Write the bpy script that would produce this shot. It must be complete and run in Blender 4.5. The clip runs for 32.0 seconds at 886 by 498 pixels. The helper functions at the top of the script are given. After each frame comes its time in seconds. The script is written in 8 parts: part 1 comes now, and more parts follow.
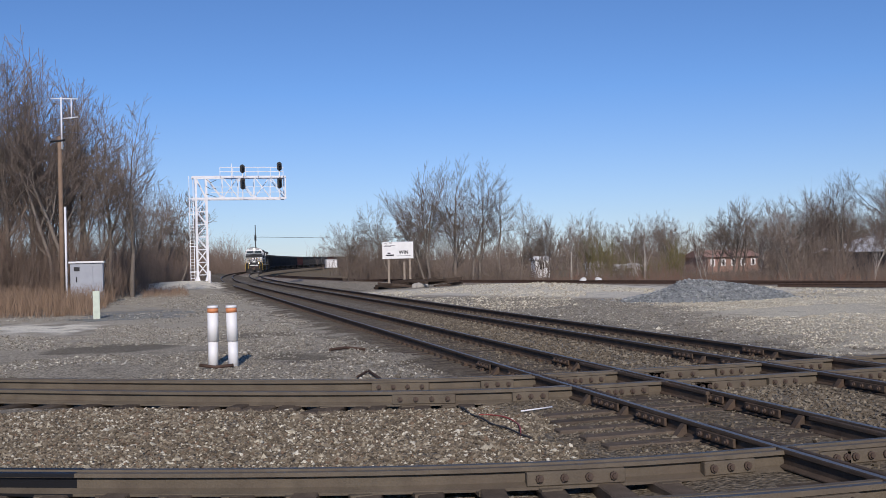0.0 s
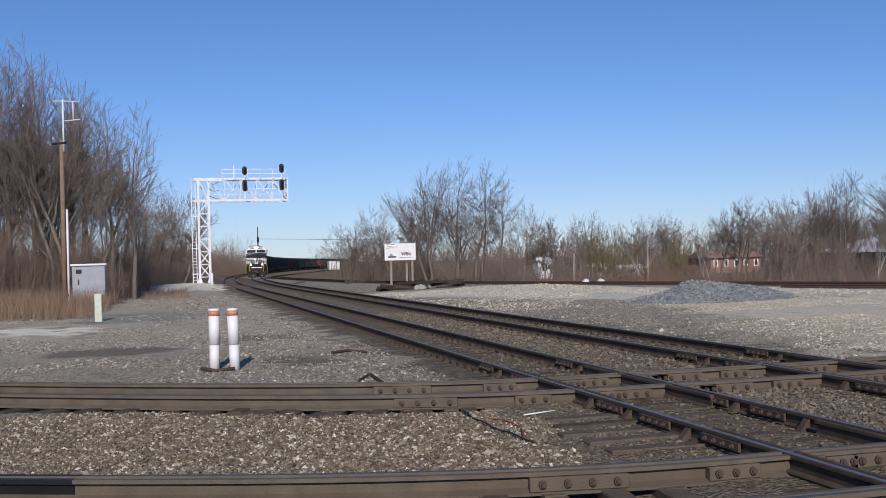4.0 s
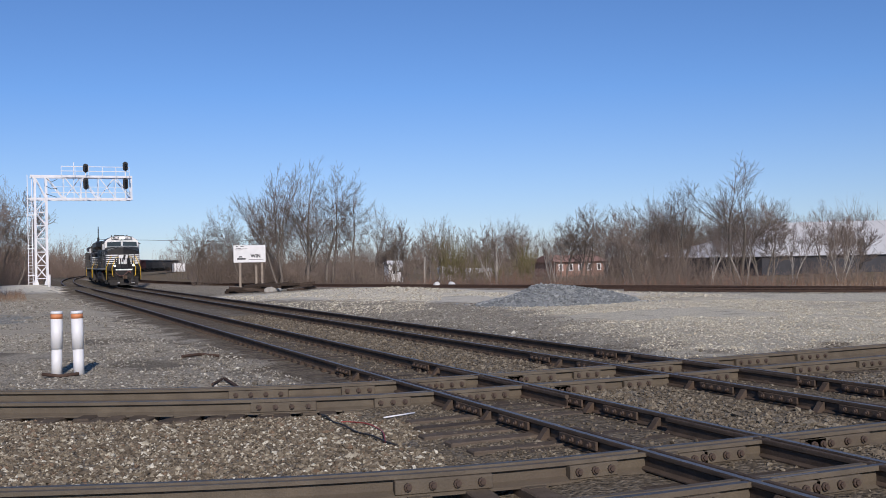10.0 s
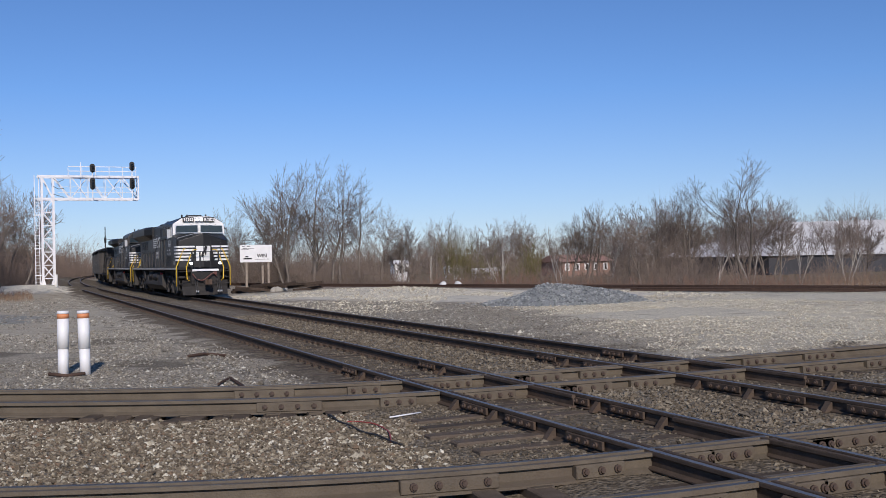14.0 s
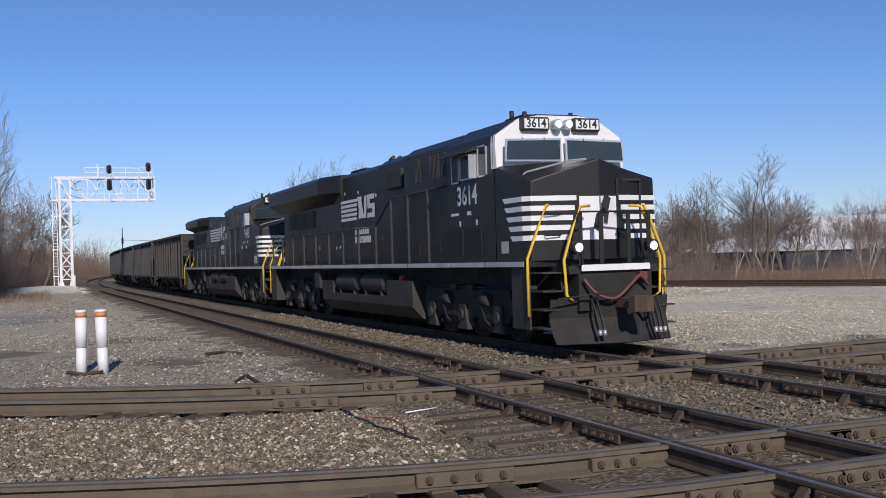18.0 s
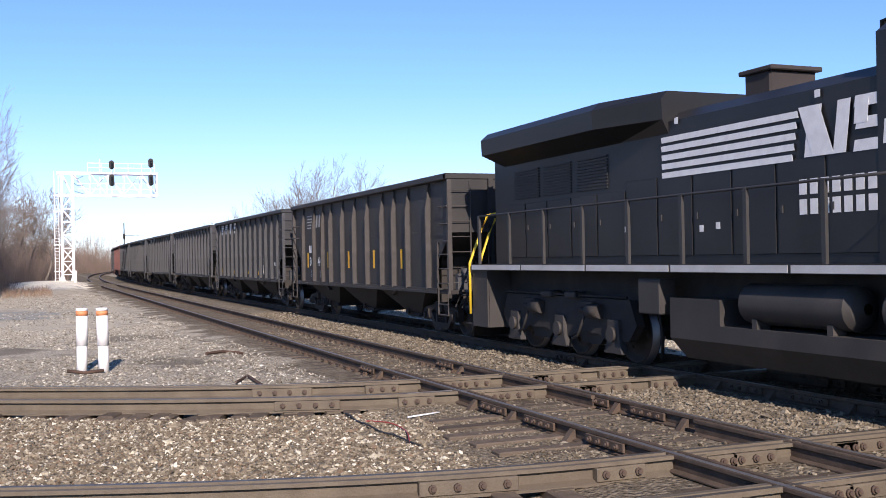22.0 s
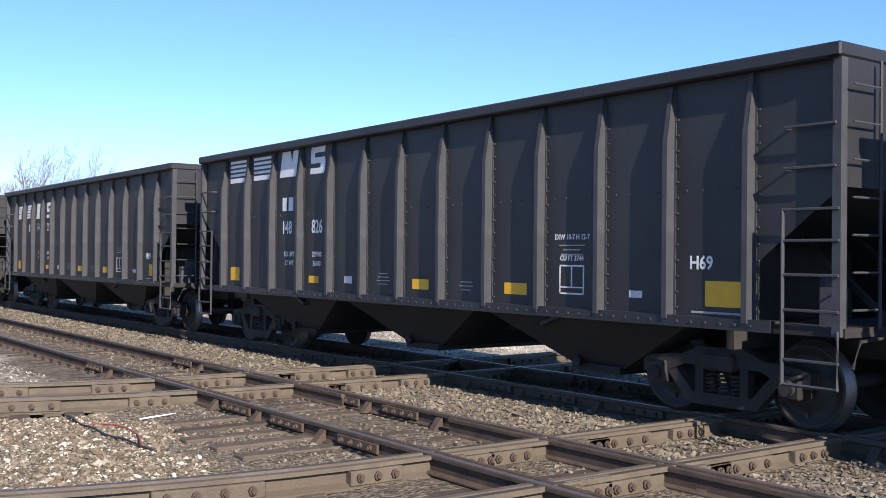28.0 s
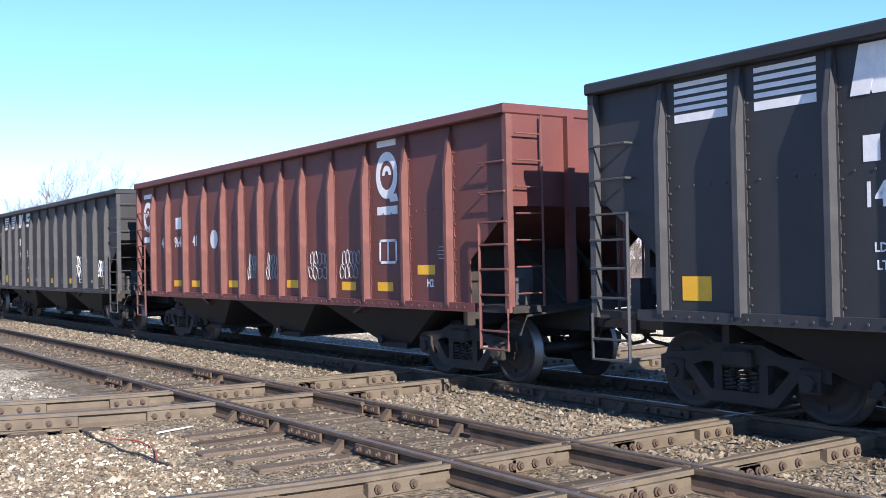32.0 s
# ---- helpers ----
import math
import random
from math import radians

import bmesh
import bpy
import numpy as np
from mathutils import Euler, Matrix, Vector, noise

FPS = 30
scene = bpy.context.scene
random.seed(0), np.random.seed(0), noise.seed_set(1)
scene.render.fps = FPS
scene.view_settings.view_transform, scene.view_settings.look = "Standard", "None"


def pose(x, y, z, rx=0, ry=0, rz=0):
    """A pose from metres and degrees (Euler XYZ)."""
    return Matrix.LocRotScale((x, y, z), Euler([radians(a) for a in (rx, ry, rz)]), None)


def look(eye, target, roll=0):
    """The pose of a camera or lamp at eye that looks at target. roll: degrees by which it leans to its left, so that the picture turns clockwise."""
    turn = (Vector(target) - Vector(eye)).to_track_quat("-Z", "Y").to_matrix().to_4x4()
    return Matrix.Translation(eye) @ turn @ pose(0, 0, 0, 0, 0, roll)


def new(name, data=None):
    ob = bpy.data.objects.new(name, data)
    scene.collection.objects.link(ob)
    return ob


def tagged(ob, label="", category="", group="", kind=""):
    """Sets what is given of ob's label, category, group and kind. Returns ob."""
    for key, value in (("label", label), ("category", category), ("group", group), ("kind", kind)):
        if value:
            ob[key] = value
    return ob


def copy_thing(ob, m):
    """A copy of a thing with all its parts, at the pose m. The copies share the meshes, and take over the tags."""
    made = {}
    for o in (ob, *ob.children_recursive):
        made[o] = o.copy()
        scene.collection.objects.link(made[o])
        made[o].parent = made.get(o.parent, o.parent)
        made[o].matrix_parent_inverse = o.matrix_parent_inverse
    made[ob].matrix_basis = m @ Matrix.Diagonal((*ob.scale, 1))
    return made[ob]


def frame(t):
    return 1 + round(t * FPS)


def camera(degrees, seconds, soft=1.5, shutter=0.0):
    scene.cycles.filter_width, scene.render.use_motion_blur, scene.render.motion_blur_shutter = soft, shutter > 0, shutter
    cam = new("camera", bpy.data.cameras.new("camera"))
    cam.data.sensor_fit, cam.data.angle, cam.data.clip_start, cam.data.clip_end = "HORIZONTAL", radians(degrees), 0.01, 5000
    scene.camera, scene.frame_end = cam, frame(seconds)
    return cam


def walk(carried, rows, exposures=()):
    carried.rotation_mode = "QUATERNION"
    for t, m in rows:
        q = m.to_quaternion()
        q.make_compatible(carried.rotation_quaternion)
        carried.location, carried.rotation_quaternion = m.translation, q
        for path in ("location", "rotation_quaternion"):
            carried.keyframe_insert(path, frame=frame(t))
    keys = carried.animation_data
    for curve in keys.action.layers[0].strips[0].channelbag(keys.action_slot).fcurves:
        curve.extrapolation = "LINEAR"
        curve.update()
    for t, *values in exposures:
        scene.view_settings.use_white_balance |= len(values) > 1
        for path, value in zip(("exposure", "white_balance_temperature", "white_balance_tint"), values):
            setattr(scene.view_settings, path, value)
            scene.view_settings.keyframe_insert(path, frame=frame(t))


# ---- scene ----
PATH = [  # seconds, x, y, z, yaw, pitch, roll
    (0.0, -0.158, -0.567, 1.861, -14.99, 0.55, 1.44),
    (0.5, -0.138, -0.591, 1.862, -14.93, 0.55, 1.45),
    (1.0, -0.152, -0.571, 1.862, -14.93, 0.55, 1.46),
    (1.5, -0.135, -0.586, 1.862, -14.89, 0.55, 1.47),
    (2.0, -0.147, -0.558, 1.859, -14.89, 0.55, 1.45),
    (2.5, -0.141, -0.574, 1.865, -14.88, 0.56, 1.46),
    (4.5, -0.118, -0.410, 1.880, -14.90, 0.66, 1.65),
    (5.0, -0.115, -0.370, 1.871, -15.55, 0.69, 1.58),
    (5.5, -0.109, -0.402, 1.887, -16.78, 0.67, 1.58),
    (6.0, -0.151, -0.323, 1.873, -18.69, 0.69, 1.47),
    (6.5, -0.185, -0.326, 1.873, -20.87, 0.65, 1.32),
    (7.0, -0.225, -0.336, 1.867, -22.82, 0.65, 1.12),
    (7.5, -0.244, -0.354, 1.866, -23.42, 0.65, 1.08),
    (8.0, -0.248, -0.356, 1.867, -23.41, 0.62, 1.13),
    (8.5, -0.252, -0.368, 1.871, -23.37, 0.60, 1.14),
    (9.0, -0.243, -0.364, 1.869, -23.31, 0.60, 1.17),
    (9.5, -0.239, -0.354, 1.873, -23.24, 0.59, 1.18),
    (10.0, -0.244, -0.364, 1.871, -23.19, 0.59, 1.20),
    (10.5, -0.244, -0.361, 1.875, -23.14, 0.58, 1.20),
    (11.0, -0.242, -0.352, 1.872, -23.09, 0.58, 1.22),
    (11.5, -0.235, -0.349, 1.874, -23.01, 0.58, 1.23),
    (12.0, -0.239, -0.358, 1.874, -22.97, 0.57, 1.24),
    (12.5, -0.244, -0.359, 1.876, -22.93, 0.57, 1.23),
    (13.0, -0.238, -0.356, 1.874, -22.88, 0.57, 1.26),
    (13.5, -0.236, -0.348, 1.875, -22.87, 0.57, 1.25),
    (14.0, -0.228, -0.340, 1.867, -22.84, 0.58, 1.24),
    (14.5, -0.219, -0.339, 1.864, -22.81, 0.59, 1.25),
    (16.5, -0.224, -0.335, 1.864, -22.37, 0.57, 1.26),
    (17.0, -0.226, -0.334, 1.869, -22.25, 0.54, 1.29),
    (17.5, -0.227, -0.313, 1.865, -22.12, 0.48, 1.28),
    (18.0, -0.217, -0.354, 1.828, -21.96, 0.50, 1.73),
    (18.5, -0.195, -0.235, 1.818, -21.84, 0.62, 1.76),
    (19.0, -0.249, -0.572, 1.853, -21.93, 0.84, 1.15),
    (19.5, -0.236, -0.374, 1.880, -21.96, 0.62, 0.95),
    (20.0, -0.181, -0.089, 1.928, -21.87, 0.26, 0.80),
    (20.5, -0.176, 0.047, 1.905, -21.85, 0.32, 0.94),
    (21.0, -0.257, -0.563, 1.869, -21.94, 0.71, 1.03),
    (21.5, -0.241, -0.357, 1.881, -21.89, 0.61, 1.14),
    (22.0, -0.217, -0.253, 1.893, -21.89, 0.44, 1.05),
    (22.5, -0.215, -0.340, 1.875, -21.94, 0.51, 1.04),
    (23.0, -0.206, -0.328, 1.872, -21.95, 0.53, 1.13),
    (23.5, -0.210, -0.309, 1.887, -21.94, 0.47, 1.27),
    (24.0, -0.205, -0.257, 1.888, -21.91, 0.43, 1.39),
    (24.5, -0.184, -0.163, 1.911, -21.84, 0.29, 1.58),
    (26.5, 0.132, 0.425, 1.812, -24.38, 0.74, 0.53),
    (27.0, 0.137, 0.519, 1.790, -30.56, 0.51, 0.30),
    (27.5, 0.006, 0.320, 1.768, -35.53, 0.34, 0.39),
    (28.0, 0.035, 0.484, 1.747, -36.12, 0.51, -0.58),
    (28.5, -0.000, 0.352, 1.779, -35.55, 0.48, -0.07),
    (29.0, -0.062, 0.109, 1.818, -34.98, 0.39, 0.81),
    (29.5, -0.072, 0.297, 1.791, -35.96, 0.61, -0.24),
    (30.0, -0.146, 0.193, 1.790, -35.65, 0.64, -0.02),
    (30.5, -0.043, 0.431, 1.760, -34.77, 0.25, 0.30),
    (31.0, 0.033, 0.603, 1.753, -35.94, 0.80, 0.40),
    (31.5, 0.138, 0.607, 1.754, -35.34, 0.71, 0.77),
    (32.0, 0.247, 0.611, 1.760, -34.77, 0.61, 1.18),
]
cam = camera(46.5, 32.0, soft=0.9)
walk(cam, [(t, pose(x, y, z, 90 + p, r, w)) for t, x, y, z, w, p, r in PATH],
     exposures=[(0, -0.12, 6350, 18), (17.5, -0.1, 6350, 18), (18.0, -0.05, 6400, 18), (18.5, 0.3, 6550, 19), (19.0, 0.64, 6750, 18), (21.0, 0.85, 6700, 22), (24.0, 0.85, 6600, 20), (26.5, 0.76, 6400, 18), (27.0, 0.76, 6400, 18), (27.6, 0.95, 6500, 19), (28.0, 1.1, 6500, 18), (29.0, 1.52, 6450, 17), (30.0, 1.64, 6400, 17), (31.0, 1.6, 6400, 17), (32.0, 1.48, 6400, 17)])

# ---- light: clear winter afternoon, sun behind the camera ----
SUN = Vector((-0.185, -0.857, 0.48)).normalized()
world = bpy.data.worlds.new("sky")
scene.world = world
world.use_nodes = True
wn = world.node_tree.nodes
sky = wn.new("ShaderNodeTexSky")
sky.sky_type = "NISHITA"
sky.sun_disc = False
sky.sun_elevation = math.asin(SUN.z)
sky.sun_rotation = math.atan2(SUN.x, SUN.y)
sky.altitude = 2500
sky.air_density, sky.dust_density, sky.ozone_density = 1.0, 0.3, 6.0
wn["Background"].inputs[1].default_value = 0.11
deep = wn.new("ShaderNodeHueSaturation")
deep.inputs["Saturation"].default_value = 1.05
world.node_tree.links.new(sky.outputs[0], deep.inputs["Color"])
# thin high cloud and haze low over the horizon
soft_sky = wn.new("ShaderNodeHueSaturation")
soft_sky.inputs["Saturation"].default_value = 0.55
soft_sky.inputs["Value"].default_value = 0.6
world.node_tree.links.new(deep.outputs[0], soft_sky.inputs["Color"])
gen = wn.new("ShaderNodeTexCoord")
flat = wn.new("ShaderNodeMapping")
flat.inputs["Scale"].default_value = (1.6, 1.6, 11.0)
world.node_tree.links.new(gen.outputs["Generated"], flat.inputs["Vector"])
streak = wn.new("ShaderNodeTexNoise")
streak.inputs["Scale"].default_value = 1.7
streak.inputs["Detail"].default_value = 5.0
world.node_tree.links.new(flat.outputs[0], streak.inputs["Vector"])
height = wn.new("ShaderNodeSeparateXYZ")
world.node_tree.links.new(gen.outputs["Generated"], height.inputs[0])


def sky_range(src, a, b, lo, hi):
    r = wn.new("ShaderNodeMapRange")
    r.inputs[1].default_value, r.inputs[2].default_value, r.inputs[3].default_value, r.inputs[4].default_value = a, b, lo, hi
    world.node_tree.links.new(src, r.inputs[0])
    return r.outputs[0]


def sky_math(op, a, b):
    k = wn.new("ShaderNodeMath")
    k.operation, k.use_clamp = op, True
    world.node_tree.links.new(a, k.inputs[0])
    world.node_tree.links.new(b, k.inputs[1])
    return k.outputs[0]


cloud = sky_math("MULTIPLY", sky_range(streak.outputs["Fac"], 0.5, 0.7, 0.0, 0.4), sky_range(height.outputs[2], 0.15, 0.09, 0.0, 1.0))
haze = sky_math("MAXIMUM", cloud, sky_range(height.outputs[2], 0.0, 0.16, 0.62, 0.0))
blend = wn.new("ShaderNodeMix")
blend.data_type = "RGBA"
world.node_tree.links.new(haze, blend.inputs["Factor"])
world.node_tree.links.new(deep.outputs[0], blend.inputs["A"])
world.node_tree.links.new(soft_sky.outputs[0], blend.inputs["B"])
world.node_tree.links.new(blend.outputs["Result"], wn["Background"].inputs[0])
sun = new("sun", bpy.data.lights.new("sun", "SUN"))
sun.data.energy, sun.data.angle, sun.data.color = 3.7, radians(0.55), (1.0, 0.93, 0.82)
sun.matrix_world = look(SUN * 50, (0, 0, 0))

# ---- plan ----
R1, R2, R3, R4 = 5.42, 6.92, 9.42, 10.93       # rails of the two main tracks (x)
M1, M2 = (R1 + R2) / 2, (R3 + R4) / 2
GA, GB, GC, GD = 14.80, 13.28, 8.06, 6.55      # rails of the two crossing tracks (y)
GROUND = -0.22
BEND, RADIUS = 86.0, 1073.0                     # the mains turn right beyond this


def main_at(s, x):
    """Place and heading (degrees) s metres along a main track that starts at x."""
    if s <= BEND:
        return x, s, 0.0
    a = (s - BEND) / RADIUS
    r = RADIUS - (x - M2)
    return x + r * (1 - math.cos(a)), BEND + r * math.sin(a), -math.degrees(a)


def cross_at(x, y0):
    """y of a crossing rail at x: straight through the diamonds, swinging away to the west."""
    far = y0 > 11
    bend, slope = (6.0, 0.72) if far else (4.8, 0.55)
    y = y0
    if x < bend:
        u = bend - x
        y += slope * (math.sqrt(u * u + 25) - 5)
    if x > 10:
        y += 0.06 * (x - 10)
    return y


# ---- materials ----
def mat(name, base, rough=0.6, metal=0.0, scale=8.0, vary=0.25, bump=0.15, detail=8.0, spread=0.0, fine=60.0, stain=None, stain_amount=0.5, stain_scale=1.5, wpos=False):
    """A surface with variation at two scales, stains and relief."""
    m = bpy.data.materials.new(name)
    m.use_nodes = True
    n, l = m.node_tree.nodes, m.node_tree.links
    b = n["Principled BSDF"]
    b.inputs["Roughness"].default_value = rough
    b.inputs["Metallic"].default_value = metal
    if rough >= 0.85:
        b.inputs["Specular IOR Level"].default_value = 0.12
    tc = n.new("ShaderNodeTexCoord")
    src = tc.outputs["Object"]
    if wpos:
        src = n.new("ShaderNodeNewGeometry").outputs["Position"]
    big, small = n.new("ShaderNodeTexNoise"), n.new("ShaderNodeTexNoise")
    for t, s in ((big, scale), (small, fine)):
        t.inputs["Scale"].default_value = s
        t.inputs["Detail"].default_value = detail
        l.new(src, t.inputs["Vector"])
    mul = n.new("ShaderNodeMath")
    mul.operation = "MULTIPLY_ADD"
    mul.inputs[1].default_value = 0.6
    l.new(big.outputs["Fac"], mul.inputs[0])
    half = n.new("ShaderNodeMath")
    half.operation = "MULTIPLY"
    half.inputs[1].default_value = 0.4
    l.new(small.outputs["Fac"], half.inputs[0])
    l.new(half.outputs[0], mul.inputs[2])
    ramp = n.new("ShaderNodeMapRange")
    ramp.inputs[1].default_value, ramp.inputs[2].default_value = 0.3, 0.7
    ramp.inputs[3].default_value, ramp.inputs[4].default_value = 1 - vary, 1 + vary
    l.new(mul.outputs[0], ramp.inputs[0])
    val = ramp.outputs[0]
    if spread:
        info = n.new("ShaderNodeObjectInfo")
        mr = n.new("ShaderNodeMapRange")
        mr.inputs[3].default_value, mr.inputs[4].default_value = 1 - spread, 1 + spread
        l.new(info.outputs["Random"], mr.inputs[0])
        mm = n.new("ShaderNodeMath")
        mm.operation = "MULTIPLY"
        l.new(val, mm.inputs[0])
        l.new(mr.outputs[0], mm.inputs[1])
        val = mm.outputs[0]
    vm = n.new("ShaderNodeVectorMath")
    vm.operation = "SCALE"
    vm.inputs[0].default_value = base
    l.new(val, vm.inputs["Scale"])
    col = vm.outputs[0]
    if stain:
        st = n.new("ShaderNodeTexNoise")
        st.inputs["Scale"].default_value = stain_scale
        st.inputs["Detail"].default_value = 6
        l.new(src, st.inputs["Vector"])
        sr = n.new("ShaderNodeMapRange")
        sr.inputs[1].default_value, sr.inputs[2].default_value = 0.48, 0.72
        sr.inputs[4].default_value = stain_amount
        l.new(st.outputs["Fac"], sr.inputs[0])
        mx = n.new("ShaderNodeMix")
        mx.data_type = "RGBA"
        l.new(sr.outputs[0], mx.inputs["Factor"])
        l.new(col, mx.inputs["A"])
        mx.inputs["B"].default_value = (*stain, 1)
        col = mx.outputs["Result"]
    l.new(col, b.inputs["Base Color"])
    if bump:
        bp = n.new("ShaderNodeBump")
        bp.inputs["Strength"].default_value = bump
        bp.inputs["Distance"].default_value = 0.02
        l.new(small.outputs["Fac"], bp.inputs["Height"])
        l.new(bp.outputs[0], b.inputs["Normal"])
    return m


def glow(name, col, strength):
    m = bpy.data.materials.new(name)
    m.use_nodes = True
    b = m.node_tree.nodes["Principled BSDF"]
    b.inputs["Base Color"].default_value = (*col, 1)
    b.inputs["Emission Color"].default_value = (*col, 1)
    b.inputs["Emission Strength"].default_value = strength
    return m


RAIL = mat("rail_brown", (0.088, 0.066, 0.05), 0.86, 0.0, 5, 0.35, 0.3, stain=(0.14, 0.09, 0.06))
RAILTOP = mat("rail_running_face", (0.24, 0.225, 0.21), 0.5, 0.7, 9, 0.2, 0.08)
CAST = mat("diamond_steel", (0.122, 0.099, 0.069), 0.75, 0.0, 4, 0.3, 0.35, stain=(0.09, 0.065, 0.045))
TIE = mat("weathered_tie", (0.105, 0.083, 0.063), 0.9, 0.0, 6, 0.35, 0.5, spread=0.25)
BLACK = mat("locomotive_black", (0.015, 0.0148, 0.0148), 0.42, 0.0, 1.2, 0.3, 0.02, stain=(0.03, 0.027, 0.024), stain_amount=0.3, stain_scale=0.8)
BLACK.node_tree.nodes["Principled BSDF"].inputs["Specular IOR Level"].default_value = 0.38
HOPPER = mat("hopper_black", (0.0218, 0.0226, 0.0246), 0.55, 0.0, 1.0, 0.35, 0.05, stain=(0.042, 0.0415, 0.0425), stain_amount=0.4, stain_scale=0.6)
WHITE = mat("white_paint", (0.78, 0.78, 0.76), 0.5, 0.0, 2, 0.08, 0.03)
WORN = mat("brown_worn_tread", (0.1, 0.086, 0.068), 0.5, 0.3, 7, 0.3, 0.1)
SIGNAL = mat("galvanised_steel", (0.76, 0.77, 0.79), 0.45, 0.0, 3, 0.12, 0.05)


# ---- mesh helpers ----
def mesh_ob(name, bm, material, parent=None, label="", smooth=False):
    me = bpy.data.meshes.new(name)
    bm.normal_update()
    bm.to_mesh(me)
    bm.free()
    for m in (material if isinstance(material, (list, tuple)) else [material]):
        me.materials.append(m)
    if smooth:
        me.shade_smooth()
    ob = new(name, me)
    if parent:
        ob.parent = parent
    if label:
        ob["label"] = label
    return ob


def part(name, bm, material, parent, label="", smooth=False):
    return mesh_ob(name, bm, material, parent, label, smooth)


def box(bm, x0, y0, z0, x1, y1, z1, mi=0, m=None, bevel=0.0):
    c = [(x, y, z) for z in (z0, z1) for y in (y0, y1) for x in (x0, x1)]
    vs = [bm.verts.new(m @ Vector(p) if m else p) for p in c]
    fs = []
    for idx in ((0, 2, 3, 1), (4, 5, 7, 6), (0, 1, 5, 4), (2, 6, 7, 3), (0, 4, 6, 2), (1, 3, 7, 5)):
        f = bm.faces.new([vs[i] for i in idx])
        f.material_index = mi
        fs.append(f)
    if bevel:
        es = list({e for f in fs for e in f.edges})
        r = bmesh.ops.bevel(bm, geom=es, offset=bevel, segments=1, affect="EDGES", profile=0.5)
        for f in r["faces"]:
            f.material_index = mi
    return vs


def prism(bm, pts, axis, a, b, mi=0, m=None):
    """A polygon drawn in the other two axes (in order), pulled along an axis from a to b."""
    i = "xyz".index(axis)

    def place(p, v):
        q = list(p)
        q.insert(i, v)
        return m @ Vector(q) if m else Vector(q)
    lo = [bm.verts.new(place(p, a)) for p in pts]
    hi = [bm.verts.new(place(p, b)) for p in pts]
    fs = [bm.faces.new(lo), bm.faces.new(list(reversed(hi)))]
    for k in range(len(pts)):
        j = (k + 1) % len(pts)
        fs.append(bm.faces.new((lo[j], lo[k], hi[k], hi[j])))
    for f in fs:
        f.material_index = mi
    bmesh.ops.recalc_face_normals(bm, faces=fs)
    return fs


def tube(bm, pts, r, n=6, mi=0, ends=True, r1=None):
    """A round bar along points."""
    pts = [Vector(p) for p in pts]
    rings = []
    for k, p in enumerate(pts):
        d = (pts[min(k + 1, len(pts) - 1)] - pts[max(k - 1, 0)]).normalized()
        u = d.orthogonal().normalized() if abs(d.z) > 0.9 else d.cross(Vector((0, 0, 1))).normalized()
        w = d.cross(u)
        rr = r if r1 is None else r + (r1 - r) * k / (len(pts) - 1)
        rings.append([bm.verts.new(p + (u * math.cos(2 * math.pi * i / n) + w * math.sin(2 * math.pi * i / n)) * rr) for i in range(n)])
    for a, b in zip(rings, rings[1:]):
        for i in range(n):
            f = bm.faces.new((a[i], a[(i + 1) % n], b[(i + 1) % n], b[i]))
            f.material_index, f.smooth = mi, n > 5
    if ends:
        for rg in (list(reversed(rings[0])), rings[-1]):
            bm.faces.new(rg).material_index = mi


def disc(bm, centre, axis, r, depth, n=16, mi=0):
    c, d = Vector(centre), Vector(axis).normalized()
    tube(bm, [c, c + d * depth], r, n, mi)


def sweep(bm, section, pts, mi=None, closed_ends=True):
    """A section of (side, up, material) swept along points on the level; side is to the right of the way."""
    rings = []
    for k, p in enumerate(pts):
        a, b = Vector(pts[max(k - 1, 0)]), Vector(pts[min(k + 1, len(pts) - 1)])
        d = (b - a)
        d.z = 0
        d.normalize()
        side = Vector((d.y, -d.x, 0))
        rings.append([bm.verts.new(Vector(p) + side * s[0] + Vector((0, 0, s[1]))) for s in section])
    n = len(section)
    for a, b in zip(rings, rings[1:]):
        for i in range(n):
            f = bm.faces.new((a[i], b[i], b[(i + 1) % n], a[(i + 1) % n]))
            f.material_index = section[i][2]
    if closed_ends:
        bm.faces.new(list(reversed(rings[0])))
        bm.faces.new(rings[-1])


# Rail section: head, web, foot; the last number is the material (1 = worn running face).
RAIL_SECTION = [(-0.036, -0.012, 0), (-0.032, 0.0, 1), (0.032, 0.0, 0), (0.036, -0.012, 0), (0.036, -0.04, 0), (0.010, -0.055, 0), (0.010, -0.145, 0),
                (0.07, -0.165, 0), (0.07, -0.178, 0), (-0.07, -0.178, 0), (-0.07, -0.165, 0), (-0.010, -0.145, 0), (-0.010, -0.055, 0), (-0.036, -0.04, 0)]
# ---- ground ----
def falloff(d, w):
    return max(0.0, 1.0 - d / w)


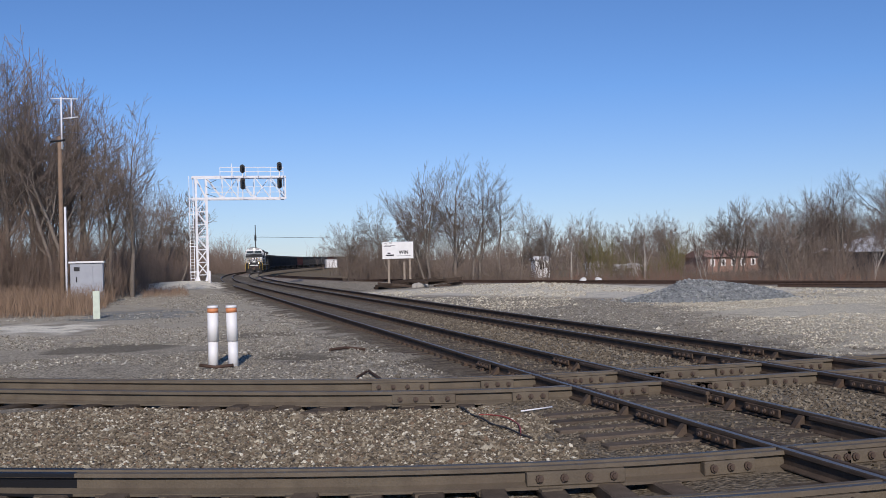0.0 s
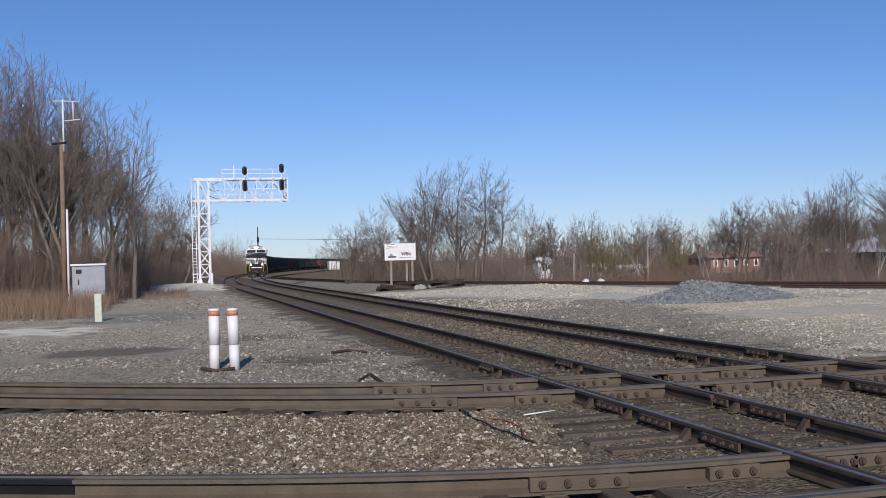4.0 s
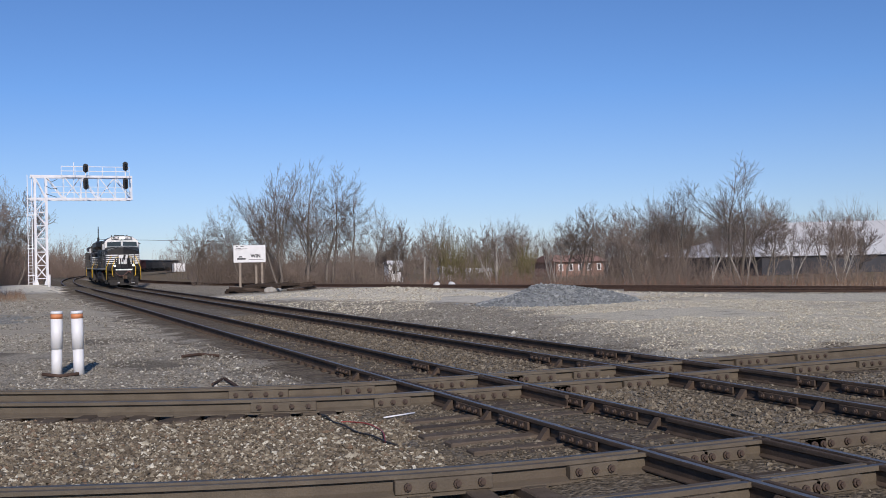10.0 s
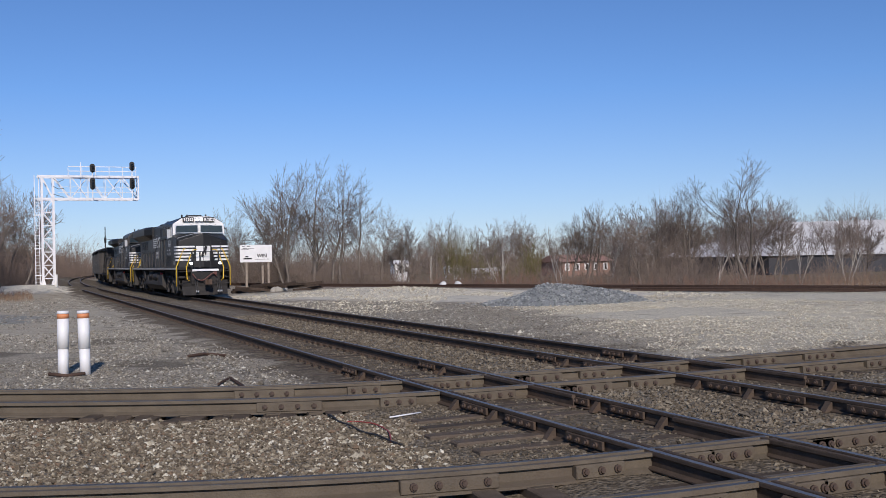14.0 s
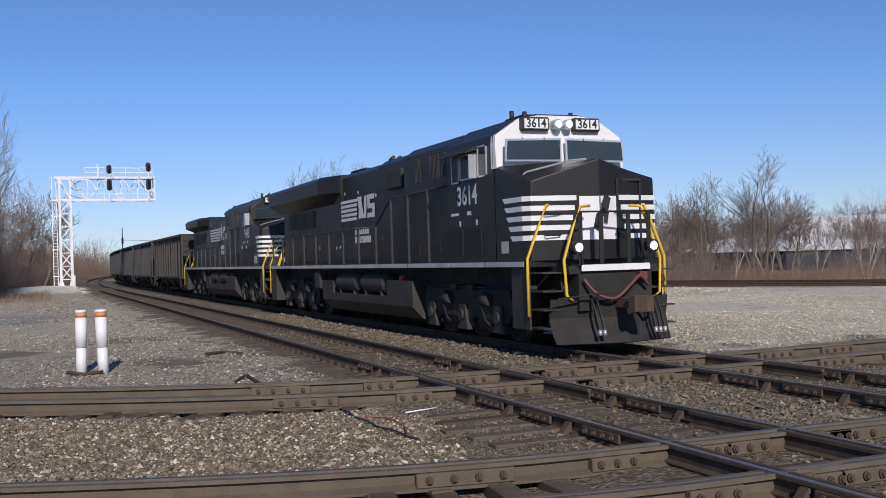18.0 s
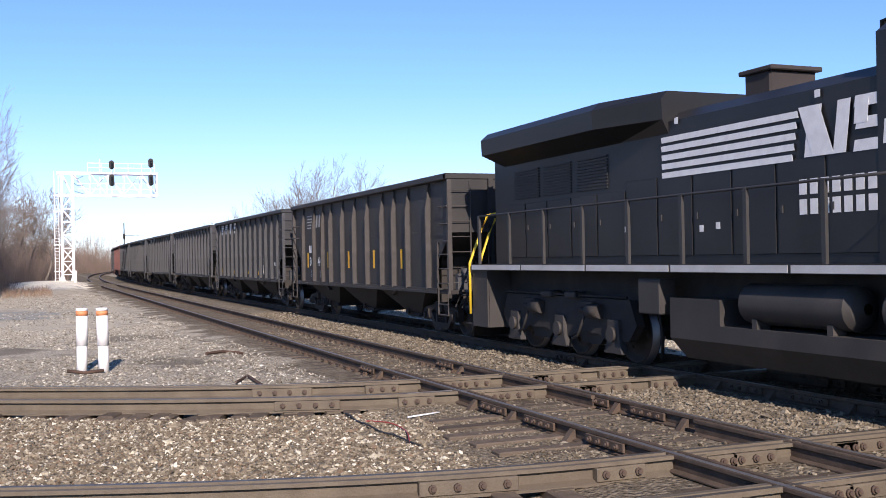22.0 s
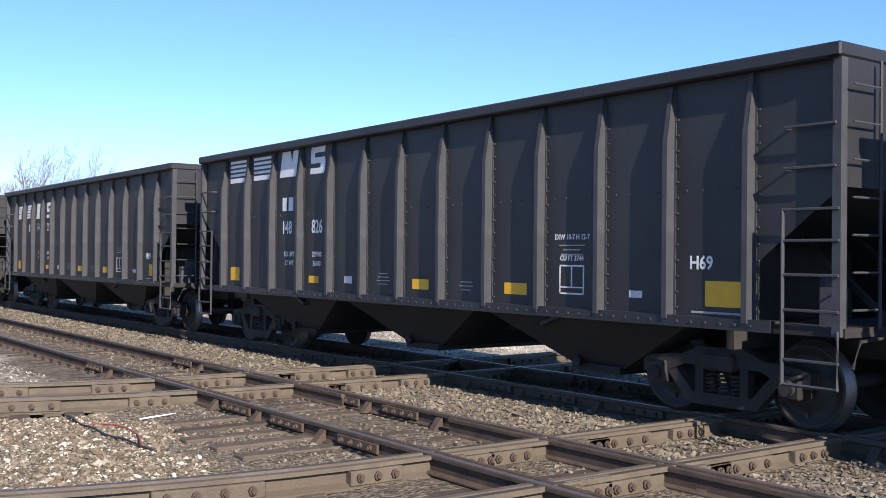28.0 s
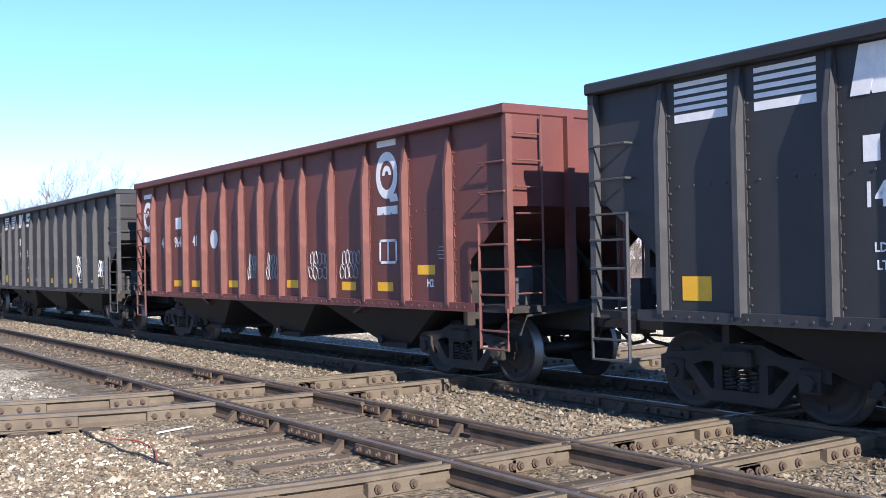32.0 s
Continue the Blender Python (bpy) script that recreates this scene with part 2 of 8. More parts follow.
def ground_z(x, y):
    """Height of the ground sheet."""
    z = GROUND + 0.035 * noise.noise(Vector((x * 0.35, y * 0.35, 1.0))) + 0.02 * noise.noise(Vector((x * 1.3, y * 1.3, 4.0)))
    w = max(0.0, min(1.0, (x - 4.2) / 0.5, (12.0 - x) / 0.5))   # filled in between the rails
    z += w * (0.034 - 0.6 * (z - GROUND))
    if x < 4.0 and y > 16:
        z += 0.08 * min(1.0, (y - 16) / 6)                      # yard west of the mains
    d = math.hypot((x - 1.5) / 6.5, (y - 99) / 11)
    z += 0.52 * max(0.0, 1 - d * d) if d < 1 else 0.0           # gravel mound under the signal gantry
    if x > 12.5 and y > 16.5:
        z += 0.12 * min(1.0, (x - 12.5) / 4)                    # lot east of the mains
    d = math.hypot((x - 22) / 5, (y - 62) / 9)
    z += 0.25 * max(0.0, 1 - d * d) if d < 1 else 0.0           # pale spoil bank before the side track
    e = (x - 26) * 0.935 + (y - 71) * 0.354 - 3.0               # falls away behind the side track
    if e > 0 and x > 12:
        z -= 1.1 * min(1.0, e / 12)
    if -6 < x < 4.4 and 5 < y < 24:
        for g in (GA, GB, GC, GD):                              # ballast kept clear of the crossing rails
            d = abs(y - cross_at(x, g) + 0.08)
            if d < 0.45:
                z -= 0.1 * (1 - d / 0.45) * min(1.0, (4.4 - x) / 0.6)
    d = math.hypot((x + 9) / 6, (y - 33) / 4)
    z += 0.3 * max(0.0, 1 - d * d) if d < 1 else 0.0
    return z


def ground_material():
    m = bpy.data.materials.new("ballast_ground")
    m.use_nodes = True
    n, l = m.node_tree.nodes, m.node_tree.links
    b = n["Principled BSDF"]
    b.inputs["Roughness"].default_value = 0.95
    b.inputs["Specular IOR Level"].default_value = 0.08
    pos = n.new("ShaderNodeNewGeometry").outputs["Position"]
    sep = n.new("ShaderNodeSeparateXYZ")
    l.new(pos, sep.inputs[0])

    def tex(kind, scale, detail=6.0):
        t = n.new(kind)
        t.inputs["Scale"].default_value = scale
        if kind == "ShaderNodeTexNoise":
            t.inputs["Detail"].default_value = detail
        l.new(pos, t.inputs["Vector"])
        return t

    def rng(src, a, c, lo=0.0, hi=1.0, smooth=True):
        if a > c:
            a, c, lo, hi = c, a, hi, lo
        r = n.new("ShaderNodeMapRange")
        r.interpolation_type = "SMOOTHSTEP" if smooth else "LINEAR"
        r.inputs[1].default_value, r.inputs[2].default_value, r.inputs[3].default_value, r.inputs[4].default_value = a, c, lo, hi
        l.new(src, r.inputs[0])
        return r.outputs[0]

    def math2(op, a, c):
        k = n.new("ShaderNodeMath")
        k.operation = op
        for i, v in enumerate((a, c)):
            if isinstance(v, (int, float)):
                k.inputs[i].default_value = v
            else:
                l.new(v, k.inputs[i])
        return k.outputs[0]

    def mix(fac, a, c):
        x = n.new("ShaderNodeMix")
        x.data_type = "RGBA"
        l.new(fac, x.inputs["Factor"]) if not isinstance(fac, float) else None
        for sock, v in (("A", a), ("B", c)):
            if isinstance(v, tuple):
                x.inputs[sock].default_value = (*v, 1)
            else:
                l.new(v, x.inputs[sock])
        return x.outputs["Result"]
    cells = tex("ShaderNodeTexVoronoi", 24)
    cells2 = tex("ShaderNodeTexVoronoi", 60)
    big, mid, small = tex("ShaderNodeTexNoise", 0.16), tex("ShaderNodeTexNoise", 0.9), tex("ShaderNodeTexNoise", 14)
    ramp = n.new("ShaderNodeValToRGB")
    e = ramp.color_ramp.elements
    e[0].position, e[0].color = 0.0, (0.09, 0.073, 0.056, 1)
    e[1].position, e[1].color = 1.0, (0.36, 0.325, 0.28, 1)
    for p, c in ((0.35, (0.17, 0.142, 0.112)), (0.6, (0.22, 0.186, 0.148)), (0.8, (0.28, 0.243, 0.198))):
        k = e.new(p)
        k.color = (*c, 1)
    sc = n.new("ShaderNodeSeparateColor")
    l.new(cells.outputs["Color"], sc.inputs[0])
    l.new(sc.outputs[0], ramp.inputs[0])
    col = ramp.outputs[0]
    x_, y_ = sep.outputs[0], sep.outputs[1]
    wob = rng(mid.outputs["Fac"], 0.3, 0.7, -1.4, 1.4, False)
    xw = math2("ADD", x_, wob)
    yw = math2("ADD", y_, wob)
    # grey stone dust over the western yard
    sg = n.new("ShaderNodeSeparateColor")
    l.new(cells.outputs["Color"], sg.inputs[0])
    grey = mix(sg.outputs[1], (0.17, 0.147, 0.118), (0.58, 0.52, 0.44))
    yard = math2("MAXIMUM", math2("MULTIPLY", rng(yw, 14.6, 16.4), rng(xw, 5.2, 4.0)), math2("MULTIPLY", rng(yw, 15.2, 17.5), rng(xw, 11.8, 13.2)))
    col = mix(math2("MULTIPLY", yard, 0.7), col, grey)
    # pale crushed limestone east of the mains
    edge = math2("SUBTRACT", xw, math2("MULTIPLY", y_, 0.3))
    east = math2("MULTIPLY", rng(edge, 6.6, 9.2), math2("MULTIPLY", rng(yw, 15.5, 18.5), rng(yw, 44.0, 38.0)))
    drift = rng(big.outputs["Fac"], 0.4, 0.54, 0.6, 1.0)
    pale = n.new("ShaderNodeValToRGB")
    e = pale.color_ramp.elements
    e[0].position, e[0].color = 0.0, (0.44, 0.39, 0.31, 1)
    e[1].position, e[1].color = 1.0, (0.78, 0.72, 0.61, 1)
    sc2 = n.new("ShaderNodeSeparateColor")
    l.new(cells2.outputs["Color"], sc2.inputs[0])
    l.new(sc2.outputs[0], pale.inputs[0])
    col = mix(math2("MULTIPLY", east, drift), col, pale.outputs[0])
    # pale drift in the western yard
    w1 = math2("MULTIPLY", rng(xw, -1.8, -3.6), math2("MULTIPLY", rng(yw, 31.0, 33.5), rng(yw, 40.0, 37.5)))
    w2 = math2("MULTIPLY", math2("MULTIPLY", rng(xw, 4.6, 3.6), rng(xw, -8.0, -5.5)), math2("MULTIPLY", rng(yw, 84.0, 90.0), rng(yw, 125.0, 112.0)))
    col = mix(math2("MAXIMUM", w1, w2), col, (0.84, 0.78, 0.68))
    # spoil bank of pale fines before the side track
    slant = math2("ADD", math2("MULTIPLY", x_, 0.935), math2("MULTIPLY", y_, 0.354))
    bank = math2("MULTIPLY", math2("MULTIPLY", rng(math2("ADD", slant, wob), 31.5, 34.0), rng(math2("ADD", slant, wob), 47.0, 46.0)), math2("MULTIPLY", rng(yw, 38.0, 44.0), rng(yw, 70.0, 64.0)))
    col = mix(bank, col, (0.66, 0.61, 0.53))
    # bluish fines
    f1 = math2("MULTIPLY", math2("MULTIPLY", rng(xw, -4.5, -3.0), rng(xw, 1.6, 0.2)), math2("MULTIPLY", rng(yw, 39.5, 41.0), rng(yw, 50.0, 47.0)))
    col = mix(math2("MULTIPLY", f1, 0.75), col, (0.27, 0.285, 0.29))
    # tan dust over the far west yard
    dust = math2("MULTIPLY", rng(yw, 19.0, 34.0), rng(xw, 4.6, 3.4))
    col = mix(math2("MULTIPLY", dust, math2("MULTIPLY", math2("SUBTRACT", 1.0, math2("MAXIMUM", math2("MAXIMUM", w1, w2), f1)), 0.8)), col, mix(small.outputs["Fac"], (0.38, 0.335, 0.275), (0.58, 0.52, 0.44)))
    # brown grime in the tracks and round the diamonds
    def band(v, c, w):
        return rng(math2("ABSOLUTE", math2("SUBTRACT", v, c), 0), w + 0.55, w - 0.25)
    wob2 = rng(mid.outputs["Fac"], 0.3, 0.7, -0.5, 0.5, False)
    xg = math2("ADD", x_, wob2)
    yg = math2("ADD", y_, wob2)
    grime = math2("MAXIMUM", band(xg, M1, 1.45), band(xg, M2, 1.45))
    cross = math2("MAXIMUM", band(yg, (GA + GB) / 2, 0.9), band(yg, (GC + GD) / 2, 0.9))
    cross = math2("MULTIPLY", cross, rng(xg, 2.0, 4.5))
    grime = math2("MAXIMUM", grime, cross)
    near = math2("MULTIPLY", math2("MULTIPLY", rng(xg, 3.2, 4.6), rng(xg, 8.5, 7.0)), math2("MULTIPLY", rng(yg, 5.0, 8.0), rng(yg, 17.5, 15.5)))
    grime = math2("MAXIMUM", grime, near)
    dirt = mix(rng(small.outputs["Fac"], 0.35, 0.65), (0.105, 0.084, 0.063), (0.19, 0.156, 0.12))
    col = mix(math2("MULTIPLY", grime, 0.85), col, dirt)
    # oily dirt in two patches of the yard
    def patch(cx, cy, rx, ry):
        u = math2("DIVIDE", math2("SUBTRACT", xg, cx), rx)
        v = math2("DIVIDE", math2("SUBTRACT", yg, cy), ry)
        return rng(math2("ADD", math2("MULTIPLY", u, u), math2("MULTIPLY", v, v)), 1.25, 0.5)
    oil = math2("MAXIMUM", math2("MAXIMUM", patch(2.5, 21.4, 0.85, 1.3), patch(2.3, 28.7, 1.3, 1.2)), patch(-1.5, 26.0, 1.6, 1.4))
    col = mix(math2("MULTIPLY", oil, 0.7), col, (0.13, 0.112, 0.092))
    # scattered dirt
    spot = rng(mid.outputs["Fac"], 0.57, 0.68)
    col = mix(math2("MULTIPLY", spot, 0.35), col, (0.10, 0.085, 0.068))
    # dead grass under the woods
    grass = math2("MAXIMUM", rng(yw, 72.0, 78.0), math2("MULTIPLY", rng(xw, -6.0, -8.5), rng(yw, 38.0, 42.0)))
    grass = math2("MULTIPLY", grass, math2("SUBTRACT", 1.0, math2("MULTIPLY", rng(x_, -8.0, -5.0), rng(x_, 30.0, 20.0))))
    col = mix(math2("MULTIPLY", grass, 0.85), col, mix(mid.outputs["Fac"], (0.12, 0.09, 0.06), (0.26, 0.2, 0.13)))
    fine = rng(small.outputs["Fac"], 0.3, 0.7, 0.78, 1.2, False)
    vm = n.new("ShaderNodeVectorMath")
    vm.operation = "SCALE"
    warm = n.new("ShaderNodeVectorMath")
    warm.operation = "MULTIPLY"
    warm.inputs[1].default_value = (0.99, 1.0, 0.93)
    l.new(col, warm.inputs[0])
    l.new(warm.outputs[0], vm.inputs[0])
    l.new(fine, vm.inputs["Scale"])
    l.new(vm.outputs[0], b.inputs["Base Color"])
    h = math2("SUBTRACT", 1.0, cells.outputs["Distance"])
    bp = n.new("ShaderNodeBump")
    bp.inputs["Strength"].default_value = 0.7
    bp.inputs["Distance"].default_value = 0.03
    l.new(h, bp.inputs["Height"])
    bp2 = n.new("ShaderNodeBump")
    bp2.inputs["Strength"].default_value = 0.35
    bp2.inputs["Distance"].default_value = 0.02
    l.new(small.outputs["Fac"], bp2.inputs["Height"])
    l.new(bp.outputs[0], bp2.inputs["Normal"])
    l.new(bp2.outputs[0], b.inputs["Normal"])
    return m


def graded(a, b, step, far):
    out, lo, hi, s = [a + i * step for i in range(int((b - a) / step) + 1)], a, b, step
    while hi < far:
        s *= 1.3
        hi += s
        lo -= s
        out = [lo] + out + [hi]
    return out


gx, gy = graded(-9, 20, 0.25, 2600), graded(4, 40, 0.25, 2600)
# keep rows over the low hills
gx = sorted(set([round(v, 3) for v in gx] + list(range(-30, 140, 2))))
gy = sorted(set([round(v, 3) for v in gy] + list(range(40, 160, 2))))
verts = [(x, y, ground_z(x, y) if abs(x) < 300 and -100 < y < 400 else GROUND) for y in gy for x in gx]
w = len(gx)
faces = [(j * w + i, j * w + i + 1, (j + 1) * w + i + 1, (j + 1) * w + i) for j in range(len(gy) - 1) for i in range(w - 1)]
me = bpy.data.meshes.new("ground")
me.from_pydata(verts, [], faces)
me.shade_smooth()
me.materials.append(ground_material())
tagged(new("ground", me), "grey and tan railway gravel with dusty patches", "ground", kind="structure")


# ---- loose stones ----
def stone_material(name, tones):
    tones = [(r * 0.99, g, b * 0.94) for r, g, b in tones]
    m = bpy.data.materials.new(name)
    m.use_nodes = True
    n, l = m.node_tree.nodes, m.node_tree.links
    b = n["Principled BSDF"]
    b.inputs["Roughness"].default_value = 0.9
    b.inputs["Specular IOR Level"].default_value = 0.12
    geo = n.new("ShaderNodeNewGeometry")
    ramp = n.new("ShaderNodeValToRGB")
    ramp.color_ramp.interpolation = "CONSTANT"
    e = ramp.color_ramp.elements
    e[0].position, e[0].color = 0.0, (*tones[0], 1)
    e[1].position, e[1].color = 1.0 - 1.0 / len(tones), (*tones[-1], 1)
    for i, c in enumerate(tones[1:-1], 1):
        e.new(i / len(tones)).color = (*c, 1)
    l.new(geo.outputs["Random Per Island"], ramp.inputs[0])
    t = n.new("ShaderNodeTexNoise")
    t.inputs["Scale"].default_value = 45
    l.new(geo.outputs["Position"], t.inputs["Vector"])
    r = n.new("ShaderNodeMapRange")
    r.inputs[1].default_value, r.inputs[2].default_value, r.inputs[3].default_value, r.inputs[4].default_value = 0.3, 0.7, 0.7, 1.25
    l.new(t.outputs["Fac"], r.inputs[0])
    vm = n.new("ShaderNodeVectorMath")
    vm.operation = "SCALE"
    l.new(ramp.outputs[0], vm.inputs[0])
    l.new(r.outputs[0], vm.inputs["Scale"])
    l.new(vm.outputs[0], b.inputs["Base Color"])
    return m


def stones(name, n, area, size, material, label, seed, keep=None, flat=0.7, lift=0.25, small=False):
    """Many angular stones scattered over the ground in one mesh."""
    rng = np.random.default_rng(seed)
    g = (1 + 5 ** 0.5) / 2
    ico = np.array([(-1, g, 0), (1, g, 0), (-1, -g, 0), (1, -g, 0), (0, -1, g), (0, 1, g), (0, -1, -g), (0, 1, -g), (g, 0, -1), (g, 0, 1), (-g, 0, -1), (-g, 0, 1)]) / 1.9
    tri = np.array([(0, 11, 5), (0, 5, 1), (0, 1, 7), (0, 7, 10), (0, 10, 11), (1, 5, 9), (5, 11, 4), (11, 10, 2), (10, 7, 6), (7, 1, 8),
                    (3, 9, 4), (3, 4, 2), (3, 2, 6), (3, 6, 8), (3, 8, 9), (4, 9, 5), (2, 4, 11), (6, 2, 10), (8, 6, 7), (9, 8, 1)])
    if small:
        ico = np.array([(1, 0, 0), (-1, 0, 0), (0, 1, 0), (0, -1, 0), (0, 0, 1), (0, 0, -1)]) * 1.1
        tri = np.array([(0, 2, 4), (2, 1, 4), (1, 3, 4), (3, 0, 4), (2, 0, 5), (1, 2, 5), (3, 1, 5), (0, 3, 5)])
    x0, y0, x1, y1 = area
    px, py = rng.uniform(x0, x1, n), rng.uniform(y0, y1, n)
    if keep:
        ok = np.array([keep(a, b) for a, b in zip(px, py)])
        px, py = px[ok], py[ok]
    n = len(px)
    s = size * np.exp(rng.normal(0, 0.33, n))
    v = ico[None] * rng.uniform(0.55, 1.3, (n, len(ico), 1)) * (s[:, None, None] * rng.uniform((0.7, 0.7, flat * 0.7), (1.3, 1.1, flat * 1.1), (n, 3))[:, None, :])
    a, t = rng.uniform(0, 6.28, n), rng.normal(0, 0.5, n)
    ca, sa, ct, st = np.cos(a)[:, None], np.sin(a)[:, None], np.cos(t)[:, None], np.sin(t)[:, None]
    x, y, z = v[..., 0], v[..., 1], v[..., 2]
    y, z = y * ct - z * st, y * st + z * ct
    x, y = x * ca - y * sa, x * sa + y * ca
    zz = np.array([ground_z(p, q) for p, q in zip(px, py)]) + s * lift
    co = np.stack((x + px[:, None], y + py[:, None], z + zz[:, None]), -1).reshape(-1, 3)
    f = (tri[None] + len(ico) * np.arange(n)[:, None, None]).reshape(-1, 3)
    me = bpy.data.meshes.new(name)
    me.vertices.add(len(co))
    me.vertices.foreach_set("co", co.ravel())
    me.loops.add(f.size)
    me.loops.foreach_set("vertex_index", f.ravel().astype(np.int32))
    me.polygons.add(len(f))
    me.polygons.foreach_set("loop_start", np.arange(0, f.size, 3, dtype=np.int32))
    me.update()
    me.shade_flat()
    me.materials.append(material)
    return tagged(new(name, me), label, "gravel", kind="stuff")


YARD = stone_material("grey_yard_stones", [(0.19, 0.17, 0.145), (0.29, 0.265, 0.23), (0.38, 0.352, 0.31), (0.24, 0.217, 0.185), (0.52, 0.49, 0.44), (0.16, 0.14, 0.116), (0.33, 0.3, 0.26)])
MIXED = stone_material("mixed_ballast", [(0.11, 0.088, 0.066), (0.17, 0.138, 0.103), (0.22, 0.182, 0.138), (0.28, 0.24, 0.185), (0.2, 0.14, 0.1), (0.36, 0.315, 0.25), (0.2, 0.165, 0.127), (0.14, 0.112, 0.083), (0.25, 0.205, 0.155), (0.18, 0.146, 0.11), (0.6, 0.56, 0.48), (0.16, 0.13, 0.1), (0.24, 0.2, 0.15), (0.42, 0.375, 0.3), (0.19, 0.158, 0.122), (0.13, 0.105, 0.08)])
GREYS = stone_material("grey_ballast", [(0.12, 0.098, 0.075), (0.165, 0.137, 0.107), (0.2, 0.168, 0.132), (0.145, 0.118, 0.09), (0.25, 0.215, 0.17)])
PALES = stone_material("limestone_gravel", [(0.38, 0.335, 0.265), (0.5, 0.45, 0.365), (0.6, 0.55, 0.455), (0.7, 0.65, 0.55), (0.44, 0.39, 0.31)])
BLUES = stone_material("blue_grey_stone", [(0.2, 0.212, 0.225), (0.25, 0.262, 0.275), (0.3, 0.312, 0.325), (0.16, 0.172, 0.185), (0.35, 0.36, 0.37)])
off_cross = lambda x, y: all(abs(y - cross_at(x, g)) > 0.16 for g in (GA, GB, GC, GD))
off_main = lambda x, y: not (R1 - 0.75 < x < R2 + 0.55) and not (R3 - 0.15 < x < R4 + 0.15)
stones("ballast", 44000, (-3.6, 8.0, 4.9, 15.5), 0.0205, MIXED, "loose mixed grey and brown ballast stones beside the rails", 1,
       lambda x, y: (cross_at(x, GC) + 0.12 < y < cross_at(x, GB) - 0.2 - 0.5 * max(0.0, noise.noise(Vector((x * 0.8, 3, 2)))) and x + 0.5 * noise.noise(Vector((x, y, 4))) < 3.9 + 0.1 * (y - 9)) or (y < cross_at(x, GC) - 0.15), small=True, flat=0.75)
stones("ballast", 26000, (-9, 14.5, 4.6, 36), 0.022, YARD, "loose mixed ballast stones on the yard", 2,
       lambda x, y: y > cross_at(x, GA) + 0.2 and not (x < -2.4 and y > 31.5) and noise.noise(Vector((x * 0.3, y * 0.3, 7))) > -0.12 - 0.2 * noise.noise(Vector((x * 1.7, y * 1.7, 5))), small=True)
stones("ballast", 9000, (7.3, 4.5, 9.2, 40), 0.028, GREYS, "grey ballast ridge between two main tracks", 3, off_cross, small=True)
stones("ballast", 1500, (5.5, 5.5, 6.85, 30), 0.02, GREYS, "dirty fine ballast between the rails", 4, off_cross)
stones("ballast", 2500, (9.5, 5.5, 10.85, 40), 0.022, GREYS, "dirty ballast between the rails", 5, off_cross)
stones("limestone_gravel", 34000, (11.3, 15.6, 30, 38), 0.02, PALES, "pale crushed limestone over the open lot", 6,
       lambda x, y: y > cross_at(x, GA) + 0.25 and x - 0.3 * y > 7.2 + 1.5 * noise.noise(Vector((x * 0.5, y * 0.5, 1))) and noise.noise(Vector((x * 0.16, y * 0.16, 2))) > -0.3 + 0.35 * noise.noise(Vector((x * 1.1, y * 0.7, 9))), small=True)
stones("ballast", 7500, (7.2, 4.0, 16, 13.2), 0.024, GREYS, "grey ballast around the diamond crossing", 7, lambda x, y: off_cross(x, y) and off_main(x, y), small=True)

stones("ballast", 9000, (-9, 36, 4.4, 74), 0.03, YARD, "scattered ballast stones on the far yard", 12,
       lambda x, y: not (x < -1.0 and y < 41) and noise.noise(Vector((x * 0.25, y * 0.12, 3))) > -0.15, small=True)
stones("limestone_gravel", 11000, (12.4, 38, 32, 66), 0.036, PALES, "pale crushed limestone on the far lot", 13,
       lambda x, y: (x - 26) * 0.935 + (y - 71) * 0.354 < -2.6 and noise.noise(Vector((x * 0.2, y * 0.1, 6))) > -0.2, small=True)

stones("ballast", 2600, (3.8, 8.6, 5.3, 13.2), 0.015, GREYS, "fine dirty ballast trodden into the ground", 14, off_cross, small=True)

stones("ballast", 11000, (11.5, 15.4, 21, 42), 0.023, YARD, "grey gravel along the edge of the lot", 15,
       lambda x, y: y > cross_at(x, GA) + 0.3 and x - 0.3 * y < 8.2 + 1.5 * noise.noise(Vector((x * 0.5, y * 0.5, 1))), small=True)

# ---- tracks ----
def span(a, b, step):
    n = max(1, int(round((b - a) / step)))
    return [a + (b - a) * i / n for i in range(n + 1)]


BOLT = mat("rusty_bolt", (0.075, 0.05, 0.036), 0.7, 0.0, 20, 0.3, 0.2)


def bolts(parent, spots, normal, r=0.024, depth=0.035):
    """Bolt heads, one part each, sharing a mesh."""
    bm = bmesh.new()
    n = Vector(normal)
    tube(bm, [(0, 0, 0), n * depth * 0.55], r * 1.25, 8)
    tube(bm, [n * depth * 0.5, n * depth], r * 0.8, 6)
    first = None
    for p in spots:
        if first is None:
            first = part("bolt", bm, BOLT, parent)
            ob = first
        else:
            ob = new("bolt", first.data)
            ob.parent = parent
        ob.location = p


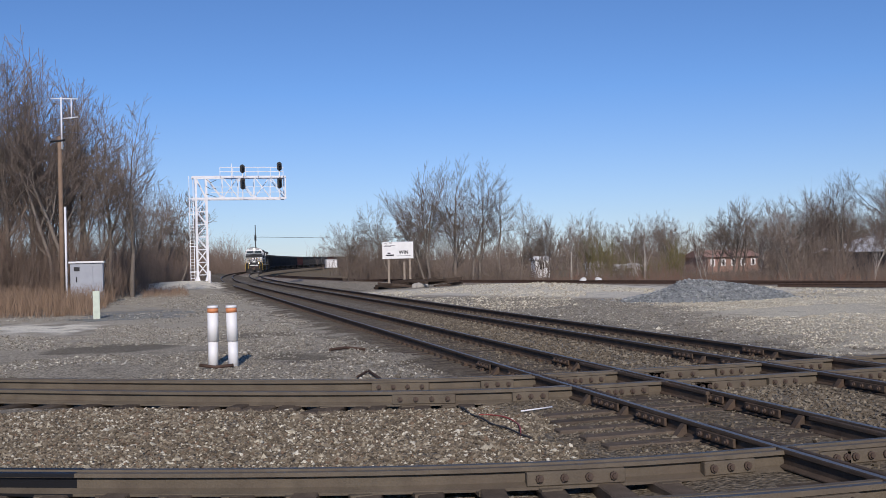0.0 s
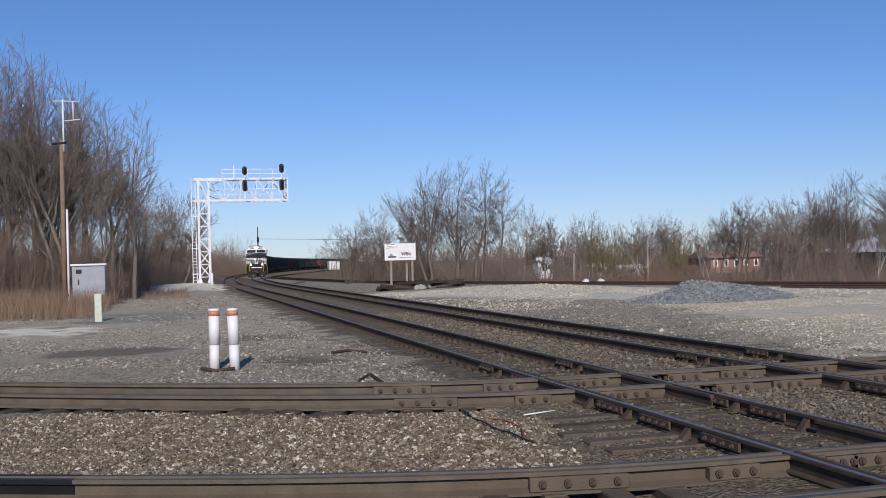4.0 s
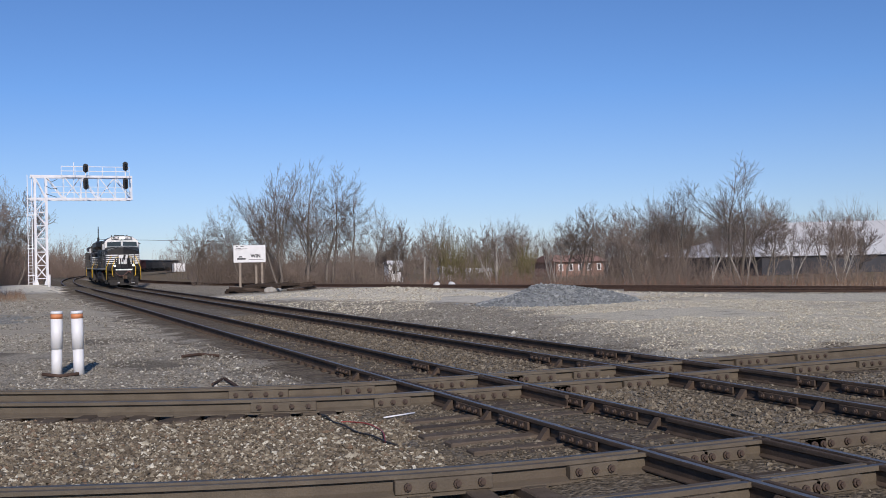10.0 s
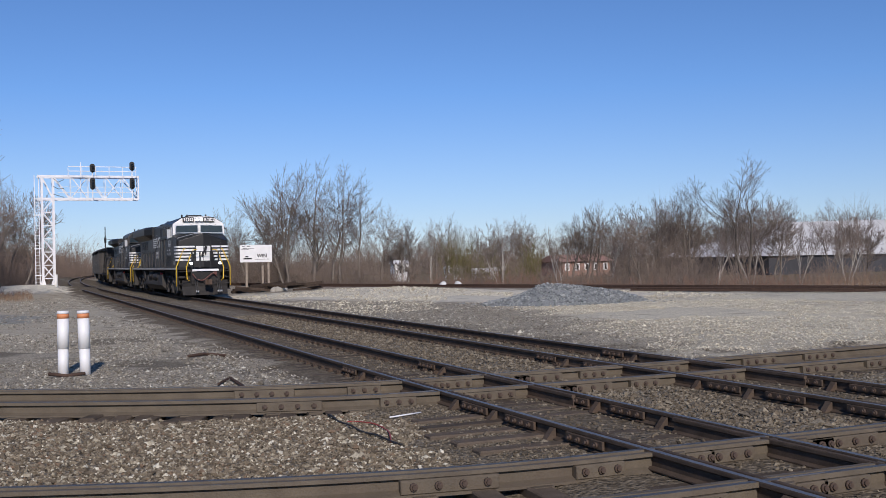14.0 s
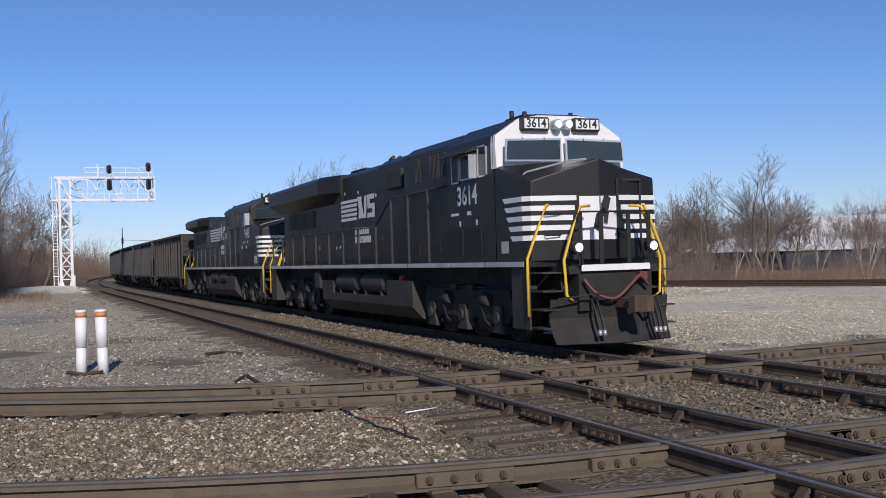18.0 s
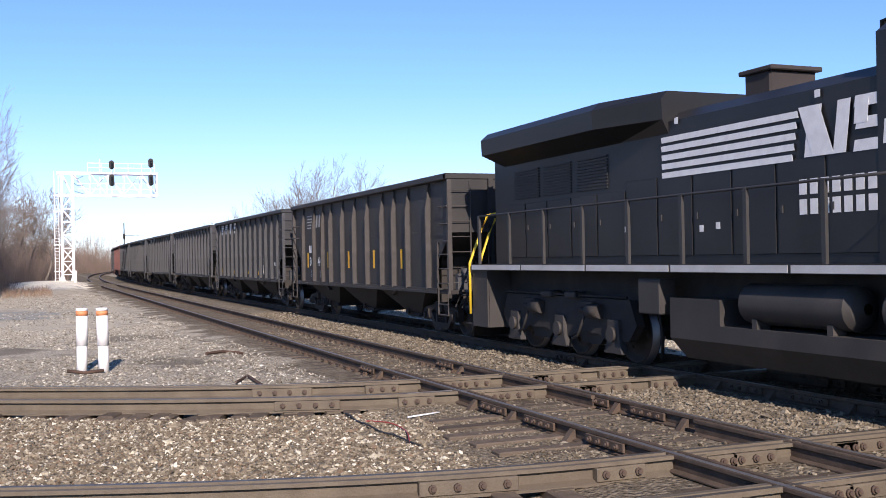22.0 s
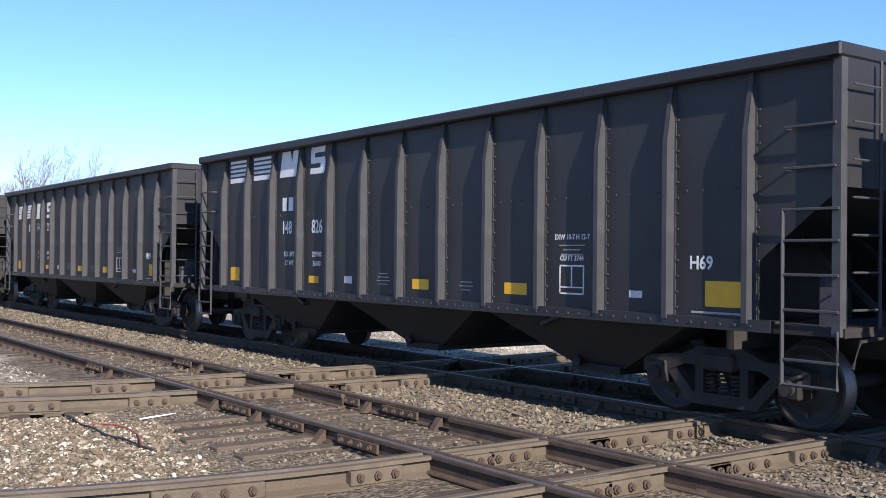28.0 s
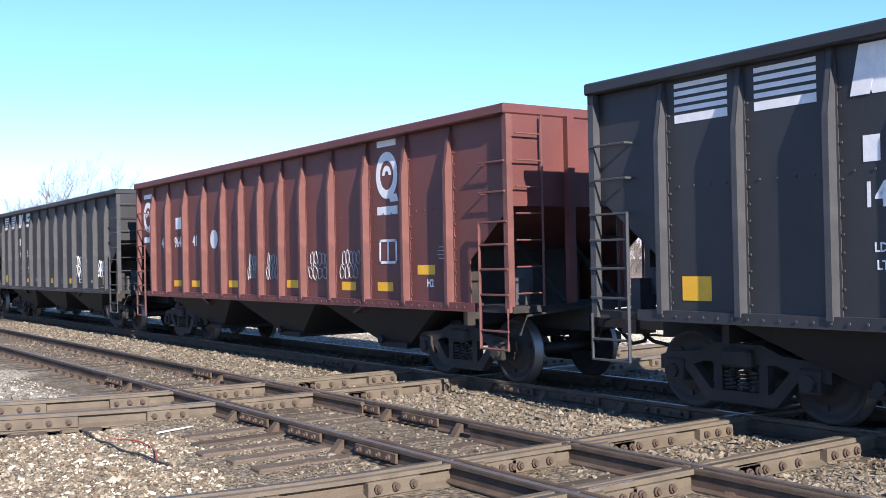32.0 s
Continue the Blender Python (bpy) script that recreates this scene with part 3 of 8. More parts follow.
for k, (x, what) in enumerate(((R1, "near"), (R2, "near"), (R3, "far"), (R4, "far"))):
    bm = bmesh.new()
    ss = span(-60, 80, 10) + span(86, 480, 12)
    sweep(bm, RAIL_SECTION, [Vector((*main_at(s, x)[:2], 0)) for s in ss])
    rail = tagged(mesh_ob("main_rail", bm, [RAIL, RAILTOP]), "brown steel rail with a bright running face", "rail", "main line rails", "structure")
    side = 1 if k % 2 == 0 else -1
    # guard rails through the diamonds
    for a, b in ((4.6, 9.6), (11.9, 16.3)):
        bm = bmesh.new()
        sec = [(s * 0.8, z - 0.007, 0) for s, z, _ in RAIL_SECTION]
        sweep(bm, sec, [(x + side * 0.115, y, 0) for y in (a, (a + b) / 2, b)])
        part("guard_rail", bm, [RAIL], rail)
    # joint bars with bolts on the side that faces west
    for y in (5.6, 9.2, 10.7, 12.0, 15.6, 17.4):
        bm = bmesh.new()
        box(bm, x - 0.062, y - 0.38, -0.14, x - 0.030, y + 0.38, -0.045, bevel=0.006)
        bar = part("joint_bar", bm, RAIL, rail)
        bolts(bar, [(x - 0.062, y + d, -0.092) for d in (-0.27, -0.09, 0.09, 0.27)], (-1, 0, 0), 0.026, 0.05)
    # rail braces standing against the web
    for y in (5.15, 6.1, 9.9, 11.4, 12.6, 16.6):
        bm = bmesh.new()
        prism(bm, [(-0.03, -0.05), (-0.05, -0.05), (-0.16, -0.18), (-0.03, -0.18)], "y", y - 0.05, y + 0.05, m=Matrix.Translation((x, 0, 0)))
        part("rail_brace", bm, RAIL, rail)

# crossing rails: running rail, flangeway and guard in one heavy beam
for g, out in ((GA, 1), (GB, -1), (GC, 1), (GD, -1)):
    sec = [(-0.10, -0.006, 1), (-0.034, -0.006, 0), (-0.03, -0.05, 0), (0.03, -0.05, 0), (0.034, -0.014, 0), (0.10, -0.014, 0), (0.102, -0.05, 0), (0.048, -0.066, 0),
           (0.048, -0.155, 0), (0.13, -0.19, 0), (0.13, -0.215, 0), (-0.13, -0.215, 0), (-0.13, -0.19, 0), (-0.048, -0.155, 0), (-0.048, -0.066, 0), (-0.102, -0.05, 0)]
    if out < 0:      # running rail on the camera's side
        sec = [(-s, z, mi) for s, z, mi in reversed(sec)]
        sec = [(s, z, 1 if (abs(z + 0.006) < 1e-6 and s < 0.09) else 0) for s, z, mi in sec]
    bm = bmesh.new()
    sweep(bm, sec, [Vector((x, cross_at(x, g), 0)) for x in span(-30, -6, 2) + span(-5, 12, 0.5) + span(13, 45, 2)])
    for f in bm.faces:
        f.material_index = 1 if (f.normal.z > 0.9 and f.calc_center_median().z > -0.01) else 0
    bm.normal_update()
    for f in bm.faces:
        zc = f.calc_center_median().z
        f.material_index = 1 if (abs(f.normal.z) > 0.9 and -0.009 < zc) else 0
    beam = tagged(mesh_ob("crossing_rail", bm, [CAST, WORN]), "heavy brown crossing rail with a guard and flangeway", "rail", "crossing rails", "structure")
    if g == GC:
        # black coat over the west end of this crossing rail
        bm = bmesh.new()
        sweep(bm, [(a * 1.03, z + 0.003 if z > -0.1 else z - 0.002, 0) for a, z, _ in sec], [Vector((x, cross_at(x, g), 0)) for x in span(-4.5, -0.98, 0.44)])
        part("grease_coat", bm, mat("black_rail_coat", (0.008, 0.008, 0.009), 0.45, 0, 6, 0.3, 0.1), beam, "black coat over the rail")
    # bolted side plates facing the camera
    plates = []
    for x in (R1, R2, R3, R4):
        plates += [(x - 0.62, 0.52, 3), (x + 0.5, 0.34, 3)]
    plates += [(3.35, 0.9, 4), (7.75, 0.9, 4), (12.4, 0.8, 4), (13.9, 0.8, 4)]
    for x, length, nb in plates:
        y = cross_at(x, g)
        slope = (cross_at(x + 0.1, g) - cross_at(x - 0.1, g)) / 0.2
        m = Matrix.Translation((x, y, 0)) @ Matrix.Rotation(math.atan(slope), 4, "Z")
        bm = bmesh.new()
        box(bm, -length / 2, -0.132, -0.183, length / 2, -0.04, -0.056, m=m, bevel=0.008)
        plate = part("side_plate", bm, CAST, beam)
        sp = [m @ Vector((-length / 2 + length * (i + 0.5) / nb, -0.132, -0.115)) for i in range(nb)]
        bolts(plate, sp, (0, -1, 0), 0.03, 0.045)
    # chairs and tie plates under the beam
    bm = bmesh.new()
    for x in span(-4, 14, 0.55):
        y = cross_at(x, g)
        box(bm, x - 0.1, y - 0.2, -0.235, x + 0.1, y + 0.2, -0.2)
    part("tie_plates", bm, CAST, beam)

# knee castings in the corners of each crossing
for x in (R1, R2, R3, R4):
    for g in (GA, GB, GC, GD):
        bm = bmesh.new()
        y = cross_at(x, g)
        prism(bm, [(x + 0.05, y - 0.08), (x + 0.34, y - 0.08), (x + 0.30, y - 0.15), (x + 0.13, y - 0.19), (x + 0.05, y - 0.34)], "z", -0.2, -0.03)
        knee = tagged(mesh_ob("knee_casting", bm, CAST), "brown steel knee casting bolted into a rail crossing", "casting", "crossing knees")
        bolts(knee, [(x + 0.12 + 0.08 * i, y - 0.185 + 0.03 * i, -0.11) for i in range(3)], (0.2, -0.98, 0), 0.034, 0.05)

# ties
bm = bmesh.new()
box(bm, -1.3, -0.115, -0.16, 1.3, 0.115, 0.0, bevel=0.012)
tie_mesh = bpy.data.meshes.new("tie")
bm.to_mesh(tie_mesh)
bm.free()
tie_mesh.materials.append(TIE)
rng0 = random.Random(5)
for x, label in ((M1, "weathered wooden ties of the near main track"), (M2, "weathered wooden ties of the far main track")):
    bed = tagged(new("tie_bed"), label, "ties", kind="structure")
    y = 2.0
    while y < 70:
        if all(abs(y - g) > 0.3 for g in (GA, GB, GC, GD)):
            t = new("tie", tie_mesh)
            t.parent = bed
            t.matrix_basis = pose(x + rng0.uniform(-0.08, 0.08), y, -0.181 + rng0.uniform(-0.014, 0.002), 0, 0, rng0.uniform(-1.5, 1.5))
        y += 0.53
for x, label in ((R1, "near"), (R2, "near"), (R3, "far"), (R4, "far")):
    bm = bmesh.new()
    y = 16.84
    while y < 70:
        box(bm, x - 0.16, y - 0.09, -0.19, x + 0.16, y + 0.09, -0.166)
        for a in (-0.1, 0.1):
            for b in (-0.05, 0.05):
                box(bm, x + a - 0.018, y + b - 0.018, -0.166, x + a + 0.018, y + b + 0.018, -0.135)
        y += 0.53
    tagged(mesh_ob("tie_plates", bm, RAIL), "rusty tie plates and spikes under a main rail", "tie plate", kind="stuff")
bm = bmesh.new()
box(bm, -0.55, -0.115, -0.16, 0.55, 0.115, 0.0, bevel=0.015)
stub_mesh = bpy.data.meshes.new("tie")
bm.to_mesh(stub_mesh)
bm.free()
stub_mesh.materials.append(TIE)
bed = tagged(new("tie_bed"), "brown tie ends showing beside the near main track", "ties", kind="structure")
for y, x in ((9.62, 4.86), (10.16, 4.82), (10.72, 4.74), (11.24, 4.88), (11.78, 4.98)):
    t = new("tie", stub_mesh)
    t.parent = bed
    t.matrix_basis = pose(x, y, -0.15 + rng0.uniform(-0.012, 0.006), 0, 0, rng0.uniform(-3, 3))
# tie ends standing out below the far crossing rail
bm = bmesh.new()
box(bm, -0.11, -0.42, -0.3, 0.11, 0.42, 0.0, bevel=0.02)
end_mesh = bpy.data.meshes.new("tie")
bm.to_mesh(end_mesh)
bm.free()
end_mesh.materials.append(TIE)
bed = tagged(new("tie_bed"), "rotten tie ends standing out of the ballast", "ties", kind="structure")
for x, out in ((0.3, 0.1), (0.86, 0.24), (1.2, 0.3), (1.5, 0.22), (1.86, 0.55), (2.5, 0.16), (3.1, 0.12)):
    t = new("tie", end_mesh)
    t.parent = bed
    s_ = (cross_at(x + 0.1, GB) - cross_at(x - 0.1, GB)) / 0.2
    t.matrix_basis = pose(x, cross_at(x, GB) - out * 0.8 + 0.06, -0.195 + rng0.uniform(-0.02, 0.02), rng0.uniform(-4, 4), 0, math.degrees(math.atan(s_)) + rng0.uniform(-6, 6))
for tilt_name, g0 in (("far", (GA + GB) / 2), ("near", (GC + GD) / 2)):
    bed = tagged(new("tie_bed"), "weathered wooden ties under the crossing track", "ties", kind="structure")
    x = -8.0
    while x < 16:
        if all(abs(x - r) > 0.3 for r in (R1, R2, R3, R4)):
            t = new("tie", tie_mesh)
            t.parent = bed
            s = (cross_at(x + 0.1, g0) - cross_at(x - 0.1, g0)) / 0.2
            y = (cross_at(x, g0 + 0.75) + cross_at(x, g0 - 0.75)) / 2
            t.matrix_basis = pose(x, y, -0.196 + rng0.uniform(-0.02, 0.012), 0, 0, 90 + math.degrees(math.atan(s)))
        x += 0.55

# rusty side track running off to the east
RUST = mat("rusty_rail", (0.085, 0.056, 0.043), 0.85, 0, 6, 0.3, 0.3)
side_line = [(14.6, 150), (15.8, 120), (18.3, 96), (22.5, 80), (26, 71), (30, 60.5), (33.3, 52), (35.9, 45), (38.2, 39), (42.2, 28), (50.5, 5)]


def smooth_line(pts, n):
    out = []
    for k in range(len(pts) - 1):
        p0, p1, p2, p3 = (Vector(pts[min(max(k + d, 0), len(pts) - 1)]) for d in (-1, 0, 1, 2))
        for i in range(n):
            t = i / n
            out.append(0.5 * (2 * p1 + (p2 - p0) * t + (2 * p0 - 5 * p1 + 4 * p2 - p3) * t * t + (3 * p1 - p0 - 3 * p2 + p3) * t ** 3))
    return out + [Vector(pts[-1])]


side_pts = smooth_line(side_line, 8)
for off in (-0.75, 0.75):
    bm = bmesh.new()
    pts = []
    for k, p in enumerate(side_pts):
        d = (side_pts[min(k + 1, len(side_pts) - 1)] - side_pts[max(k - 1, 0)]).normalized()
        q = p + Vector((d.y, -d.x)) * off
        pts.append(Vector((q.x, q.y, 0.12)))
    sweep(bm, [(s, z, 0) for s, z, _ in RAIL_SECTION], pts)
    tagged(mesh_ob("side_rail", bm, RUST), "rusty rail of a disused side track", "rail", "side track rails", "structure")
bm = bmesh.new()
for k in range(len(side_pts) - 1):
    a, b = side_pts[k], side_pts[k + 1]
    n = int((b - a).length / 0.6)
    for i in range(n):
        p = a.lerp(b, i / n)
        ang = math.atan2(b.y - a.y, b.x - a.x)
        box(bm, -0.12, -1.3, -0.2, 0.12, 1.3, -0.05, m=Matrix.Translation((p.x, p.y, 0)) @ Matrix.Rotation(ang, 4, "Z"))
tagged(mesh_ob("side_track_ties", bm, TIE), "old dark wooden ties under the rusty side track", "ties", kind="stuff")
bm = bmesh.new()
sweep(bm, [(-2.6, -0.3, 0), (-1.7, -0.06, 0), (1.7, -0.06, 0), (2.6, -0.3, 0)], [Vector((p.x, p.y, 0)) for p in side_pts])
tagged(mesh_ob("side_track_bed", bm, mat("cinder_bed", (0.28, 0.24, 0.195), 0.95, 0, 1.5, 0.4, 0.6, wpos=True)), "low brown cinder bed of the side track", "track bed", kind="structure")

# loose cables and a rod by the diamond
CABLE = mat("black_cable", (0.02, 0.019, 0.018), 0.6, 0, 8, 0.2, 0.0)
REDWIRE = mat("red_cable", (0.3, 0.05, 0.04), 0.6, 0, 8, 0.2, 0.0)
for name, pts, r, m_, lab in (("cable", [(3.67, 13.0), (3.62, 12.2), (3.66, 11.4), (3.75, 10.4)], 0.012, CABLE, "black cable lying loose on the ballast"),
                              ("cable", [(3.72, 12.3), (3.86, 12.15), (3.95, 11.5), (3.72, 10.65)], 0.009, REDWIRE, "red cable curled on the ballast"),
                              ("pale_rod", [(4.3, 12.31), (4.78, 12.42)], 0.011, SIGNAL, "pale metal rod beside the crossing rail")):
    bm = bmesh.new()
    line = smooth_line([(*p, 0) for p in pts], 6) if len(pts) > 2 else [Vector((*p, 0)) for p in pts]
    tube(bm, [(q.x, q.y, ground_z(q.x, q.y) + 0.035 + 0.012 * math.sin(7 * q.y)) for q in line], r, 6)
    tagged(mesh_ob(name, bm, m_), lab, "cable" if name == "cable" else "rod")
for x0, x1, g in ((4.67, 5.34, GB), (5.62, 6.1, GD)):
    bm = bmesh.new()
    box(bm, x0, cross_at(x0, g) - 0.085, -0.012, x1, cross_at(x0, g) - 0.055, 0.0, bevel=0.003)
    tagged(mesh_ob("wear_strip", bm, RAILTOP), "bright polished steel strip along a crossing rail", "rail", "wear strips", "structure")
for pts, r in (([(3.29, 22.2), (3.7, 22.55), (4.17, 22.7)], 0.035), ([(3.34, 17.9), (3.3, 16.4)], 0.026), ([(3.0, 17.2), (3.28, 17.8)], 0.022)):
    bm = bmesh.new()
    tube(bm, [(x, y, ground_z(x, y) + 0.05) for x, y in pts], r, 5)
    tagged(mesh_ob("scrap_bar", bm, RUST), "rusty iron bar lying on the yard gravel", "scrap bar", "scrap bars")
# ---- bare trees and brush ----
BARK = mat("grey_brown_bark", (0.2, 0.172, 0.145), 0.9, 0, 3, 0.3, 0.3, spread=0.25)
TWIG = mat("bare_twigs", (0.22, 0.18, 0.152), 0.9, 0, 1.5, 0.3, 0.0, spread=0.25)
BRUSH = mat("brown_brush", (0.25, 0.19, 0.15), 0.95, 0, 0.35, 0.4, 0.0, wpos=True)
PALEBARK = mat("pale_bark", (0.36, 0.33, 0.29), 0.9, 0, 3, 0.25, 0.2, spread=0.2)


class Sticks:
    """Collects many tapered sticks in one mesh."""

    def __init__(self):
        self.v, self.f = [], []

    def add(self, a, b, r0, r1, n):
        d = (b - a)
        if d.length < 1e-5:
            return
        d.normalize()
        u = d.orthogonal().normalized()
        w = d.cross(u)
        k = len(self.v)
        for p, r in ((a, r0), (b, r1)):
            for i in range(n):
                t = 2 * math.pi * i / n
                self.v.append(p + (u * math.cos(t) + w * math.sin(t)) * r)
        for i in range(n):
            j = (i + 1) % n
            self.f.append((k + i, k + j, k + n + j, k + n + i))

    def mesh(self, name, material):
        me = bpy.data.meshes.new(name)
        me.from_pydata([tuple(p) for p in self.v], [], self.f)
        me.shade_smooth()
        me.materials.append(material)
        return me


def grow(rng, trunk, crown, p, d, length, r, level, top, spread, bend):
    """Grows a limb and its branches; thick wood goes to trunk, thin wood to crown."""
    segs = 4 if level < 2 else (3 if level < 4 else 2)
    nodes = [(p, d, r)]
    for i in range(segs):
        d = (d + Vector((rng.gauss(0, bend), rng.gauss(0, bend), rng.gauss(0, bend) + (0.1 if level > 0 else 0.0)))).normalized()
        q = p + d * (length / segs)
        r2 = max(0.0095, r * (0.86 if level == 0 else 0.8))
        (trunk if level < 2 else crown).add(p, q, r, r2, 6 if level < 1 else (4 if level < 2 else 3))
        p, r = q, r2
        nodes.append((p, d, r))
    if level >= top:
        return
    kids = (5, 5, 4, 4, 3)[min(level, 4)]
    for k in range(kids):
        t = (0.42 + 0.58 * (k + rng.random()) / kids) if level == 0 else (0.25 + 0.75 * (k + rng.random()) / kids)
        i = min(int(t * segs), segs - 1)
        f = t * segs - i
        at = nodes[i][0].lerp(nodes[i + 1][0], min(1.0, f))
        turn = Vector((rng.gauss(0, 1), rng.gauss(0, 1), rng.gauss(0, 0.5))).normalized()
        nd = (nodes[i][1] + turn * rng.uniform(spread * 0.7, spread * 1.3) * (1.0 + 0.12 * level)).normalized()
        if nd.z < 0.05 and level < 3:
            nd.z = 0.15
            nd.normalize()
        grow(rng, trunk, crown, at, nd, length * rng.uniform(0.4, 0.66) * (1.15 - 0.4 * t if level == 0 else 1.0), nodes[i][2] * rng.uniform(0.42, 0.58), level + 1, top, spread, bend)
    grow(rng, trunk, crown, p, d, length * 0.55, r * 0.8, level + 1, top, spread, bend)


def make_tree(seed, height, top, spread, bend, stems, bark, label):
    rng = random.Random(seed)
    trunk, crown = Sticks(), Sticks()
    for k in range(stems):
        a = 6.28 * k / stems + rng.random()
        lean = 0.0 if stems == 1 else rng.uniform(0.06, 0.2)
        d = Vector((math.cos(a) * lean, math.sin(a) * lean, 1)).normalized()
        grow(rng, trunk, crown, Vector((0.12 * math.cos(a), 0.12 * math.sin(a), -0.3)) * (stems > 1) + Vector((0, 0, -0.3)), d, height * rng.uniform(0.4, 0.5), height * 0.0135 * (1 if stems == 1 else 0.75), 0, top, spread, bend)
    hmax = max(p.z for p in crown.v)
    s = height / hmax
    for st in (trunk, crown):
        st.v = [p * s for p in st.v]
    tree = tagged(new("bare_tree"), label, "tree")
    for name, st, m in (("trunk", trunk, bark), ("crown", crown, TWIG)):
        ob = new(name, st.mesh(name, m))
        ob.parent = tree
    return tree


protos = [make_tree(11, 13.0, 4, 0.62, 0.08, 3, BARK, "tall bare winter tree with several upright stems"),
          make_tree(23, 13.0, 4, 0.82, 0.09, 1, BARK, "tall bare winter tree with a spreading crown"),
          make_tree(37, 12.0, 4, 0.85, 0.10, 2, BARK, "bare winter tree with a wide twiggy crown"),
          make_tree(41, 8.0, 4, 0.78, 0.10, 2, BARK, "small bare tree with thin grey branches"),
          make_tree(59, 8.0, 3, 0.45, 0.08, 2, PALEBARK, "slender pale-barked bare tree in the brush")]
protos.append(make_tree(83, 13.0, 4, 0.72, 0.06, 2, BARK, "tall sparse bare tree with a wide vase-shaped crown"))
for p in protos:
    p.location = (0, -400, -50)
used = [False] * len(protos)


def plant(kind, x, y, h, group, wide=1.0):
    rng = random.Random(int(x * 31 + y * 17))
    base = (13.0, 13.0, 12.0, 8.0, 8.0, 13.0)[kind]
    s = h / base
    m = pose(x, y, ground_z(x, y) - 0.05, 0, 0, rng.uniform(0, 360)) @ Matrix.Diagonal((s * wide * rng.uniform(0.92, 1.1), s * wide * rng.uniform(0.92, 1.1), s, 1))
    if not used[kind]:
        used[kind] = True
        ob = protos[kind]
    else:
        ob = copy_thing(protos[kind], Matrix())
    ob.matrix_basis = m
    tagged(ob, group=group)


for kind, x, y, h in ((0, -13.0, 66, 17.6), (1, -9.6, 68, 17.4), (0, -8.2, 70, 17.2), (2, -6.3, 67, 15.4), (0, -5.5, 72, 15.6), (1, -3.8, 72, 14.2), (0, -11.5, 71, 17.8), (2, -9.2, 76, 17.0), (0, -6.9, 78, 16.2),
                      (1, -2.4, 70, 13.6), (0, -10.2, 70, 13.8), (2, -8.4, 80, 14.3), (2, -1.6, 106, 11.4), (3, 0.4, 110, 10.2), (2, -3.4, 92, 9.9), (2, -4.6, 95, 11.2), (1, -13, 62, 14.5), (0, -14, 75, 15)):
    plant(kind, x, y, h, "trees west of the line")
for kind, x, y, h in ((3, 16.6, 98, 6.2), (2, 18.2, 97, 6.0), (2, 20.8, 97, 8.2), (0, 23.2, 92, 11.7), (1, 26.8, 96, 13.0), (2, 28.5, 94, 12.3), (1, 31.4, 96, 11.2),
                      (2, 34.0, 98, 9.4), (3, 35.8, 97, 7.4), (0, 24.6, 104, 10.4), (2, 28.2, 103, 10.8)):
    plant(kind, x, y, h, "trees behind the white sign", 1.16)
for kind, x, y, h in ((3, 41.2, 100, 7.4), (1, 55.2, 130, 9.6), (2, 71.6, 150, 10), (3, 66, 140, 8.6), (2, 84, 160, 11), (3, 78, 150, 9.6), (2, 89, 152, 9.6), (4, 57.7, 92, 8.2), (3, 58.5, 86, 9.0),
                      (2, 62.7, 92, 9.2), (0, 64.4, 88, 11.0), (5, 68.4, 84, 13.6), (3, 75.6, 88, 8.8), (2, 104, 122, 12), (2, 114, 126, 12), (2, 124, 130, 12), (3, 53.1, 80, 7.4), (4, 60.5, 78, 6.6),
                      (4, 66, 80, 6.4), (4, 72, 80, 6.6), (4, 76, 78, 6.4), (4, 80, 82, 7), (3, 84, 84, 7.6), (4, 47, 84, 6), (4, 43, 88, 6), (2, 100, 128, 11), (2, 132, 128, 11), (1, 62, 150, 10), (3, 57, 98, 9), (2, 60.5, 100, 9.6), (2, 67, 99, 10), (3, 71, 97, 9.2), (2, 75, 101, 10), (0, 79.5, 99, 9.6), (3, 83, 103, 9.2), (2, 88, 104, 10), (3, 93, 98, 8.6), (3, 99, 99, 8.4)):
    plant(kind, x, y, h, "trees east of the side track", 1.35 if kind == 5 else 1.12)


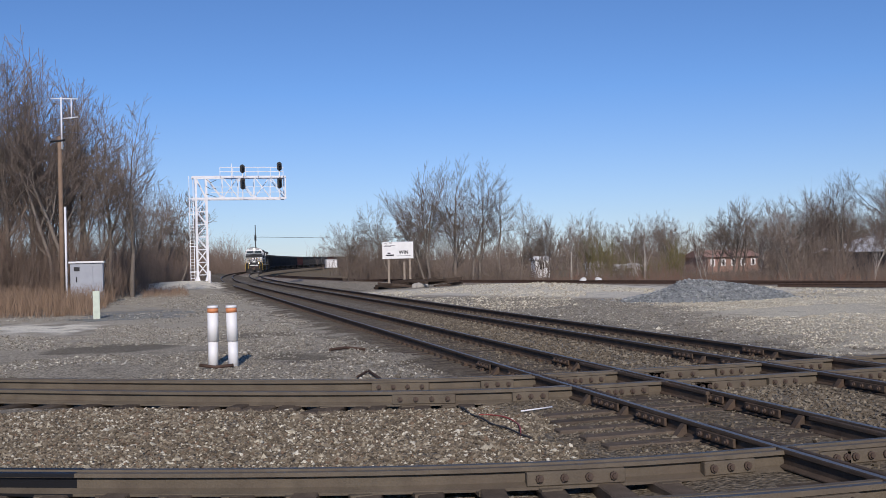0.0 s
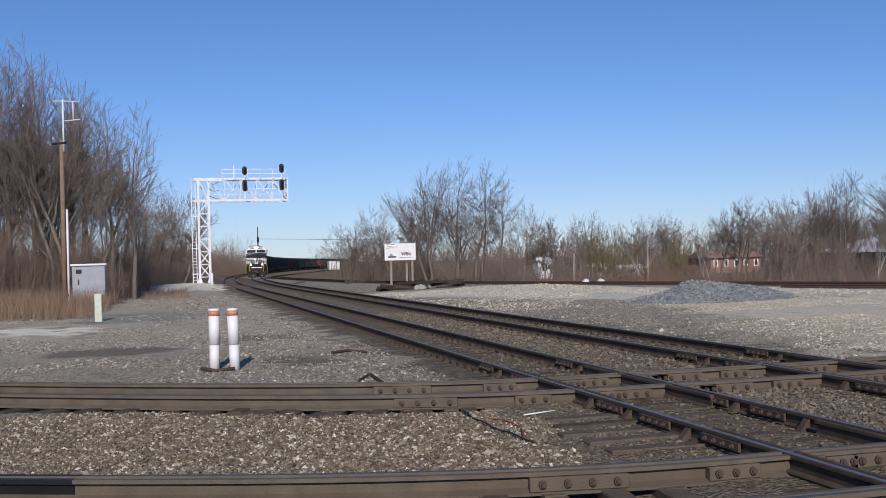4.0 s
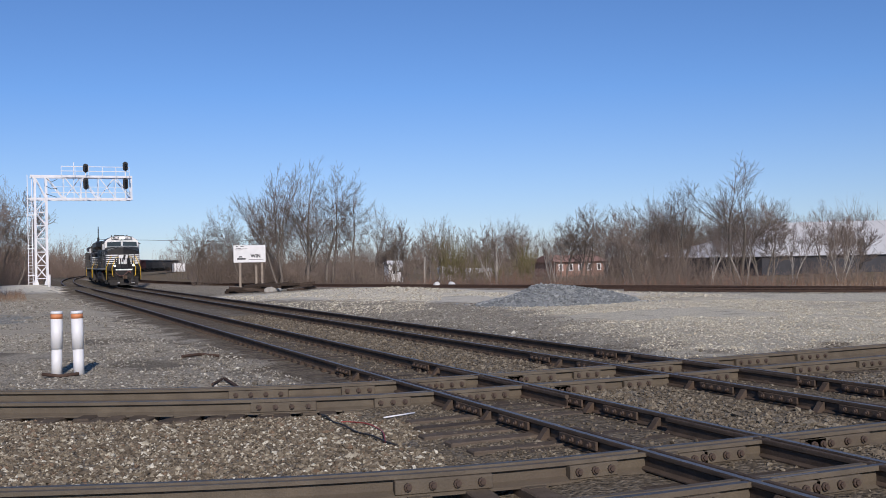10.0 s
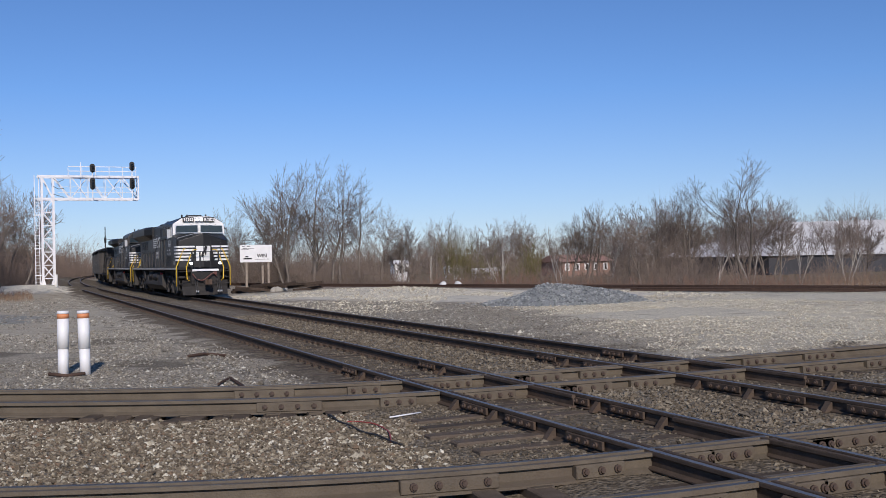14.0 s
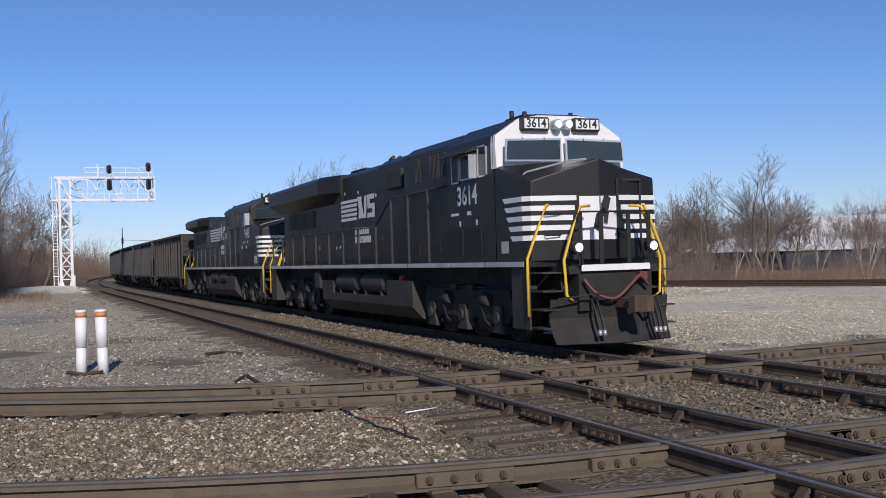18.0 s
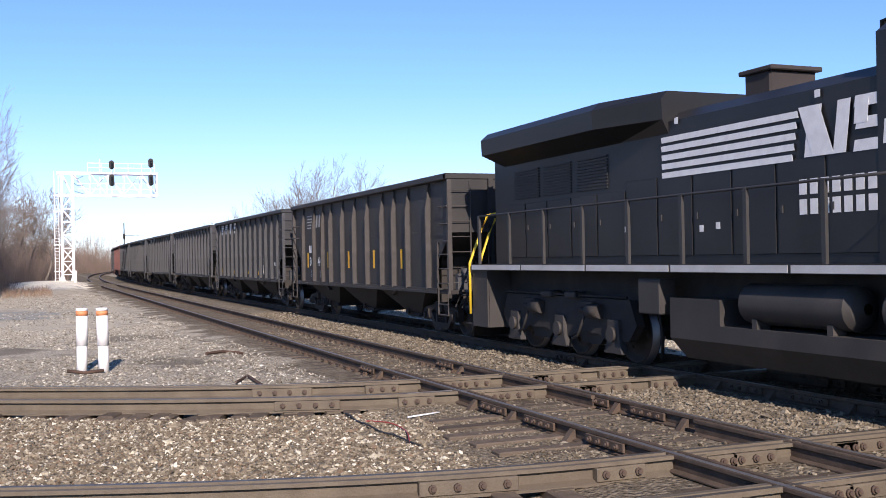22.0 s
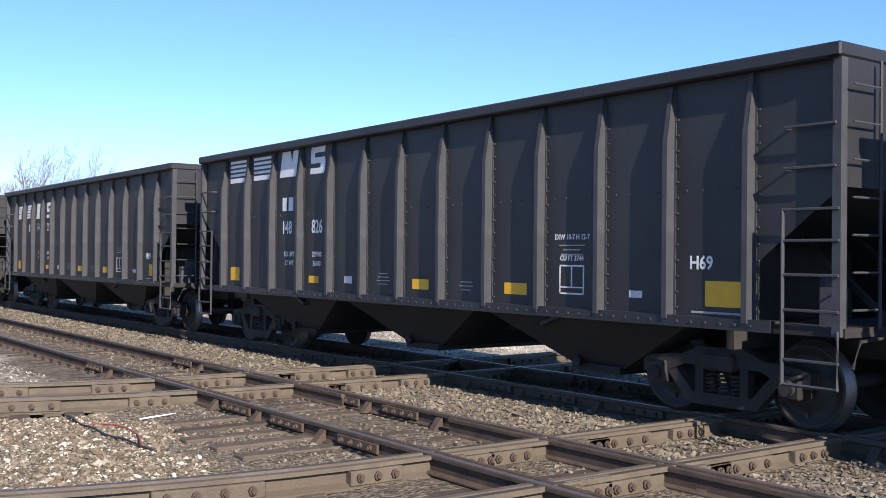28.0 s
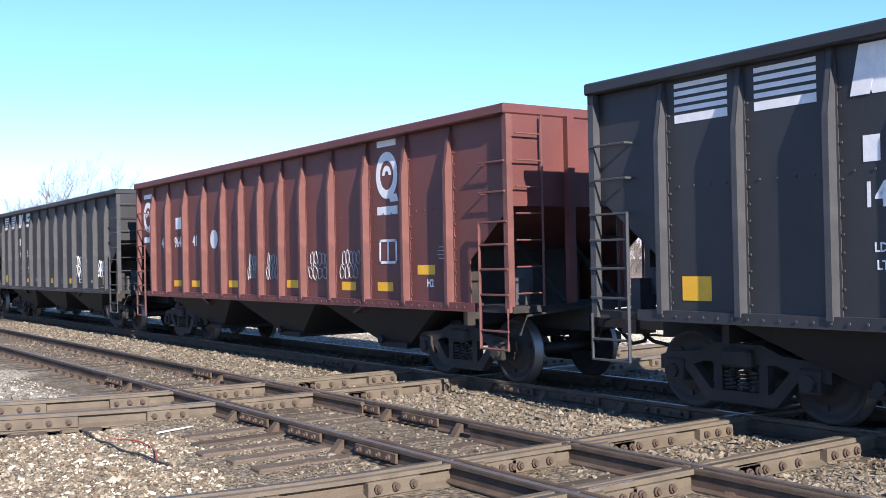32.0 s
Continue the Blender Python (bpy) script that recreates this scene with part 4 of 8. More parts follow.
def brush(name, line, depth, n, h0, h1, material, label, seed, twigs=5, thick=0.016, lean=0.16):
    """A belt of thin stems with side twigs along a line."""
    rng = random.Random(seed)
    st = Sticks()
    lens = [math.dist(a, b) for a, b in zip(line, line[1:])]
    total = sum(lens)
    for _ in range(n):
        u, k = rng.uniform(0, total), 0
        while u > lens[k]:
            u -= lens[k]
            k += 1
        a, b = line[k], line[k + 1]
        t = u / lens[k]
        dx, dy = (b[0] - a[0]) / lens[k], (b[1] - a[1]) / lens[k]
        o = rng.uniform(0, depth)
        x, y = a[0] + (b[0] - a[0]) * t + dy * o, a[1] + (b[1] - a[1]) * t - dx * o
        h = rng.uniform(h0, h1) * max(0.25, 0.8 + 0.75 * noise.noise(Vector((x * 0.16, y * 0.16, seed))) + 0.5 * noise.noise(Vector((x * 0.5, y * 0.5, seed + 3))))
        p = Vector((x, y, ground_z(x, y) - 0.1))
        d = Vector((rng.gauss(0, lean), rng.gauss(0, lean), 1)).normalized()
        r = thick * rng.uniform(0.6, 1.5)
        m = p + d * h * 0.5
        e = m + (d + Vector((rng.gauss(0, lean), rng.gauss(0, lean), 0))).normalized() * h * 0.5
        st.add(p, m, r, r * 0.75, 3)
        st.add(m, e, r * 0.75, r * 0.3, 3)
        for _ in range(twigs):
            s = rng.uniform(0.25, 1.0)
            q = p.lerp(m, s * 2) if s < 0.5 else m.lerp(e, s * 2 - 1)
            td = (d + Vector((rng.gauss(0, 0.6), rng.gauss(0, 0.6), rng.uniform(-0.1, 0.5)))).normalized()
            st.add(q, q + td * h * rng.uniform(0.12, 0.36), r * 0.5, r * 0.2, 3)
    return tagged(new(name, st.mesh(name, material)), label, "brush", kind="stuff")


GREYBRUSH = mat("grey_brush", (0.21, 0.168, 0.138), 0.95, 0, 0.35, 0.35, 0.0, wpos=True)
REDBRUSH = mat("red_brown_brush", (0.24, 0.15, 0.11), 0.95, 0, 0.4, 0.35, 0.0, wpos=True)
brush("brush_belt", [(-30, 62.6), (-6, 62.6), (-3.6, 65), (-2.2, 74), (-1.2, 92), (2.0, 118), (5, 150)][::-1], 9, 6800, 1.2, 4.8, BRUSH, "dense bare brown brush west of the line", 3, 8, 0.014, 0.24)
brush("brush_belt", [(15.5, 96), (22, 92), (36, 92)], -8, 2600, 1.2, 3.4, GREYBRUSH, "dense bare grey brush behind the white sign", 5, 8, 0.014, 0.24)
brush("brush_belt", [(36, 92), (44, 82), (54, 74)], -12, 1900, 0.8, 2.6, GREYBRUSH, "bare grey brush along the side track", 7, 7, 0.013, 0.26)
brush("brush_belt", [(54, 74), (66, 72), (90, 74), (125, 78)], -10, 2600, 0.8, 2.5, GREYBRUSH, "low bare brush before the barn", 17, 7, 0.012, 0.26)
brush("brush_belt", [(50, 80), (62, 78), (70, 84)], -8, 700, 2.4, 4.6, GREYBRUSH, "taller grey thicket beside the barn", 18, 8, 0.016, 0.22)
brush("brush_belt", [(28, 78), (34, 66), (39, 56), (43, 47), (50, 34)], -5, 1800, 0.5, 1.6, REDBRUSH, "low red-brown brush behind the side track", 8, 4, 0.010, 0.25)
brush("far_wood", [(-25, 205), (5, 206), (12.5, 225), (19, 275), (30, 340)], -25, 3200, 4, 8.5, BRUSH, "distant bare woods beyond the curve", 9, 9, 0.03)
brush("far_wood", [(40, 190), (90, 200), (150, 190), (230, 170)], -40, 5200, 3, 7, GREYBRUSH, "distant bare woods on the horizon", 10, 8, 0.035)
brush("far_wood", [(60, 420), (110, 420), (200, 380)], -40, 1800, 5, 10, GREYBRUSH, "far bare woods at the end of the line", 11, 8, 0.06)
brush("brush_belt", [(-3.8, 67), (-6, 64), (-30, 64)], 8, 2000, 3.0, 6.5, BRUSH, "tall bare brush under the western trees", 6, 8, 0.015, 0.2)
brush("far_wood", [(86, 142), (125, 142), (170, 134)], -14, 1800, 5.5, 9.5, GREYBRUSH, "bare woods behind the barn", 13, 8, 0.03)
brush("brush_belt", [(41, 97), (49, 92)], -5, 500, 3.0, 5.4, mat("olive_brush", (0.17, 0.15, 0.07), 0.95, 0, 0.5, 0.3, 0.0, wpos=True), "olive-tinged thicket of bare saplings", 12, 7, 0.02)

STRAW = mat("dry_grass", (0.25, 0.175, 0.12), 0.9, 0, 1.5, 0.35, 0.0, wpos=True)


def grass(name, area, n, h0, h1, label, seed, keep=None):
    """Dry grass blades in one mesh."""
    rng = np.random.default_rng(seed)
    x0, y0, x1, y1 = area
    v, f = [], []
    for _ in range(n):
        x, y = rng.uniform(x0, x1), rng.uniform(y0, y1)
        if keep and not keep(x, y):
            continue
        h = rng.uniform(h0, h1)
        z = ground_z(x, y) - 0.03
        a = rng.uniform(0, 6.28)
        w = 0.009
        lx, ly = rng.normal(0, 0.33) * h, rng.normal(0, 0.33) * h
        k = len(v)
        dx, dy = w * math.cos(a), w * math.sin(a)
        v += [(x - dx, y - dy, z), (x + dx, y + dy, z), (x + lx * 0.4 + dx * 0.7, y + ly * 0.4 + dy * 0.7, z + h * 0.6), (x + lx * 0.4 - dx * 0.7, y + ly * 0.4 - dy * 0.7, z + h * 0.6), (x + lx, y + ly, z + h)]
        f += [(k, k + 1, k + 2, k + 3), (k + 3, k + 2, k + 4)]
    me = bpy.data.meshes.new(name)
    me.from_pydata(v, [], f)
    me.materials.append(STRAW)
    return tagged(new(name, me), label, "grass", kind="stuff")


grass("dry_grass", (-16, 42, -2.6, 66), 16000, 0.25, 1.35, "tall dry reddish-brown grass before the woods", 21, lambda x, y: x < -3.2 - 0.0 * y - 0.9 * noise.noise(Vector((x, y * 0.4, 0))) and y > 44 - 0.35 * (x + 4))
grass("dry_grass", (39, 30, 46, 44), 2500, 0.3, 1.0, "dry tan weeds at the end of the side track", 22)
grass("dry_grass", (-1.8, 66, 1.2, 84), 900, 0.2, 0.7, "thin dry weeds at the wood's edge", 23)

# ---- signal gantry ----
GY = 98.0
BZ = ground_z(2.8, GY) - 0.05
gantry = tagged(new("signal_gantry"), "galvanised steel cantilever signal gantry over both main tracks", "signal gantry")
gantry.location = (0, GY, 0)
XL, XR, TIP = 2.6, 3.55, 10.95
ZB, ZT = 8.04, 10.06
DEP = 1.3


def beam_part(name, a, b, r=0.06, parent=gantry, material=SIGNAL):
    bm = bmesh.new()
    a, b = Vector(a), Vector(b)
    d = b - a
    m = Matrix.Translation(a) @ d.to_track_quat("Z", "Y").to_matrix().to_4x4()
    box(bm, -r, -r, 0, r, r, d.length, m=m)
    return part(name, bm, material, parent)


for x in (XL, XR):
    for y in (0, DEP):
        beam_part("leg", (x, y, BZ), (x, y, ZT + 0.08), 0.09)
        bm = bmesh.new()
        prism(bm, [(x - 0.28, BZ - 0.1), (x + 0.28, BZ - 0.1), (x + 0.1, BZ + 0.5), (x - 0.1, BZ + 0.5)], "y", y - 0.2, y + 0.2)
        part("footing", bm, SIGNAL, gantry)
zs = [BZ + 0.6 + (ZB - BZ - 0.6) * i / 6 for i in range(7)] + [ZT]
for i, (a, b) in enumerate(zip(zs, zs[1:])):
    for y in (0, DEP):
        beam_part("strut", (XL, y, a), (XR, y, a), 0.035)
        p, q = (XL, XR) if i % 2 else (XR, XL)
        beam_part("brace", (p, y, a), (q, y, b), 0.038)
        if i in (0, 1):
            beam_part("brace", (q, y, a), (p, y, b), 0.03)
    for x in (XL, XR):
        beam_part("brace", (x, 0, a), (x, DEP, b), 0.026)
for y in (0, DEP):
    for z in (ZB, ZT):
        beam_part("chord", (XL - 0.38, y, z), (TIP, y, z), 0.095)
    n = 5
    for i in range(n):
        a, b = XR + (TIP - XR) * i / n, XR + (TIP - XR) * (i + 1) / n
        beam_part("brace", (a, y, ZT if i % 2 == 0 or y == 0 else ZB), (b, y, ZB if i % 2 == 0 or y == 0 else ZT), 0.04)
        if i:
            beam_part("post", (a, y, ZB), (a, y, ZT), 0.024)
    beam_part("post", (TIP - 0.06, y, ZB), (TIP - 0.06, y, ZT), 0.05)
for i in range(8):
    x = XR + (TIP - XR) * i / 7
    beam_part("cross_strut", (x, 0, ZB), (x, DEP, ZB), 0.03)
# walkway guard rails
for z in (ZT + 0.45, ZT + 0.86):
    beam_part("hand_rail", (XL + 2.2, -0.4, z), (TIP - 0.3, -0.4, z), 0.03)
for x in span(XL + 2.2, TIP - 0.3, 1.1):
    beam_part("rail_post", (x, -0.4, ZT), (x, -0.4, ZT + 0.86), 0.022)
for z in (ZB + 0.55, ZB + 1.05):
    beam_part("hand_rail", (XR + 0.4, -0.35, z), (TIP - 0.3, -0.35, z), 0.02)
beam_part("mast", (XL + 3.3, 0.3, ZB), (XL + 3.3, 0.3, ZT + 1.3), 0.03)
# caged ladder
for x in (1.98, 2.34):
    beam_part("ladder_rail", (x, 0.2, BZ), (x, 0.2, ZT + 0.1), 0.03)
for z in span(BZ + 0.3, ZB, 0.3):
    beam_part("rung", (1.98, 0.2, z), (2.34, 0.2, z), 0.018)
for z in (BZ + 0.9, 3.6, 6.6, ZB):
    beam_part("ladder_bracket", (1.9, 0.2, z), (XL, 0.2, z), 0.05)
HEADS = mat("matt_black_signal", (0.012, 0.012, 0.013), 0.6, 0, 4, 0.2, 0.05)
LENS = mat("dark_lens", (0.03, 0.03, 0.03), 0.15, 0, 4, 0.1, 0.0)
for x, tops in ((6.86, ((10.78, 0.4), (9.38, 0.54))), (10.3, ((11.0, 0.42), (9.43, 0.52)))):
    beam_part("signal_mast", (x, -0.45, ZB - 0.1), (x, -0.45, ZT + 1.1), 0.045)
    for z, half in tops:
        bm = bmesh.new()
        outline = [(x + 0.23 * math.cos(t), z + (half - 0.23 if math.sin(t) > 0 else -(half - 0.23)) + 0.23 * math.sin(t)) for t in [math.pi * 2 * k / 24 for k in range(24)]]
        prism(bm, outline, "y", -0.58, -0.53)
        head = part("signal_head", bm, HEADS, gantry, "black oval signal backplate")
        for dz in ((-0.24, 0.0, 0.24) if half > 0.5 else (-0.17, 0.13)):
            bm = bmesh.new()
            tube(bm, [(x, -0.58, z + dz), (x, -0.82, z + dz - 0.02)], 0.1, 10, ends=False)
            part("hood", bm, HEADS, head)
            bm = bmesh.new()
            disc(bm, (x, -0.6, z + dz), (0, -1, 0), 0.095, 0.01, 12)
            part("lens", bm, LENS, head)
bm = bmesh.new()
for k in range(3):
    pts = [(XR, -0.1, ZT - 0.2 - 0.7 * k), (XR + 0.4, -0.15, ZT - 0.55 - 0.6 * k), (XR + 0.9, -0.15, ZT - 0.3 - 0.8 * k)]
    tube(bm, pts, 0.025, 5)
part("cable", bm, HEADS, gantry)

# ---- white sign ----
sign = tagged(new("line_sign"), "white trackside sign on three wooden posts", "sign")
sign.location = (0, 85, 0)
bm = bmesh.new()
box(bm, 17.46, 0, 1.98, 20.15, 0.06, 3.41, bevel=0.01)
board = part("board", bm, WHITE, sign)
INK = mat("black_ink", (0.02, 0.02, 0.022), 0.7, 0, 5, 0.1, 0.0)
GREYWOOD = mat("grey_post_wood", (0.3, 0.25, 0.2), 0.9, 0, 4, 0.3, 0.3)


def lettering(name, text, size, m, material, parent, depth=0.004, align="CENTER", squeeze=1.0, bold=0.0):
    """Raised letters, as a mesh."""
    cu = bpy.data.curves.new(name, "FONT")
    cu.body, cu.size, cu.align_x, cu.align_y, cu.extrude = text, size, align, "CENTER", depth
    cu.resolution_u = 2
    cu.offset = bold * size
    tmp = bpy.data.objects.new(name, cu)
    me = bpy.data.meshes.new_from_object(tmp)
    bpy.data.objects.remove(tmp)
    bpy.data.curves.remove(cu)
    me.transform(m @ Matrix.Diagonal((squeeze, 1, 1, 1)))
    me.materials.clear()
    me.materials.append(material)
    ob = new(name, me)
    ob.parent = parent
    return ob


FACE_S = Matrix.Rotation(radians(90), 4, "X")       # letters that face south (-y)
lettering("lettering", "WIN", 0.4, Matrix.Translation((19.3, -0.006, 2.5)) @ FACE_S, INK, board, bold=0.03)
for x0, x1, z, h in ((17.65, 17.85, 3.29, 0.05), (18.05, 18.3, 3.29, 0.06), (17.7, 18.1, 3.12, 0.04), (18.15, 18.6, 3.1, 0.03), (17.6, 18.2, 3.02, 0.03), (17.75, 18.45, 2.22, 0.12), (17.9, 18.15, 2.4, 0.1), (18.7, 19.9, 2.2, 0.03)):
    bm = bmesh.new()
    box(bm, x0, -0.008, z, x1, -0.001, z + h)
    part("print_bar", bm, INK, board)
for x in (18.0, 19.35, 19.85):
    bm = bmesh.new()
    box(bm, x - 0.09, 0.06, ground_z(x, 85) - 0.3, x + 0.09, 0.2, 3.2 if x != 19.35 else 1.7, bevel=0.01)
    part("post", bm, GREYWOOD, sign)

# ---- heap of scrap ties and rail by the sign ----
rr = random.Random(8)
DARKTIE = mat("creosote_tie", (0.06, 0.045, 0.035), 0.9, 0, 5, 0.4, 0.4, spread=0.3)
for k in range(16):
    x, y = rr.uniform(14.9, 19.6), rr.uniform(69.5, 72.5)
    bm = bmesh.new()
    box(bm, -1.25, -0.12, -0.09, 1.25, 0.12, 0.09, bevel=0.012)
    ob = tagged(mesh_ob("scrap_tie", bm, DARKTIE), "dark discarded wooden tie lying in a heap", "tie", "scrap tie heap")
    ob.matrix_world = pose(x, y, ground_z(x, y) + 0.1 + 0.17 * (k % 3), 0, rr.uniform(-6, 6), rr.uniform(-25, 25) + (90 if k % 5 == 0 else 0))
for x, y, s in ((16.6, 69.6, 0.3), (16.9, 69.4, 0.36), (17.3, 69.7, 0.28)):
    bm = bmesh.new()
    bmesh.ops.create_icosphere(bm, subdivisions=2, radius=s)
    for v in bm.verts:
        v.co *= 1 + 0.25 * noise.noise(v.co * 4 + Vector((x * 3, 0, 0)))
        v.co.z *= 0.7
    ob = tagged(mesh_ob("rubble_block", bm, mat("pale_concrete", (0.4, 0.38, 0.34), 0.9, 0, 5, 0.2, 0.3)), "pale broken concrete lump by the scrap heap", "rubble", "rubble lumps")
    ob.location = (x, y, ground_z(x, y) + s * 0.45)

# ---- heap of blue-grey stone ----
bm = bmesh.new()
nx, ny = 60, 30
PX, PY = 21.8, 38.6
gridv = []
for j in range(ny + 1):
    row = []
    for i in range(nx + 1):
        u, v = i / nx * 2 - 1, j / ny * 2 - 1
        x, y = PX + 3.9 * u, PY + 2.4 * v
        d = math.hypot(u * (1 + 0.15 * noise.noise(Vector((u * 2, v * 2, 0)))), v)
        z = ground_z(x, y) - 0.06 + 1.0 * max(0.0, (1 - d)) ** 0.75 * (0.85 + 0.3 * noise.noise(Vector((x * 0.7, y * 0.7, 3))))
        row.append(bm.verts.new((x, y, z + 0.05 * noise.noise(Vector((x * 5, y * 5, 0))) * (d < 1))))
    gridv.append(row)
for j in range(ny):
    for i in range(nx):
        bm.faces.new((gridv[j][i], gridv[j][i + 1], gridv[j + 1][i + 1], gridv[j + 1][i]))
BLUEHEAP = mat("blue_grey_heap", (0.23, 0.245, 0.245), 0.95, 0, 6, 0.3, 0.9, fine=22, wpos=True)
heap = tagged(mesh_ob("stone_heap", bm, BLUEHEAP, smooth=True), "low heap of blue-grey crushed stone on the lot", "stone heap")


def heap_z(x, y):
    u, v = (x - PX) / 3.9, (y - PY) / 2.4
    d = math.hypot(u * (1 + 0.15 * noise.noise(Vector((u * 2, v * 2, 0)))), v)
    return 1.0 * max(0.0, (1 - d)) ** 0.75 * (0.85 + 0.3 * noise.noise(Vector((x * 0.7, y * 0.7, 3))))


plain_ground = ground_z
ground_z = lambda x, y: plain_ground(x, y) - 0.05 + heap_z(x, y)
stones("heap_stones", 5000, (17.7, 36, 26, 41.2), 0.045, BLUES, "blue-grey crushed stones on the heap", 31)
ground_z = plain_ground

# ---- white marker posts ----
ORANGE = mat("orange_band", (0.62, 0.24, 0.1), 0.6, 0, 4, 0.15, 0.0)
PVC = mat("white_plastic_pipe", (0.8, 0.8, 0.79), 0.45, 0, 3, 0.06, 0.02, stain=(0.55, 0.53, 0.5), stain_amount=0.3)
for x, y, lean in ((0.69, 20.44, 0.6), (1.07, 20.16, -1.2)):
    post = tagged(new("marker_post"), "white plastic marker post with an orange band near its top", "marker post", "pair of marker posts")
    post.matrix_basis = pose(x, y, ground_z(x, y) - 0.03, 0, lean, 0)
    top = 1.24
    for name, z0, z1, r, m_ in (("lower_pipe", 0, 0.55, 0.098, PVC), ("upper_pipe", 0.53, top - 0.14, 0.108, PVC), ("band", top - 0.14, top - 0.05, 0.110, ORANGE), ("cap", top - 0.05, top, 0.115, PVC)):
        bm = bmesh.new()
        tube(bm, [(0, 0, z0), (0, 0, z1)], r, 20, r1=r * (0.98 if name != "cap" else 0.9))
        part(name, bm, m_, post)
bm = bmesh.new()
tube(bm, [(0.42, 20.05, ground_z(0.42, 20.05) + 0.07), (0.7, 19.9, ground_z(0.7, 20) + 0.03), (1.05, 19.95, ground_z(1, 20) + 0.05)], 0.035, 6)
tagged(mesh_ob("scrap_bar", bm, RUST), "bent rusty bar lying against the marker posts", "scrap bar")

# west marker board, pole, cabinet
bm = bmesh.new()
box(bm, -0.13, -0.05, -0.2, 0.13, 0.05, 1.1, bevel=0.01)
ob = tagged(mesh_ob("marker_board", bm, mat("pale_green_paint", (0.55, 0.62, 0.5), 0.6, 0, 5, 0.2, 0.1, stain=(0.3, 0.32, 0.25))), "weathered pale green wooden marker board in the yard", "marker board")
ob.location = (-2.86, 42, ground_z(-2.86, 42))
wp = tagged(new("marker_post"), "short white marker post beside the gantry", "marker post")
bm = bmesh.new()
tube(bm, [(3.5, 94, ground_z(3.5, 94) - 0.1), (3.5, 94, ground_z(3.5, 94) + 1.05)], 0.13, 12)
part("pipe", bm, PVC, wp)
pole = tagged(new("utility_pole"), "brown wooden pole with a steel conduit and a small antenna", "utility pole")
pole.location = (-5.75, 60, ground_z(-5.75, 60))
for name, pts, r, r1, m_ in (("shaft", [(0, 0, -0.3), (0, 0, 9.3)], 0.15, 0.11, mat("brown_pole_wood", (0.24, 0.17, 0.12), 0.9, 0, 3, 0.25, 0.3)), ("mast", [(0.12, -0.05, 8.6), (0.12, -0.05, 11.5)], 0.05, 0.04, SIGNAL), ("conduit", [(0.22, -0.12, -0.2), (0.22, -0.12, 5.4)], 0.06, 0.06, SIGNAL),
                             ("antenna_boom", [(-0.4, -0.05, 11.4), (1.0, -0.05, 11.4)], 0.03, 0.03, SIGNAL), ("antenna_arm", [(0.2, -0.05, 10.3), (1.0, -0.05, 10.4)], 0.03, 0.03, SIGNAL), ("antenna_rod", [(0.65, -0.05, 10.3), (0.65, -0.05, 11.4)], 0.03, 0.03, SIGNAL), ("bracket", [(-0.5, -0.1, 9.0), (0.3, -0.1, 9.1)], 0.06, 0.06, HEADS)):
    bm = bmesh.new()
    tube(bm, pts, r, 10, r1=r1)
    part(name, bm, m_, pole)
cab = tagged(new("signal_cabinet"), "grey metal trackside signal cabinet with a white roof lip", "cabinet")
cab.location = (-5.35, 60, ground_z(-4.5, 60))
CABM = mat("grey_cabinet", (0.33, 0.35, 0.38), 0.5, 0.0, 2, 0.12, 0.05)
bm = bmesh.new()
box(bm, 0, 0, 0, 1.72, 1.2, 2.25, bevel=0.015)
part("body", bm, CABM, cab)
bm = bmesh.new()
box(bm, -0.08, -0.1, 2.25, 1.8, 1.3, 2.36, bevel=0.02)
part("roof", bm, WHITE, cab)
bm = bmesh.new()
box(bm, 0.12, -0.03, 0.3, 1.2, -0.002, 2.1, bevel=0.01)
door = part("door", bm, CABM, cab)
bm = bmesh.new()
box(bm, 0.2, -0.05, 1.82, 0.5, -0.03, 2.05)
part("notice", bm, HEADS, door)
bm = bmesh.new()
box(bm, 0.3, -0.08, 1.2, 0.36, -0.03, 1.5)
part("handle", bm, HEADS, door)

# ---- barn, house and clutter beyond the woods ----
TIN = mat("pale_metal_roof", (0.6, 0.6, 0.58), 0.55, 0.0, 0.6, 0.1, 0.05)
DARKWALL = mat("dark_barn_wall", (0.05, 0.05, 0.055), 0.8, 0, 0.8, 0.3, 0.1)
barn = tagged(new("barn"), "long low barn with a pale metal roof and dark walls", "barn")
bm = bmesh.new()
box(bm, 94, 110.5, -2, 152, 134, 1.35)
part("wall", bm, DARKWALL, barn)
bm = bmesh.new()
vs = [bm.verts.new(p) for p in ((93, 110, 1.4), (153, 110, 1.2), (153, 135, 1.2), (93, 135, 1.4), (106, 121, 6.3), (147, 121, 6.9))]
for f in ((0, 1, 5, 4), (2, 3, 4, 5), (0, 4, 3), (1, 2, 5), (0, 3, 2, 1)):
    bm.faces.new([vs[i] for i in f])
roof = part("roof", bm, TIN, barn)
for k in range(24):
    bm = bmesh.new()
    t = k / 23
    a, b = Vector((95 + 56 * t, 110.0, 1.42)), Vector((106 + 41 * t, 120.9, 6.33 + 0.6 * t))
    d = b - a
    box(bm, -0.04, -0.02, 0, 0.04, 0.04, d.length, m=Matrix.Translation(a) @ d.to_track_quat("Z", "Y").to_matrix().to_4x4())
    part("roof_seam", bm, TIN, roof)
BRICK = mat("red_brick", (0.33, 0.2, 0.155), 0.9, 0, 3, 0.2, 0.2)
house = tagged(new("house"), "low red-brick house with white window frames", "house")
bm = bmesh.new()
box(bm, 79, 140, -2, 87.6, 147, 1.1)
